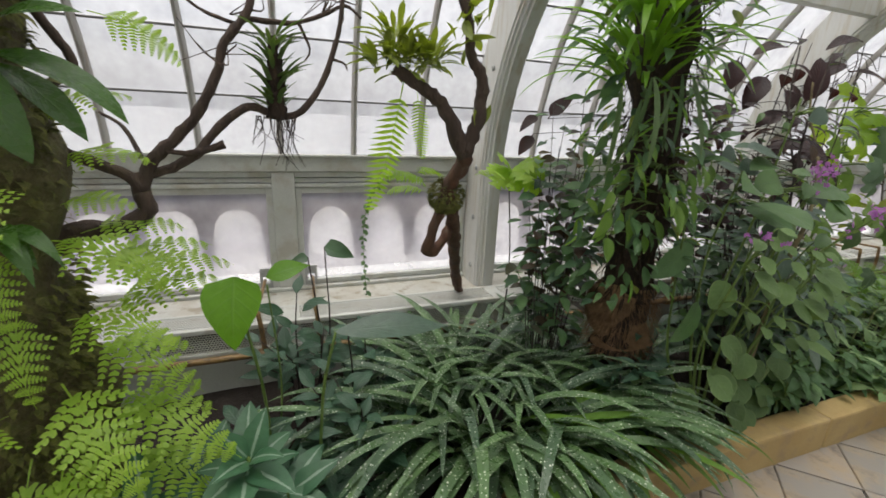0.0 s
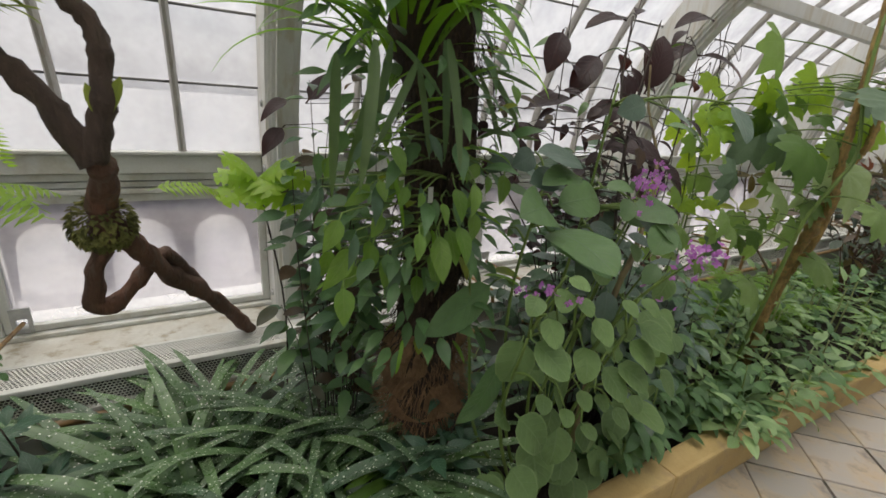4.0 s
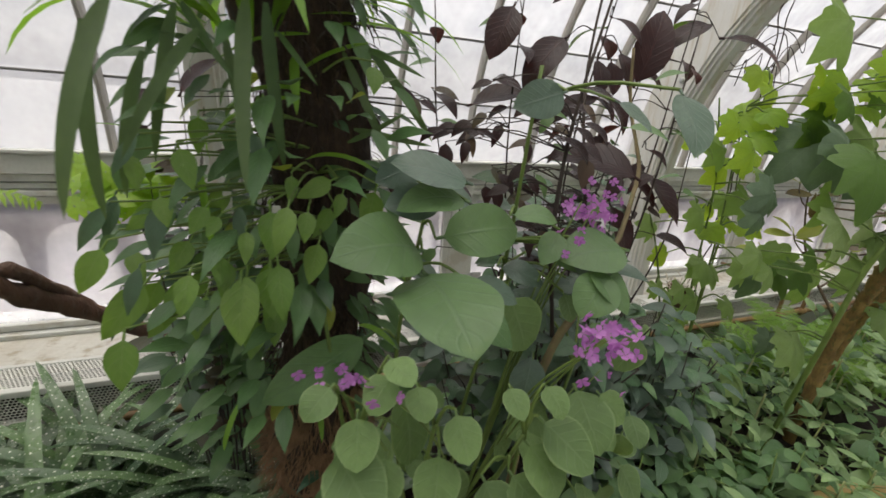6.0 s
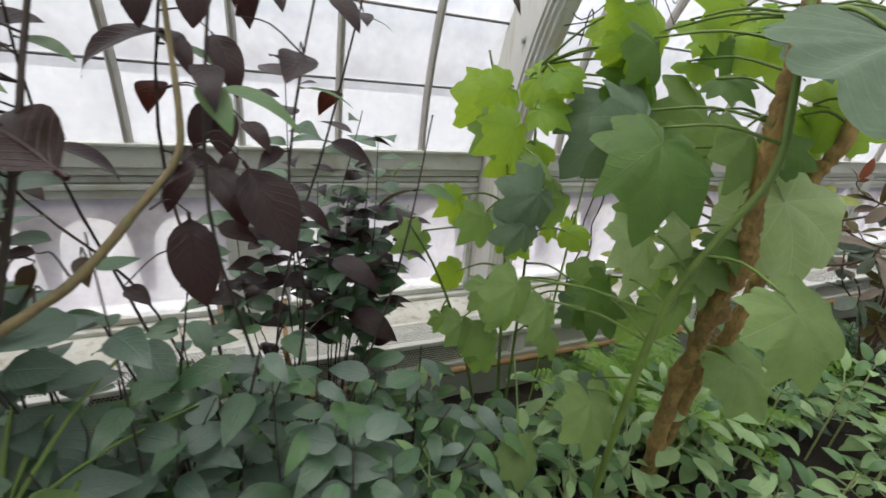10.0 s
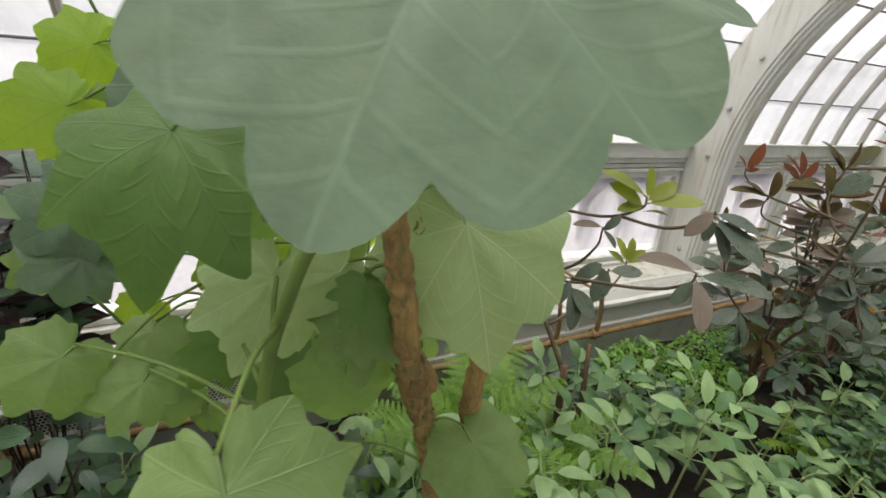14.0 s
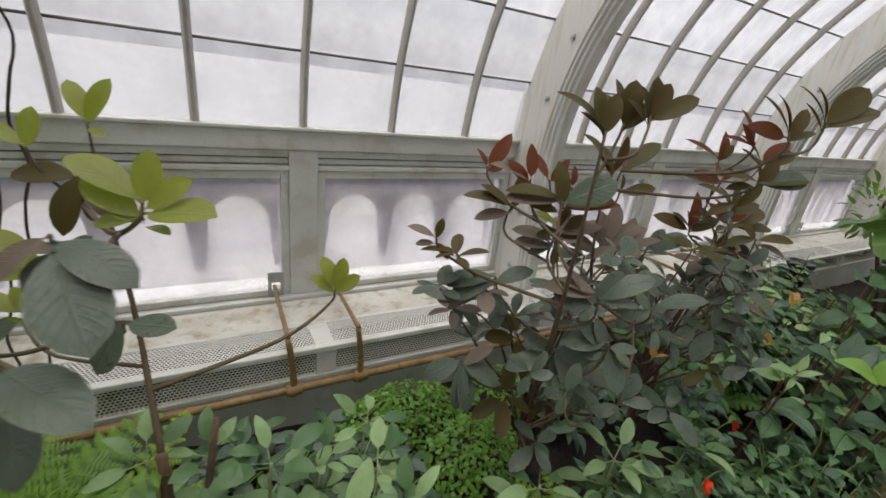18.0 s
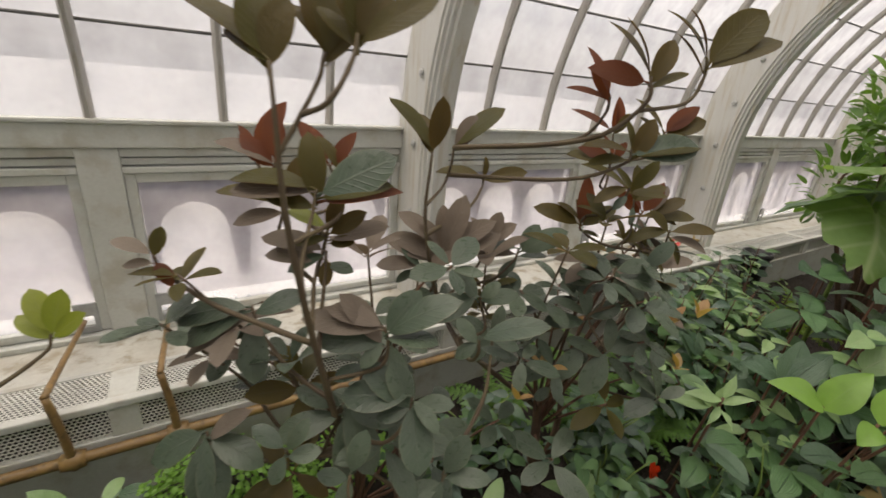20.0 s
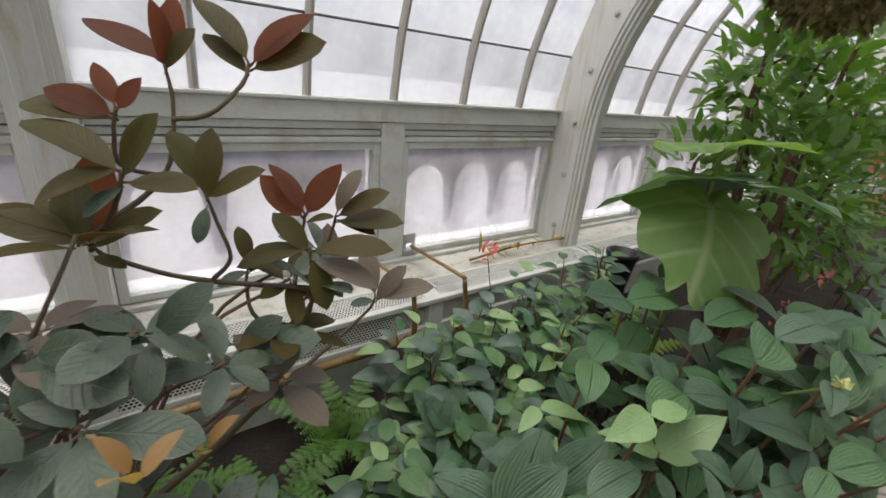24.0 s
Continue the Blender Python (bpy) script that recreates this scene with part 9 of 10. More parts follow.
shoot(r3, (4.579, -0.950, 1.022), ((RTT, 4.480, -0.852, 1.055), (RTT, 4.551, -0.901, 1.073), (RTT, 4.624, -0.951, 1.097), (RTT, 4.654, -0.989, 1.069),))
shoot(r3, (4.655, -1.010, 1.001), ((RG, 4.534, -0.913, 0.995), (RG, 4.711, -1.021, 1.072), (RG, 4.771, -1.076, 1.063), (RTT, 4.532, -0.920, 0.977), (RG, 4.715, -1.066, 0.989), (RG, 4.597, -1.005, 0.914),))
shoot(r3, (4.843, -1.200, 0.994), ((RG, 4.732, -1.134, 0.941), (RG, 4.841, -1.244, 0.903), (RG, 4.915, -1.251, 1.012), (RG, 4.775, -1.142, 0.996), (RG, 4.930, -1.293, 0.953),))
shoot(r3, (4.322, -1.300, 0.953), ((RG, 4.416, -1.394, 1.011), (RG, 4.285, -1.287, 0.918), (RG, 4.292, -1.258, 0.987), (RG, 4.350, -1.334, 0.931),))
shoot(r3, (4.677, -1.200, 0.667), ((RT, 4.632, -1.127, 0.739), (RT, 4.754, -1.216, 0.763), (RG, 4.693, -1.243, 0.607), (RG, 4.632, -1.191, 0.610),))
shoot(r3, (4.922, -1.370, 0.657), ((RG, 4.867, -1.300, 0.707), (RG, 4.981, -1.404, 0.687), (RG, 4.840, -1.332, 0.597), (RG, 4.950, -1.417, 0.609), (RG, 4.919, -1.324, 0.744),))
shoot(r3, (4.425, -1.150, 0.959), ((RG, 4.301, -1.117, 0.908), (RG, 4.470, -1.170, 0.995), (RG, 4.500, -1.204, 0.975), (RG, 4.389, -1.092, 1.017),))
shoot(r3, (4.542, -1.150, 0.820), ((RG, 4.461, -1.092, 0.802), (RG, 4.568, -1.139, 0.887), (RG, 4.602, -1.183, 0.854), (RG, 4.507, -1.155, 0.752),))
shoot(r3, (5.044, -0.940, 1.327), ((RR, 4.945, -0.836, 1.384), (RR, 5.037, -0.931, 1.422), (RO, 5.094, -0.950, 1.385), (RR, 5.075, -0.911, 1.434),))
shoot(r3, (5.153, -1.040, 1.339), ((RO, 5.098, -0.953, 1.430), (RR, 5.251, -1.074, 1.422), (RO, 5.259, -1.101, 1.382), (RO, 5.100, -0.981, 1.377),))
shoot(r3, (4.969, -1.020, 1.262), ((RR, 4.952, -0.978, 1.321), (RR, 5.006, -1.026, 1.306), (RR, 4.886, -0.948, 1.279), (RO, 4.856, -0.936, 1.257),))
shoot(r3, (4.963, -1.100, 1.187), ((RO, 4.861, -1.067, 1.139), (RO, 4.860, -0.996, 1.238), (RO, 5.013, -1.142, 1.269), (RO, 5.045, -1.170, 1.171), (RG, 4.934, -1.100, 1.141),))
shoot(r3, (5.069, -1.050, 1.130), ((RO, 5.036, -0.978, 1.225), (RO, 5.155, -1.093, 1.178), (RO, 5.093, -1.017, 1.235), (RG, 5.046, -1.070, 1.055),))
shoot(r3, (5.263, -0.960, 1.049), ((RR, 5.215, -0.877, 1.143), (RR, 5.343, -0.968, 1.157), (RR, 5.197, -0.875, 1.119), (RO, 5.311, -0.997, 1.049),))
shoot(r3, (5.337, -0.950, 1.038), ((RTT, 5.399, -0.948, 1.138), (RO, 5.443, -1.003, 1.096), (RO, 5.403, -1.018, 1.004), (RO, 5.459, -1.046, 1.034),))
shoot(r3, (5.309, -0.950, 0.888), ((RTT, 5.251, -0.873, 0.954), (RTT, 5.333, -0.910, 1.006), (RO, 5.330, -0.983, 0.854), (RTT, 5.367, -0.962, 0.955),))
shoot(r3, (5.445, -0.950, 0.803), ((RTT, 5.435, -0.883, 0.923), (RTT, 5.573, -1.030, 0.840), (RT, 5.388, -0.919, 0.777), (RTT, 5.523, -0.969, 0.886),))
shoot(r3, (5.135, -1.000, 0.969), ((RO, 5.129, -0.960, 1.039), (RO, 5.180, -1.032, 0.974), (RG, 5.094, -0.986, 0.934), (RO, 5.169, -1.004, 1.013),))
shoot(r3, (4.965, -1.200, 0.979), ((RG, 4.838, -1.113, 0.958), (RG, 4.945, -1.263, 0.908), (RG, 5.045, -1.226, 1.052), (RG, 4.873, -1.124, 0.990),))
shoot(r3, (5.085, -1.100, 0.861), ((RG, 4.992, -1.038, 0.842), (RG, 5.080, -1.153, 0.812), (RG, 5.160, -1.130, 0.916), (RG, 5.212, -1.186, 0.884),))
skirts = ((r2, (4.02, -1.1, 0.80)), (r2, (4.2, -1.15, 0.90)), (r2, (4.3, -1.2, 0.68)), (r2, (4.12, -1.2, 0.9)), (r2, (4.34, -1.15, 1.05)), (r2, (4.3, -1.2, 0.55)), (r2, (3.98, -1.15, 0.62)), (r2, (4.05, -1.25, 0.5)), (r2, (4.5, -1.2, 0.6)), (r2, (4.4, -1.0, 0.9)), (r2, (3.9, -0.95, 0.85)), (r2, (4.15, -1.25, 0.72)),
          (r3, (4.68, -1.2, 0.72)), (r3, (4.8, -1.3, 0.62)), (r3, (4.9, -1.3, 0.8)), (r3, (4.95, -1.22, 1.0)), (r3, (5.05, -1.2, 0.9)), (r3, (4.6, -1.1, 0.92)), (r3, (4.75, -1.25, 1.0)), (r3, (4.88, -1.28, 0.92)), (r3, (5.2, -1.05, 0.95)), (r3, (5.28, -1.0, 0.98)), (r3, (4.62, -1.3, 0.5)), (r3, (4.98, -1.3, 0.68)), (r3, (5.15, -1.15, 0.8)), (r3, (4.86, -1.0, 0.85)), (r3, (4.55, -1.2, 0.78)))
for t, (x, y, z) in skirts:
    fx = 4.15 if t is r2 else 4.78
    sh = stem(t, [(fx, -1.08, 0.35), ((x + fx) / 2, (y - 1.08) / 2, z - 0.12), (x, y, z)], 0.005, 0.003, REDSTEM, "shoot", 6)
    whorl(sh, (x, y, z), ((x - fx) * 0.8, -0.45, 1), rng.choice((G_, G_, G_, O_, RT, T_)), rng.choice((4, 5, 5)), 82, rng, rng.uniform(0.65, 0.98))
for x, y, z in ((4.945, -1.38, 0.76), (4.93, -1.4, 0.94), (5.0, -1.3, 0.85), (4.66, -1.18, 0.70), (4.5, -1.25, 0.72)):
    whorl(r3, (x, y, z), (0, -0.1, 1), RAU, 3, 30, rng, 1.1)

# ---- vines, pot and odds at the second rib ----
vine = thing("dry_vine", (2.66, -0.44, 0.42), "two thin dark wavy vines hanging in front of a vent window", "vine")
for x0, ph in ((2.77, 0.0), (2.82, 1.7)):
    pts = [(x0 + 0.016 * math.sin(i * 1.9 + ph) * (1 if i % 3 else -0.6) - 0.11 * max(0, (10 - i) / 10) * (1 if ph == 0 else 0.6), -0.44 + 0.01 * math.cos(i * 2.3 + ph), 0.42 + i * 0.105) for i in range(22)]
    stem(vine, pts, 0.004, 0.0035, DARKSTEM, "stem", 6, 0.5, 4)
pot = thing("flower_pot", (2.48, -0.47, 0.43), "broken brown pot with pale dry moss beside the wall", "pot")
prof_ = [(0.0, 0.0), (0.07, 0.0), (0.095, 0.2), (0.105, 0.2), (0.105, 0.235), (0.092, 0.235), (0.08, 0.17), (0.0, 0.17)]
vs, fs = [], []
for i in range(20):
    w = 6.283 * i / 20
    vs += [(r_ * math.cos(w), r_ * math.sin(w), z_) for r_, z_ in prof_]
for i in range(20):
    for j in range(7):
        a, b = i * 8 + j, ((i + 1) % 20) * 8 + j
        fs.append((a, b, b + 1, a + 1))
TERRA = two_tone("terracotta", (0.20, 0.10, 0.06), (0.12, 0.065, 0.04), 9, 0.85, 60, 0.5)
pot_mesh = mesh("pot", vs, fs, TERRA, None, True)
part("body", pot_mesh, pot, "", Matrix.Translation((2.48, -0.47, 0.43)) @ Matrix.Rotation(0.2, 4, "Y") @ Matrix.Scale(0.62, 4))
PALEMOSS = two_tone("pale_dry_moss", (0.6, 0.57, 0.48), (0.42, 0.38, 0.28), 20, 0.95, 80, 1.0, dist=0.02)
bits = [(leaf(0.05, 0.008, PALEMOSS, "lance", droop=0.8, n=3, cross=2, seed=3), aim((2.48 + rng.gauss(0, 0.04), -0.47 + rng.gauss(0, 0.03), 0.56 + abs(rng.gauss(0, 0.02))), jitter(rng, (0, 0, 0.3), 1), jitter(rng, (0, 0, 1), 0.5), rng.uniform(0.7, 1.6))) for i in range(90)]
tagged(part("dry_moss", joined("dry_moss", bits, PALEMOSS), pot, "pale dry moss"), kind="stuff")

# orange-flowered low plants along the kerb
busy_l = leaves3(0.075, 0.032, L_DARKG, "lance", 330, droop=0.5, fold=0.15) + leaves3(0.07, 0.03, L_MIDG, "lance", 334, droop=0.5)
for i, (x, y) in enumerate(((4.3, -1.55), (4.65, -1.56), (5.0, -1.55), (5.3, -1.55), (4.85, -1.35), (4.45, -1.35), (5.15, -1.66), (5.45, -1.68), (4.75, -1.68))):
    b = bush("balsam", "low dark green leafy plant with single orange flowers", "balsam", (x, y, 0.09), (0.2, 0.11), 0.34, 12, 10, busy_l, GREENSTEM, 70 + i, rise=0.1, hang=0.1, start=0.3, group="balsams", solo=30)
    for fx, fy, fz in ((4.26, -1.61, 0.30), (5.02, -1.37, 0.33), (5.18, -1.45, 0.30), (4.62, -1.5, 0.33)):
        if abs(fx - x) < 0.18 and abs(fy - y) < 0.18:
            for k in range(2):
                part("flower", rng.choice(FLORETS[PETAL_O.name]), b, "orange flower", aim((fx + 0.01 * k, fy, fz), (0, 0.5, 0.8), (0.1, -0.8, 0.7), 1.15))

# ---- east end: ribbed leaves, giant leaf plant, tall shrub ----
rib_l = leaves3(0.185, 0.10, L_RIB, "oval", 340, droop=0.4, fold=0.16, wave=0.02, cross=6) + leaves3(0.17, 0.09, L_RIBB, "oval", 343, droop=0.4, fold=0.16, wave=0.02, cross=6)
lime_l = leaves3(0.165, 0.10, L_RIBL, "ovate", 346, droop=0.5, fold=0.16, wave=0.02)
pale_l = leaves3(0.135, 0.072, L_UMB, "ovate", 350, droop=0.3, fold=0.2)


def paired(name, label, foot, top, pairs, ml, s, seed):
    rg = random.Random(seed)
    t = thing(name, (foot[0], foot[1], 0.09), label, "foliage plant", "ribbed-leaf plants")
    pts = [(foot[0], foot[1], 0.07), ((foot[0] + top[0]) / 2 + rg.uniform(-0.03, 0.03), (foot[1] + top[1]) / 2, top[2] * 0.55), top]
    st = stem(t, pts, 0.006, 0.004, REDSTEM)
    line = smooth_line(pts, 8)
    for k in range(pairs):
        q = line[min(len(line) - 1, int((len(line) - 1) * (1 - 0.19 * k)))]
        w0 = rg.uniform(0, 3.14) if k else rg.uniform(-0.4, 0.4)
        for sg in (0, math.pi):
            w = w0 + sg + rg.uniform(-0.2, 0.2)
            part("leaf", rg.choice(ml), st, "", aim(q, (math.cos(w), math.sin(w) - 0.25, 0.2 - 0.15 * k + rg.uniform(-0.45, 0.2)), jitter(rg, (0, -0.35, 1), 0.35), s * rg.uniform(0.6, 1.1)))
    return t


rib_b = rib_l[3:]
lobe_l = leaves3(0.13, 0.042, L_UMB, "lance", 354, droop=0.4, fold=0.2, wave=0.06)


def pair_plant(ml, at, tips):
    """A stem with its topmost leaves spread towards the given places."""
    at = Vector(at)
    lime = ml is lime_l
    t = thing("lime_leaf_plant" if lime else "ribbed_leaf_plant", (at[0], at[1] + 0.06, 0.09), "leafy plant with broad bright lime-green leaves" if lime else "leafy plant with broad ribbed green leaves in pairs", "foliage plant", "ribbed-leaf plants")
    st = stem(t, [(at[0], max(at[1] + 0.06, -1.66), 0.07), (at[0] + 0.02, max(at[1] + 0.04, -1.66), at[2] * 0.5), at], 0.006, 0.004, REDSTEM)
    for k, q in enumerate(tips):
        blade(t, ml, at - Vector((0, 0, 0.01 * k)), q, (0.15 * math.sin(k * 2.0 + at[0] * 9), -0.4, 1), st)
    for k in range(4):
        w = k * 1.57 + at[0] * 7
        q = at - Vector((0, 0, at[2] * (0.28 + 0.1 * (k // 2))))
        blade(t, rib_l, q, q + Vector((0.14 * math.cos(w), 0.1 * math.sin(w) - 0.04, -0.02)), (0, -0.3, 1), st)


pair_plant(pale_l, (5.876, -1.551, 0.581), ((5.765, -1.451, 0.614), (6.018, -1.615, 0.674),))
pair_plant(rib_b, (5.852, -1.569, 0.563), ((5.812, -1.486, 0.560), (5.835, -1.618, 0.520),))
pair_plant(rib_b, (5.624, -1.452, 0.528), ((5.747, -1.491, 0.641), (5.511, -1.337, 0.587), (5.656, -1.385, 0.604),))
pair_plant(rib_b, (5.638, -1.303, 0.496), ((5.547, -1.300, 0.442), (5.706, -1.300, 0.524), (5.568, -1.237, 0.520), (5.605, -1.335, 0.461),))
pair_plant(rib_l, (6.495, -1.571, 0.737), ((6.355, -1.411, 0.841), (6.649, -1.671, 0.774), (6.440, -1.619, 0.663),))
pair_plant(rib_l, (6.451, -1.734, 0.695), ((6.346, -1.603, 0.796), (6.523, -1.671, 0.851), (6.556, -1.787, 0.751), (6.330, -1.710, 0.638),))
pair_plant(rib_b, (6.033, -1.494, 0.612), ((6.023, -1.405, 0.723), (6.108, -1.538, 0.641), (5.930, -1.405, 0.635),))
pair_plant(rib_l, (6.160, -1.598, 0.599), ((6.064, -1.474, 0.703), (6.287, -1.665, 0.660), (6.238, -1.594, 0.647),))
pair_plant(rib_l, (6.368, -1.624, 0.651), ((6.224, -1.492, 0.695), (6.467, -1.686, 0.679),))
pair_plant(rib_l, (6.314, -1.476, 0.593), ((6.223, -1.349, 0.708), (6.426, -1.510, 0.699), (6.241, -1.500, 0.514),))
pair_plant(rib_l, (6.171, -1.755, 0.628), ((6.032, -1.626, 0.673), (6.207, -1.726, 0.689), (6.077, -1.768, 0.539),))
pair_plant(rib_b, (5.926, -1.693, 0.592), ((5.858, -1.612, 0.650), (5.977, -1.692, 0.675), (5.865, -1.708, 0.549),))
pair_plant(rib_b, (5.560, -1.158, 0.476), ((5.524, -1.092, 0.554), (5.604, -1.112, 0.555), (5.522, -1.193, 0.429), (5.502, -1.069, 0.566),))
pair_plant(lime_l, (5.350, -1.602, 0.647), ((5.241, -1.490, 0.689), (5.468, -1.646, 0.754),))
pair_plant(lime_l, (5.387, -1.710, 0.658), ((5.503, -1.722, 0.770), (5.302, -1.703, 0.614),))
pair_plant(lime_l, (5.448, -1.777, 0.680), ((5.605, -1.903, 0.690), (5.354, -1.742, 0.651),))
pair_plant(lobe_l, (5.143, -1.439, 0.626), ((5.201, -1.429, 0.687), (5.047, -1.362, 0.621), (5.214, -1.495, 0.634), (5.074, -1.446, 0.555), (5.132, -1.496, 0.550), (5.093, -1.358, 0.651),))
pair_plant(lobe_l, (5.207, -1.396, 0.550), ((5.267, -1.410, 0.623), (5.086, -1.296, 0.538), (5.167, -1.345, 0.579), (5.213, -1.346, 0.600),))
pair_plant(rib_b, (5.456, -1.478, 0.596), ((5.560, -1.516, 0.693), (5.353, -1.369, 0.642), (5.551, -1.450, 0.727),))
pair_plant(rib_b, (6.043, -1.456, 0.642), ((5.978, -1.369, 0.707), (6.101, -1.441, 0.686), (6.071, -1.534, 0.587),))
pair_plant(rib_b, (5.709, -1.736, 0.639), ((5.706, -1.675, 0.758), (5.768, -1.742, 0.725), (5.687, -1.806, 0.546),))
pair_plant(rib_l, (6.348, -1.710, 0.640), ((6.226, -1.562, 0.735), (6.475, -1.755, 0.763), (6.186, -1.603, 0.586), (6.304, -1.769, 0.531),))
pair_plant(rib_l, (5.739, -1.834, 0.633), ((5.661, -1.748, 0.674), (5.841, -1.901, 0.669),))
for i, (fx, fy, tx, ty, tz, ml, s) in enumerate((((5.75, -1.45, 5.77, -1.55, 0.74, pale_l, 1.0), (5.62, -1.5, 5.6, -1.55, 0.62, rib_l, 0.9), (5.95, -1.45, 6.0, -1.52, 0.68, rib_l, 1.1), (6.15, -1.4, 6.2, -1.45, 0.78, rib_l, 1.1), (6.3, -1.5, 6.35, -1.52, 0.7, rib_l, 1.0), (5.85, -1.3, 5.85, -1.35, 0.72, rib_l, 1.0), (6.05, -1.25, 6.08, -1.28, 0.8, rib_l, 1.15), (6.45, -1.35, 6.5, -1.38, 0.8, rib_l, 1.1), (6.3, -1.2, 6.3, -1.25, 0.82, rib_l, 1.0), (5.6, -1.35, 5.62, -1.36, 0.58, rib_l, 0.8), (5.42, -1.42, 5.43, -1.45, 0.5, pale_l, 0.8), (6.6, -1.5, 6.66, -1.53, 0.72, rib_l, 1.0), (6.75, -1.3, 6.8, -1.3, 0.75, rib_l, 1.0),)
    + ((5.98, -1.5, 6.02, -1.58, 0.5, rib_l, 0.9), (6.2, -1.55, 6.22, -1.6, 0.5, rib_l, 0.9), (5.78, -1.4, 5.8, -1.42, 0.5, rib_l, 0.9),))):
    paired("ribbed_leaf_plant", "leafy plant with broad ribbed green leaves in pairs", (fx, fy), (tx, ty, tz), 4, ml, s, 400 + i)
for i in range(14):
    x, y = 6.5 + 0.2 * i + rng.uniform(-0.06, 0.06), -1.5 - 0.16 * (i % 3) + rng.uniform(-0.03, 0.03)
    paired("ribbed_leaf_plant", "leafy plant with broad ribbed green leaves in pairs", (x, y + 0.08), (x, y, rng.uniform(0.45, 0.75)), 4, rib_l, 1.05, 500 + i)
for i, (fx, fy, tx, ty, tz, ml, s) in enumerate((((6.1, -1.5, 6.12, -1.62, 0.86, rib_l, 1.0), (6.18, -1.55, 6.2, -1.73, 0.78, rib_l, 0.9), (6.3, -1.5, 6.35, -1.66, 0.85, rib_l, 1.0), (6.45, -1.55, 6.5, -1.72, 0.76, rib_l, 1.0), (6.25, -1.55, 6.3, -1.76, 0.6, rib_l, 0.9), (6.1, -1.56, 6.12, -1.76, 0.5, rib_l, 0.85), (6.6, -1.55, 6.62, -1.76, 0.7, rib_l, 1.0), (6.85, -1.55, 6.9, -1.72, 0.75, rib_l, 1.0), (5.6, -1.38, 5.59, -1.41, 0.56, pale_l, 1.05), (5.7, -1.3, 5.72, -1.32, 0.6, pale_l, 1.0), (5.48, -1.5, 5.46, -1.55, 0.42, pale_l, 1.0), (6.5, -1.58, 6.48, -1.78, 0.5, rib_l, 0.9), (6.9, -1.55, 6.85, -1.8, 0.5, rib_l, 0.9),)
    + ((7.2, -1.55, 7.2, -1.75, 0.6, rib_l, 1.0), (5.98, -1.55, 5.98, -1.74, 0.6, rib_l, 0.9), (6.05, -1.58, 6.06, -1.8, 0.66, rib_l, 0.85), (5.9, -1.58, 5.9, -1.78, 0.42, rib_l, 0.8), (6.25, -1.58, 6.3, -1.84, 0.8, rib_l, 0.95), (6.15, -1.58, 6.2, -1.9, 0.66, rib_l, 0.9), (6.4, -1.58, 6.45, -1.92, 0.74, rib_l, 1.0), (6.05, -1.58, 6.1, -1.86, 0.5, rib_l, 0.85), (6.65, -1.58, 6.7, -1.92, 0.72, rib_l, 1.0), (5.6, -1.55, 5.6, -1.7, 0.4, rib_l, 0.8), (5.45, -1.5, 5.42, -1.6, 0.36, rib_l, 0.75),))):
    paired("ribbed_leaf_plant", "leafy plant with broad ribbed green leaves in pairs", (fx, fy), (tx, ty, tz), 4, ml, s, 600 + i)
bud = thing("flower_bud", (6.19, -1.75, 0.80), "tight cream flower bud on a leafy ribbed plant", "flower bud")
L_CREAM = leafmat("cream_bud", (0.55, 0.55, 0.28), (0.5, 0.48, 0.22), rough=0.6, through_=0.2, style="mid")
bud_l = leaf(0.022, 0.012, L_CREAM, "oval", 0.2, 0.4, 4, seed=3)
for i in range(16):
    part("scale", bud_l, bud, "", aim((6.19 + rng.gauss(0, 0.006), -1.75 + rng.gauss(0, 0.006), 0.79), jitter(rng, (0, 0, 0.8), 0.8), jitter(rng, (0, -0.5, 0.5), 0.5)))
stem(bud, [(6.19, -1.66, 0.7), (6.19, -1.72, 0.76), (6.19, -1.75, 0.80)], 0.004, 0.004, GREENSTEM)
gl = thing("giant_leaf_plant", (6.48, -1.22, 0.09), "tall stalk carrying a few very large toothed green leaves", "foliage plant")
stem(gl, [(6.5, -1.2, 0.05), (6.49, -1.22, 0.6), (6.48, -1.24, 1.0), (6.47, -1.25, 1.24)], 0.011, 0.006, GREENSTEM, "stem", 9)
GL = [lobed_leaf(0.30, L_GIANT, 5, 0.08, 0.2, 0.22, 0.03, seed=450 + i, rings=6, seg=110) for i in range(2)]
GT = lobed_leaf(0.30, L_GIANT, 5, 0.08, 0.08, 0.05, 0.03, seed=458, rings=6, seg=96)
GG = lobed_leaf(0.34, L_LOBEDG, 5, 0.08, 0.06, 0.05, 0.03, seed=455, rings=6, seg=96)
part("leaf", GL[0], gl, "large hanging toothed leaf", aim((6.45, -1.27, 1.06), (-0.55, -0.4, -0.42), (-0.45, -0.8, 0.75), 1.0))
part("leaf", GG, gl, "", aim((6.46, -1.24, 1.12), (-0.42, 0.85, -0.3), (0.15, 0.2, 1), 0.95))
part("leaf", GG, gl, "", aim((6.47, -1.26, 1.13), (-0.15, -1.0, 0.1), (0.14, 0.1, 1), 0.9))
part("leaf", GT, gl, "bright young toothed leaf", aim((6.47, -1.25, 1.24), (0.45, 0.1, 0.0), (0.05, 0.2, 1), 0.95))

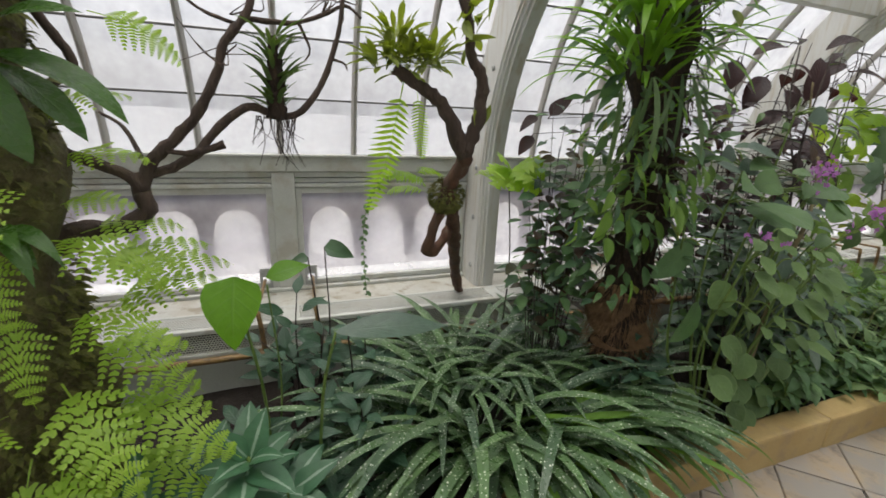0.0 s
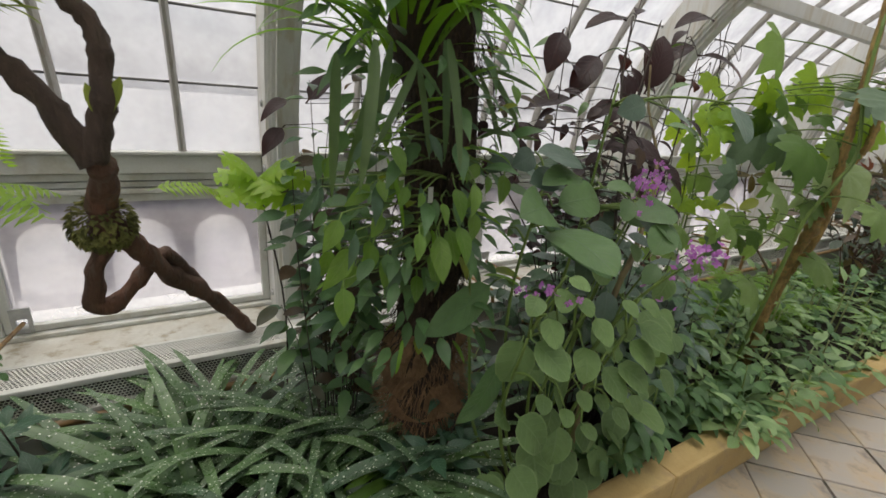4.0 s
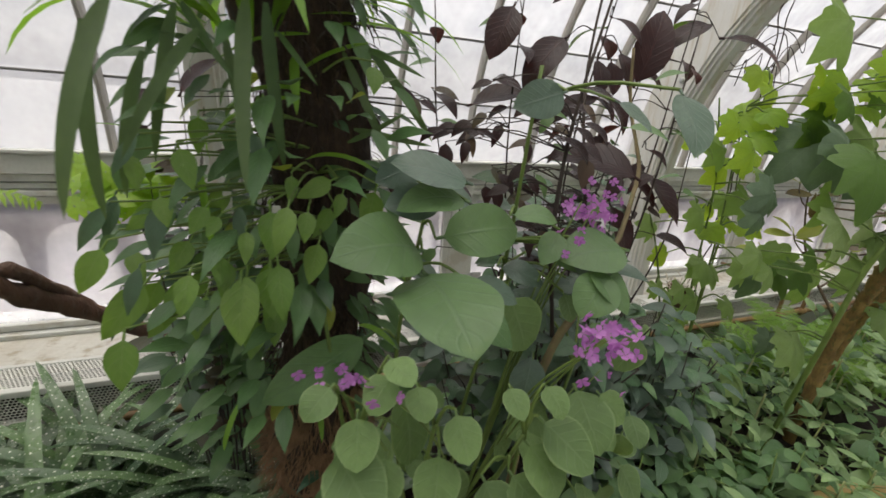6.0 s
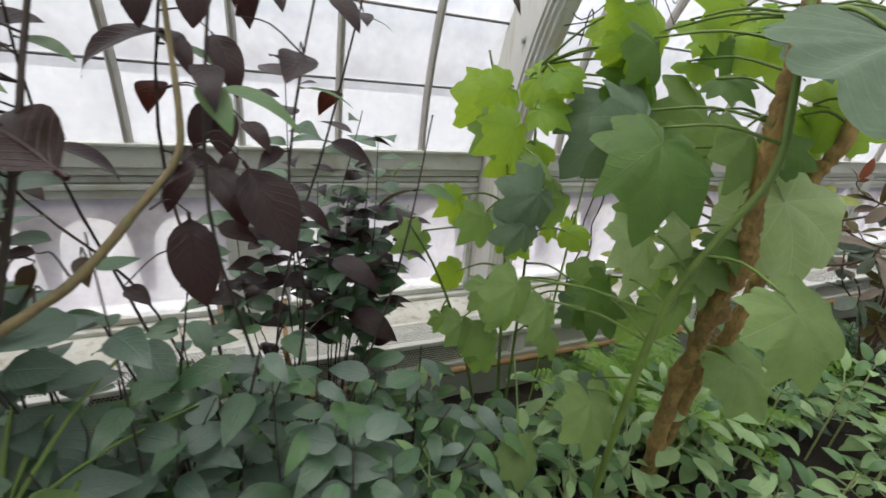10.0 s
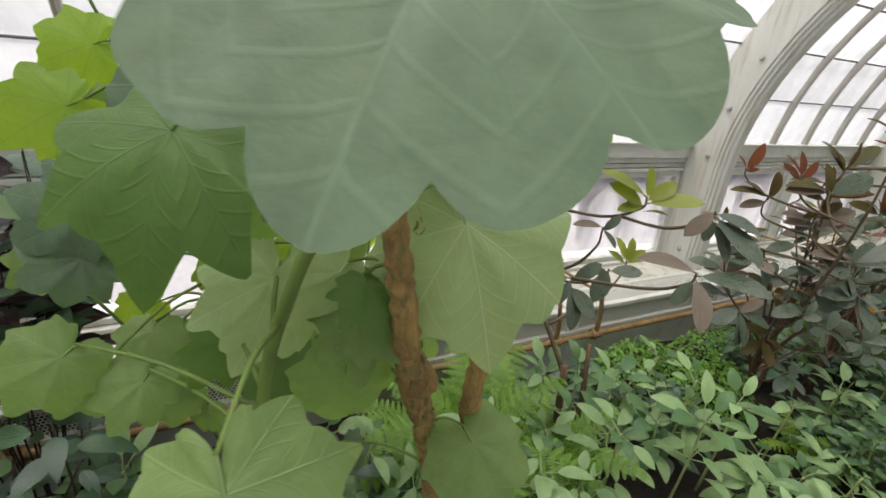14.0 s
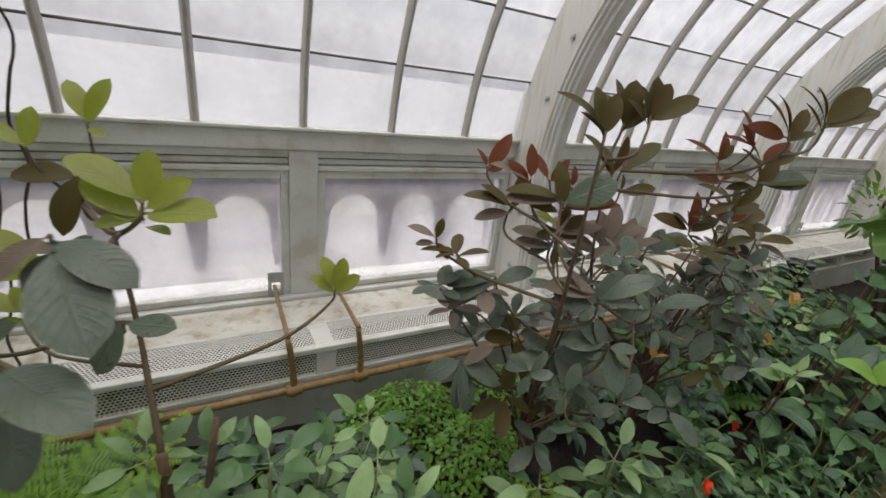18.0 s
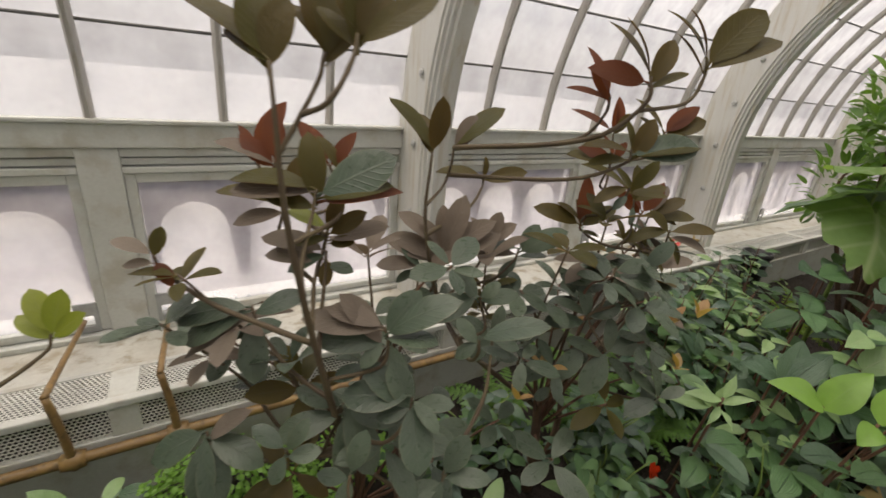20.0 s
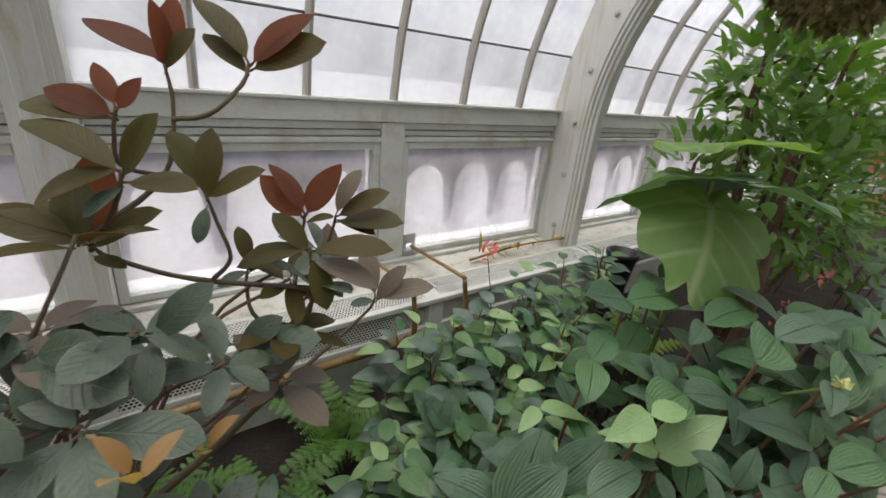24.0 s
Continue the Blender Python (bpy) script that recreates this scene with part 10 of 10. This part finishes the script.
shrub_l = leaves3(0.09, 0.038, L_SHRUB, "oval", 460, droop=0.4, fold=0.15)
shrub_d = leaves3(0.075, 0.034, L_MIDG, "oval", 464, droop=0.4, fold=0.15)
tall = thing("tall_glossy_shrub", (7.4, -1.15, 0.1), "tall bushy shrub with small glossy leaves and pink flower clusters", "shrub")
blobs = ((6.95, -1.1, 1.4, 0.2), (7.1, -1.05, 1.55, 0.22), (7.3, -1.15, 1.4, 0.36), (7.6, -1.2, 1.65, 0.4), (7.9, -1.1, 1.3, 0.4), (7.1, -1.25, 1.05, 0.28), (7.55, -1.3, 1.0, 0.34), (8.2, -1.2, 1.6, 0.45), (8.0, -1.3, 0.9, 0.4), (7.0, -0.95, 1.05, 0.2))
rest = []
for bx, by, bz, br in blobs:
    stem(tall, [(7.35, -1.15, 0.1), ((bx + 7.35) / 2, (by - 1.15) / 2, bz * 0.55), (bx, by, bz), (bx + 0.05, by - 0.05, bz + br * 0.7)], 0.018, 0.004, BROWNBARK, "branch", 7, 0.3)
    for k in range(int(200 * br * br / 0.1)):
        v = Vector((rng.gauss(0, 1), rng.gauss(0, 1), rng.gauss(0, 1))).normalized() * (br * rng.uniform(0.45, 1.08) ** 0.6)
        c = Vector((bx, by, bz)) + Vector((v[0], v[1] * 0.8, v[2]))
        rest.append((rng.choice(shrub_l), aim(c, jitter(rng, v.normalized() * 0.8 + Vector((0, -0.1, 0.3)), 0.5), jitter(rng, (0, -0.3, 1), 0.5), rng.uniform(0.7, 1.3))))
rng.shuffle(rest)
for me, m in rest[:120]:
    part("leaf", me, tall, "", m)
tagged(part("foliage", joined("foliage", rest[120:], L_SHRUB), tall), kind="stuff")
for at in ((7.2, -1.5, 1.18), (7.25, -1.52, 1.05), (7.32, -1.5, 1.25), (7.0, -1.45, 0.62), (7.15, -1.48, 0.75)):
    flower_head(tall, at, PETAL_K, rng, 14, 0.03, 0.012)
stem(tall, [(7.2, -1.25, 0.05), (7.22, -1.28, 0.6), (7.3, -1.2, 1.2)], 0.03, 0.02, REDSTEM, "trunk", 9, 0.4)
gd = leaves3(0.085, 0.044, L_BLUEG, "ovate", 470, droop=0.5, fold=0.2) + leaves3(0.075, 0.036, L_UMB, "ovate", 472, droop=0.5, fold=0.2) + leaves3(0.08, 0.036, L_DARKG, "ovate", 476, droop=0.5, fold=0.2) + leaves3(0.08, 0.042, L_MIDG, "ovate", 474, droop=0.5, fold=0.15)
for i, (x, y, sx, sy, h) in enumerate(((5.75, -0.95, 0.3, 0.22, 0.62), (6.2, -0.85, 0.32, 0.25, 0.60), (6.7, -0.85, 0.35, 0.28, 0.62), (5.6, -1.2, 0.26, 0.16, 0.46), (6.0, -1.1, 0.26, 0.16, 0.55))):
    bush("grey_green_shrub", "twiggy low shrub of dull green pointed leaves", "shrub", (x, y, 0.09), (sx, sy), h, 22, 12, gd, REDSTEM, 90 + i, rise=0.05, hang=0.2, start=0.35, group="low shrubs", solo=34, s=1.25)
for i, (x, y, sx, sy, h) in enumerate(((8.6, -0.9, 0.5, 0.4, 1.1), (9.6, -1.1, 0.5, 0.4, 1.4), (10.6, -0.9, 0.6, 0.4, 1.2), (-3.0, -1.0, 0.5, 0.4, 0.9))):
    bush("bed_shrub", "leafy green shrub farther along the bed", "shrub", (x, y, 0.09), (sx, sy), h, 9, 52, shrub_d, BROWNBARK, 100 + i, rise=0.1, hang=0.1, start=0.3, solo=0, s=1.3)
for i, (x, y, sx, sy, h) in enumerate(((3.6, -1.05, 0.3, 0.2, 0.3), (2.35, -1.0, 0.3, 0.2, 0.35), (3.3, -0.75, 0.4, 0.15, 0.22), (4.6, -0.9, 0.3, 0.2, 0.35), (5.05, -1.15, 0.25, 0.15, 0.4), (0.7, -0.9, 0.4, 0.25, 0.5))):
    bush("understorey_plant", "low dark leafy plant between the taller shrubs", "ground plant", (x, y, 0.09), (sx, sy), h, 16, 10, dg, GREENSTEM, 110 + i, rise=0.1, hang=0.2, start=0.25, s=0.8, group="understorey plants", solo=15)

basket = thing("hanging_basket", (6.82, -1.3, 1.63), "round hanging basket of shaggy olive moss", "hanging basket")
part("basket", tube([(6.82, -1.3, 1.63), (6.82, -1.3, 1.67), (6.82, -1.3, 1.78), (6.82, -1.3, 1.9)], [0.08, 0.17, 0.21, 0.22], DRYMOSS, 24, 0.35, 4), basket)
bits = []
for i in range(1500):
    w, z = rng.uniform(0, 6.283), rng.uniform(1.61, 1.93)
    r = 0.07 + 0.16 * min(1, (z - 1.61) / 0.15)
    bits.append((rng.choice(moss_bits), aim((6.82 + r * math.cos(w), -1.3 + r * math.sin(w), z), (math.cos(w), math.sin(w), rng.uniform(-1.5, 0.2)), jitter(rng, (0, 0, 1), 0.5), rng.uniform(0.8, 2.0))))
tagged(part("moss", joined("moss", bits, DRYMOSS), basket, "shaggy olive moss"), kind="stuff")
for i in range(3):
    w = i * 2.1
    part("chain", tube([(6.82 + 0.21 * math.cos(w), -1.3 + 0.21 * math.sin(w), 1.9), (6.82 + 0.1 * math.cos(w), -1.3 + 0.1 * math.sin(w), 2.2), (6.82, -1.3, 2.85)], [0.003, 0.003], IRON, 5), basket)

bpot = thing("plastic_pot", (7.24, -0.55, 0.1), "black plastic nursery pot beside the ledge", "pot")
part("body", mesh("pot", vs, fs, BLACK, None, True), bpot, "", Matrix.Translation((7.24, -0.6, 0.3)) @ Matrix.Scale(0.9, 4))
part("stand", tube([(7.24, -0.6, 0.08), (7.24, -0.6, 0.2), (7.24, -0.6, 0.31)], [0.07, 0.065, 0.06], BLACK, 16), bpot)
dry = thing("dry_plant", (6.9, -0.2, 0.43), "dried yellow-brown plant lying along the ledge", "dry plant")
L_DRY = leafmat("dry_leaf", (0.36, 0.26, 0.10), (0.26, 0.17, 0.07), rough=0.8, through_=0.2, style="mid")
dry_l = leaves3(0.13, 0.02, L_DRY, "lance", 480, droop=0.4, fold=0.3)
stem(dry, [(6.4, -0.22, 0.45), (6.8, -0.2, 0.47), (7.2, -0.25, 0.48)], 0.008, 0.005, BRONZE, "stem", 6)
for i in range(24):
    part("leaf", rng.choice(dry_l), dry, "", aim((rng.uniform(6.4, 7.25), rng.uniform(-0.3, -0.12), rng.uniform(0.45, 0.52)), jitter(rng, (0.6, -0.2, 0.1), 0.6), (0, -0.2, 1), rng.uniform(0.7, 1.3)))

redf = thing("red_flower_sprig", (6.17, -0.62, 0.5), "thin sprig with small red flowers above the low shrubs", "flower")
stem(redf, [(6.2, -0.65, 0.3), (6.18, -0.63, 0.5), (6.14, -0.62, 0.68)], 0.003, 0.002, GREENSTEM)
PETAL_R = leafmat("red_petal", (0.6, 0.05, 0.05), (0.7, 0.1, 0.08), rough=0.5, through_=0.3, glow=(0.8, 0.1, 0.08), style="mid")
red_l = leaf(0.045, 0.012, PETAL_R, "lance", 0.2, 0.5, 5, seed=4)
for i in range(7):
    part("flower", red_l, redf, "", aim((6.14 + 0.03 * (i % 3) - 0.03, -0.62, 0.66 + 0.01 * i), jitter(rng, (0.5, -0.3, 0.1), 0.6), (0, -0.4, 1), rng.uniform(0.8, 1.3)))
cord = thing("dry_vine", (2.7, -0.5, 1.95), "tangle of thin bare vine strands near the roof rib", "vine")
for k in range(5):
    pts = [(2.4 + 0.09 * i + 0.05 * math.sin(i * 1.7 + k * 2), -0.5 + 0.03 * math.sin(i + k), 1.98 - 0.05 * k + 0.07 * math.sin(i * 2.3 + k * 1.3)) for i in range(7)]
    stem(cord, pts, 0.0028, 0.002, DARKSTEM, "strand", 5, 0.3, 5)


# ---- floor slabs, last ----
D = 0.463
half = D / 2 - 0.0075
slab = None
vs = [(0, -half, 0), (half, 0, 0), (0, half, 0), (-half, 0, 0)]
b_ = 0.006
top = [(x * (1 - b_ / half), y * (1 - b_ / half), 0.0) for x, y, z in vs]
low = [(x, y, -0.004) for x, y, z in vs]
bot = [(x, y, -0.02) for x, y, z in vs]
slab = mesh("slab", top + low + bot, [(0, 1, 2, 3)] + [(i + 4, (i + 1) % 4 + 4, (i + 1) % 4, i) for i in range(4)] + [(i + 8, (i + 1) % 4 + 8, (i + 1) % 4 + 4, i + 4) for i in range(4)], SLAB)


def cut_slab(keep):
    """Triangle slab where the diamond grid meets the kerb or the grate."""
    s = half
    vs = [(-s, 0, 0), (s, 0, 0), (0, keep * s, 0)]
    if keep < 0:
        vs = vs[::-1]
    return mesh("slab", vs + [(x, y, -0.02) for x, y, z in vs], [(0, 1, 2), (3, 0, 2, 5), (4, 1, 0, 3), (5, 2, 1, 4)], SLAB)


tri_in, tri_out = cut_slab(-1), cut_slab(1)
for i in range(int((X1 - X0) / D)):
    x = X0 + i * D
    xx = 1.556 + (i - 24) * D
    part("slab", slab, floor, "", Matrix.Translation((xx + D / 2, -1.866, 0)))
    part("slab", tri_in, floor, "", Matrix.Translation((xx, -1.64, 0)))
    part("slab", tri_out, floor, "", Matrix.Translation((xx, -2.098, 0)))

south = []
for i in range(int((X1 - X0) / D)):
    for j in range(5):
        xx = 1.556 + (i - 24) * D + (j % 2) * D / 2
        south.append((slab, Matrix.Translation((xx, -2.85 - j * D / 2, 0))))
tagged(part("paving", joined("paving", south, SLAB), floor, "stone slabs beyond the grate"), kind="stuff")
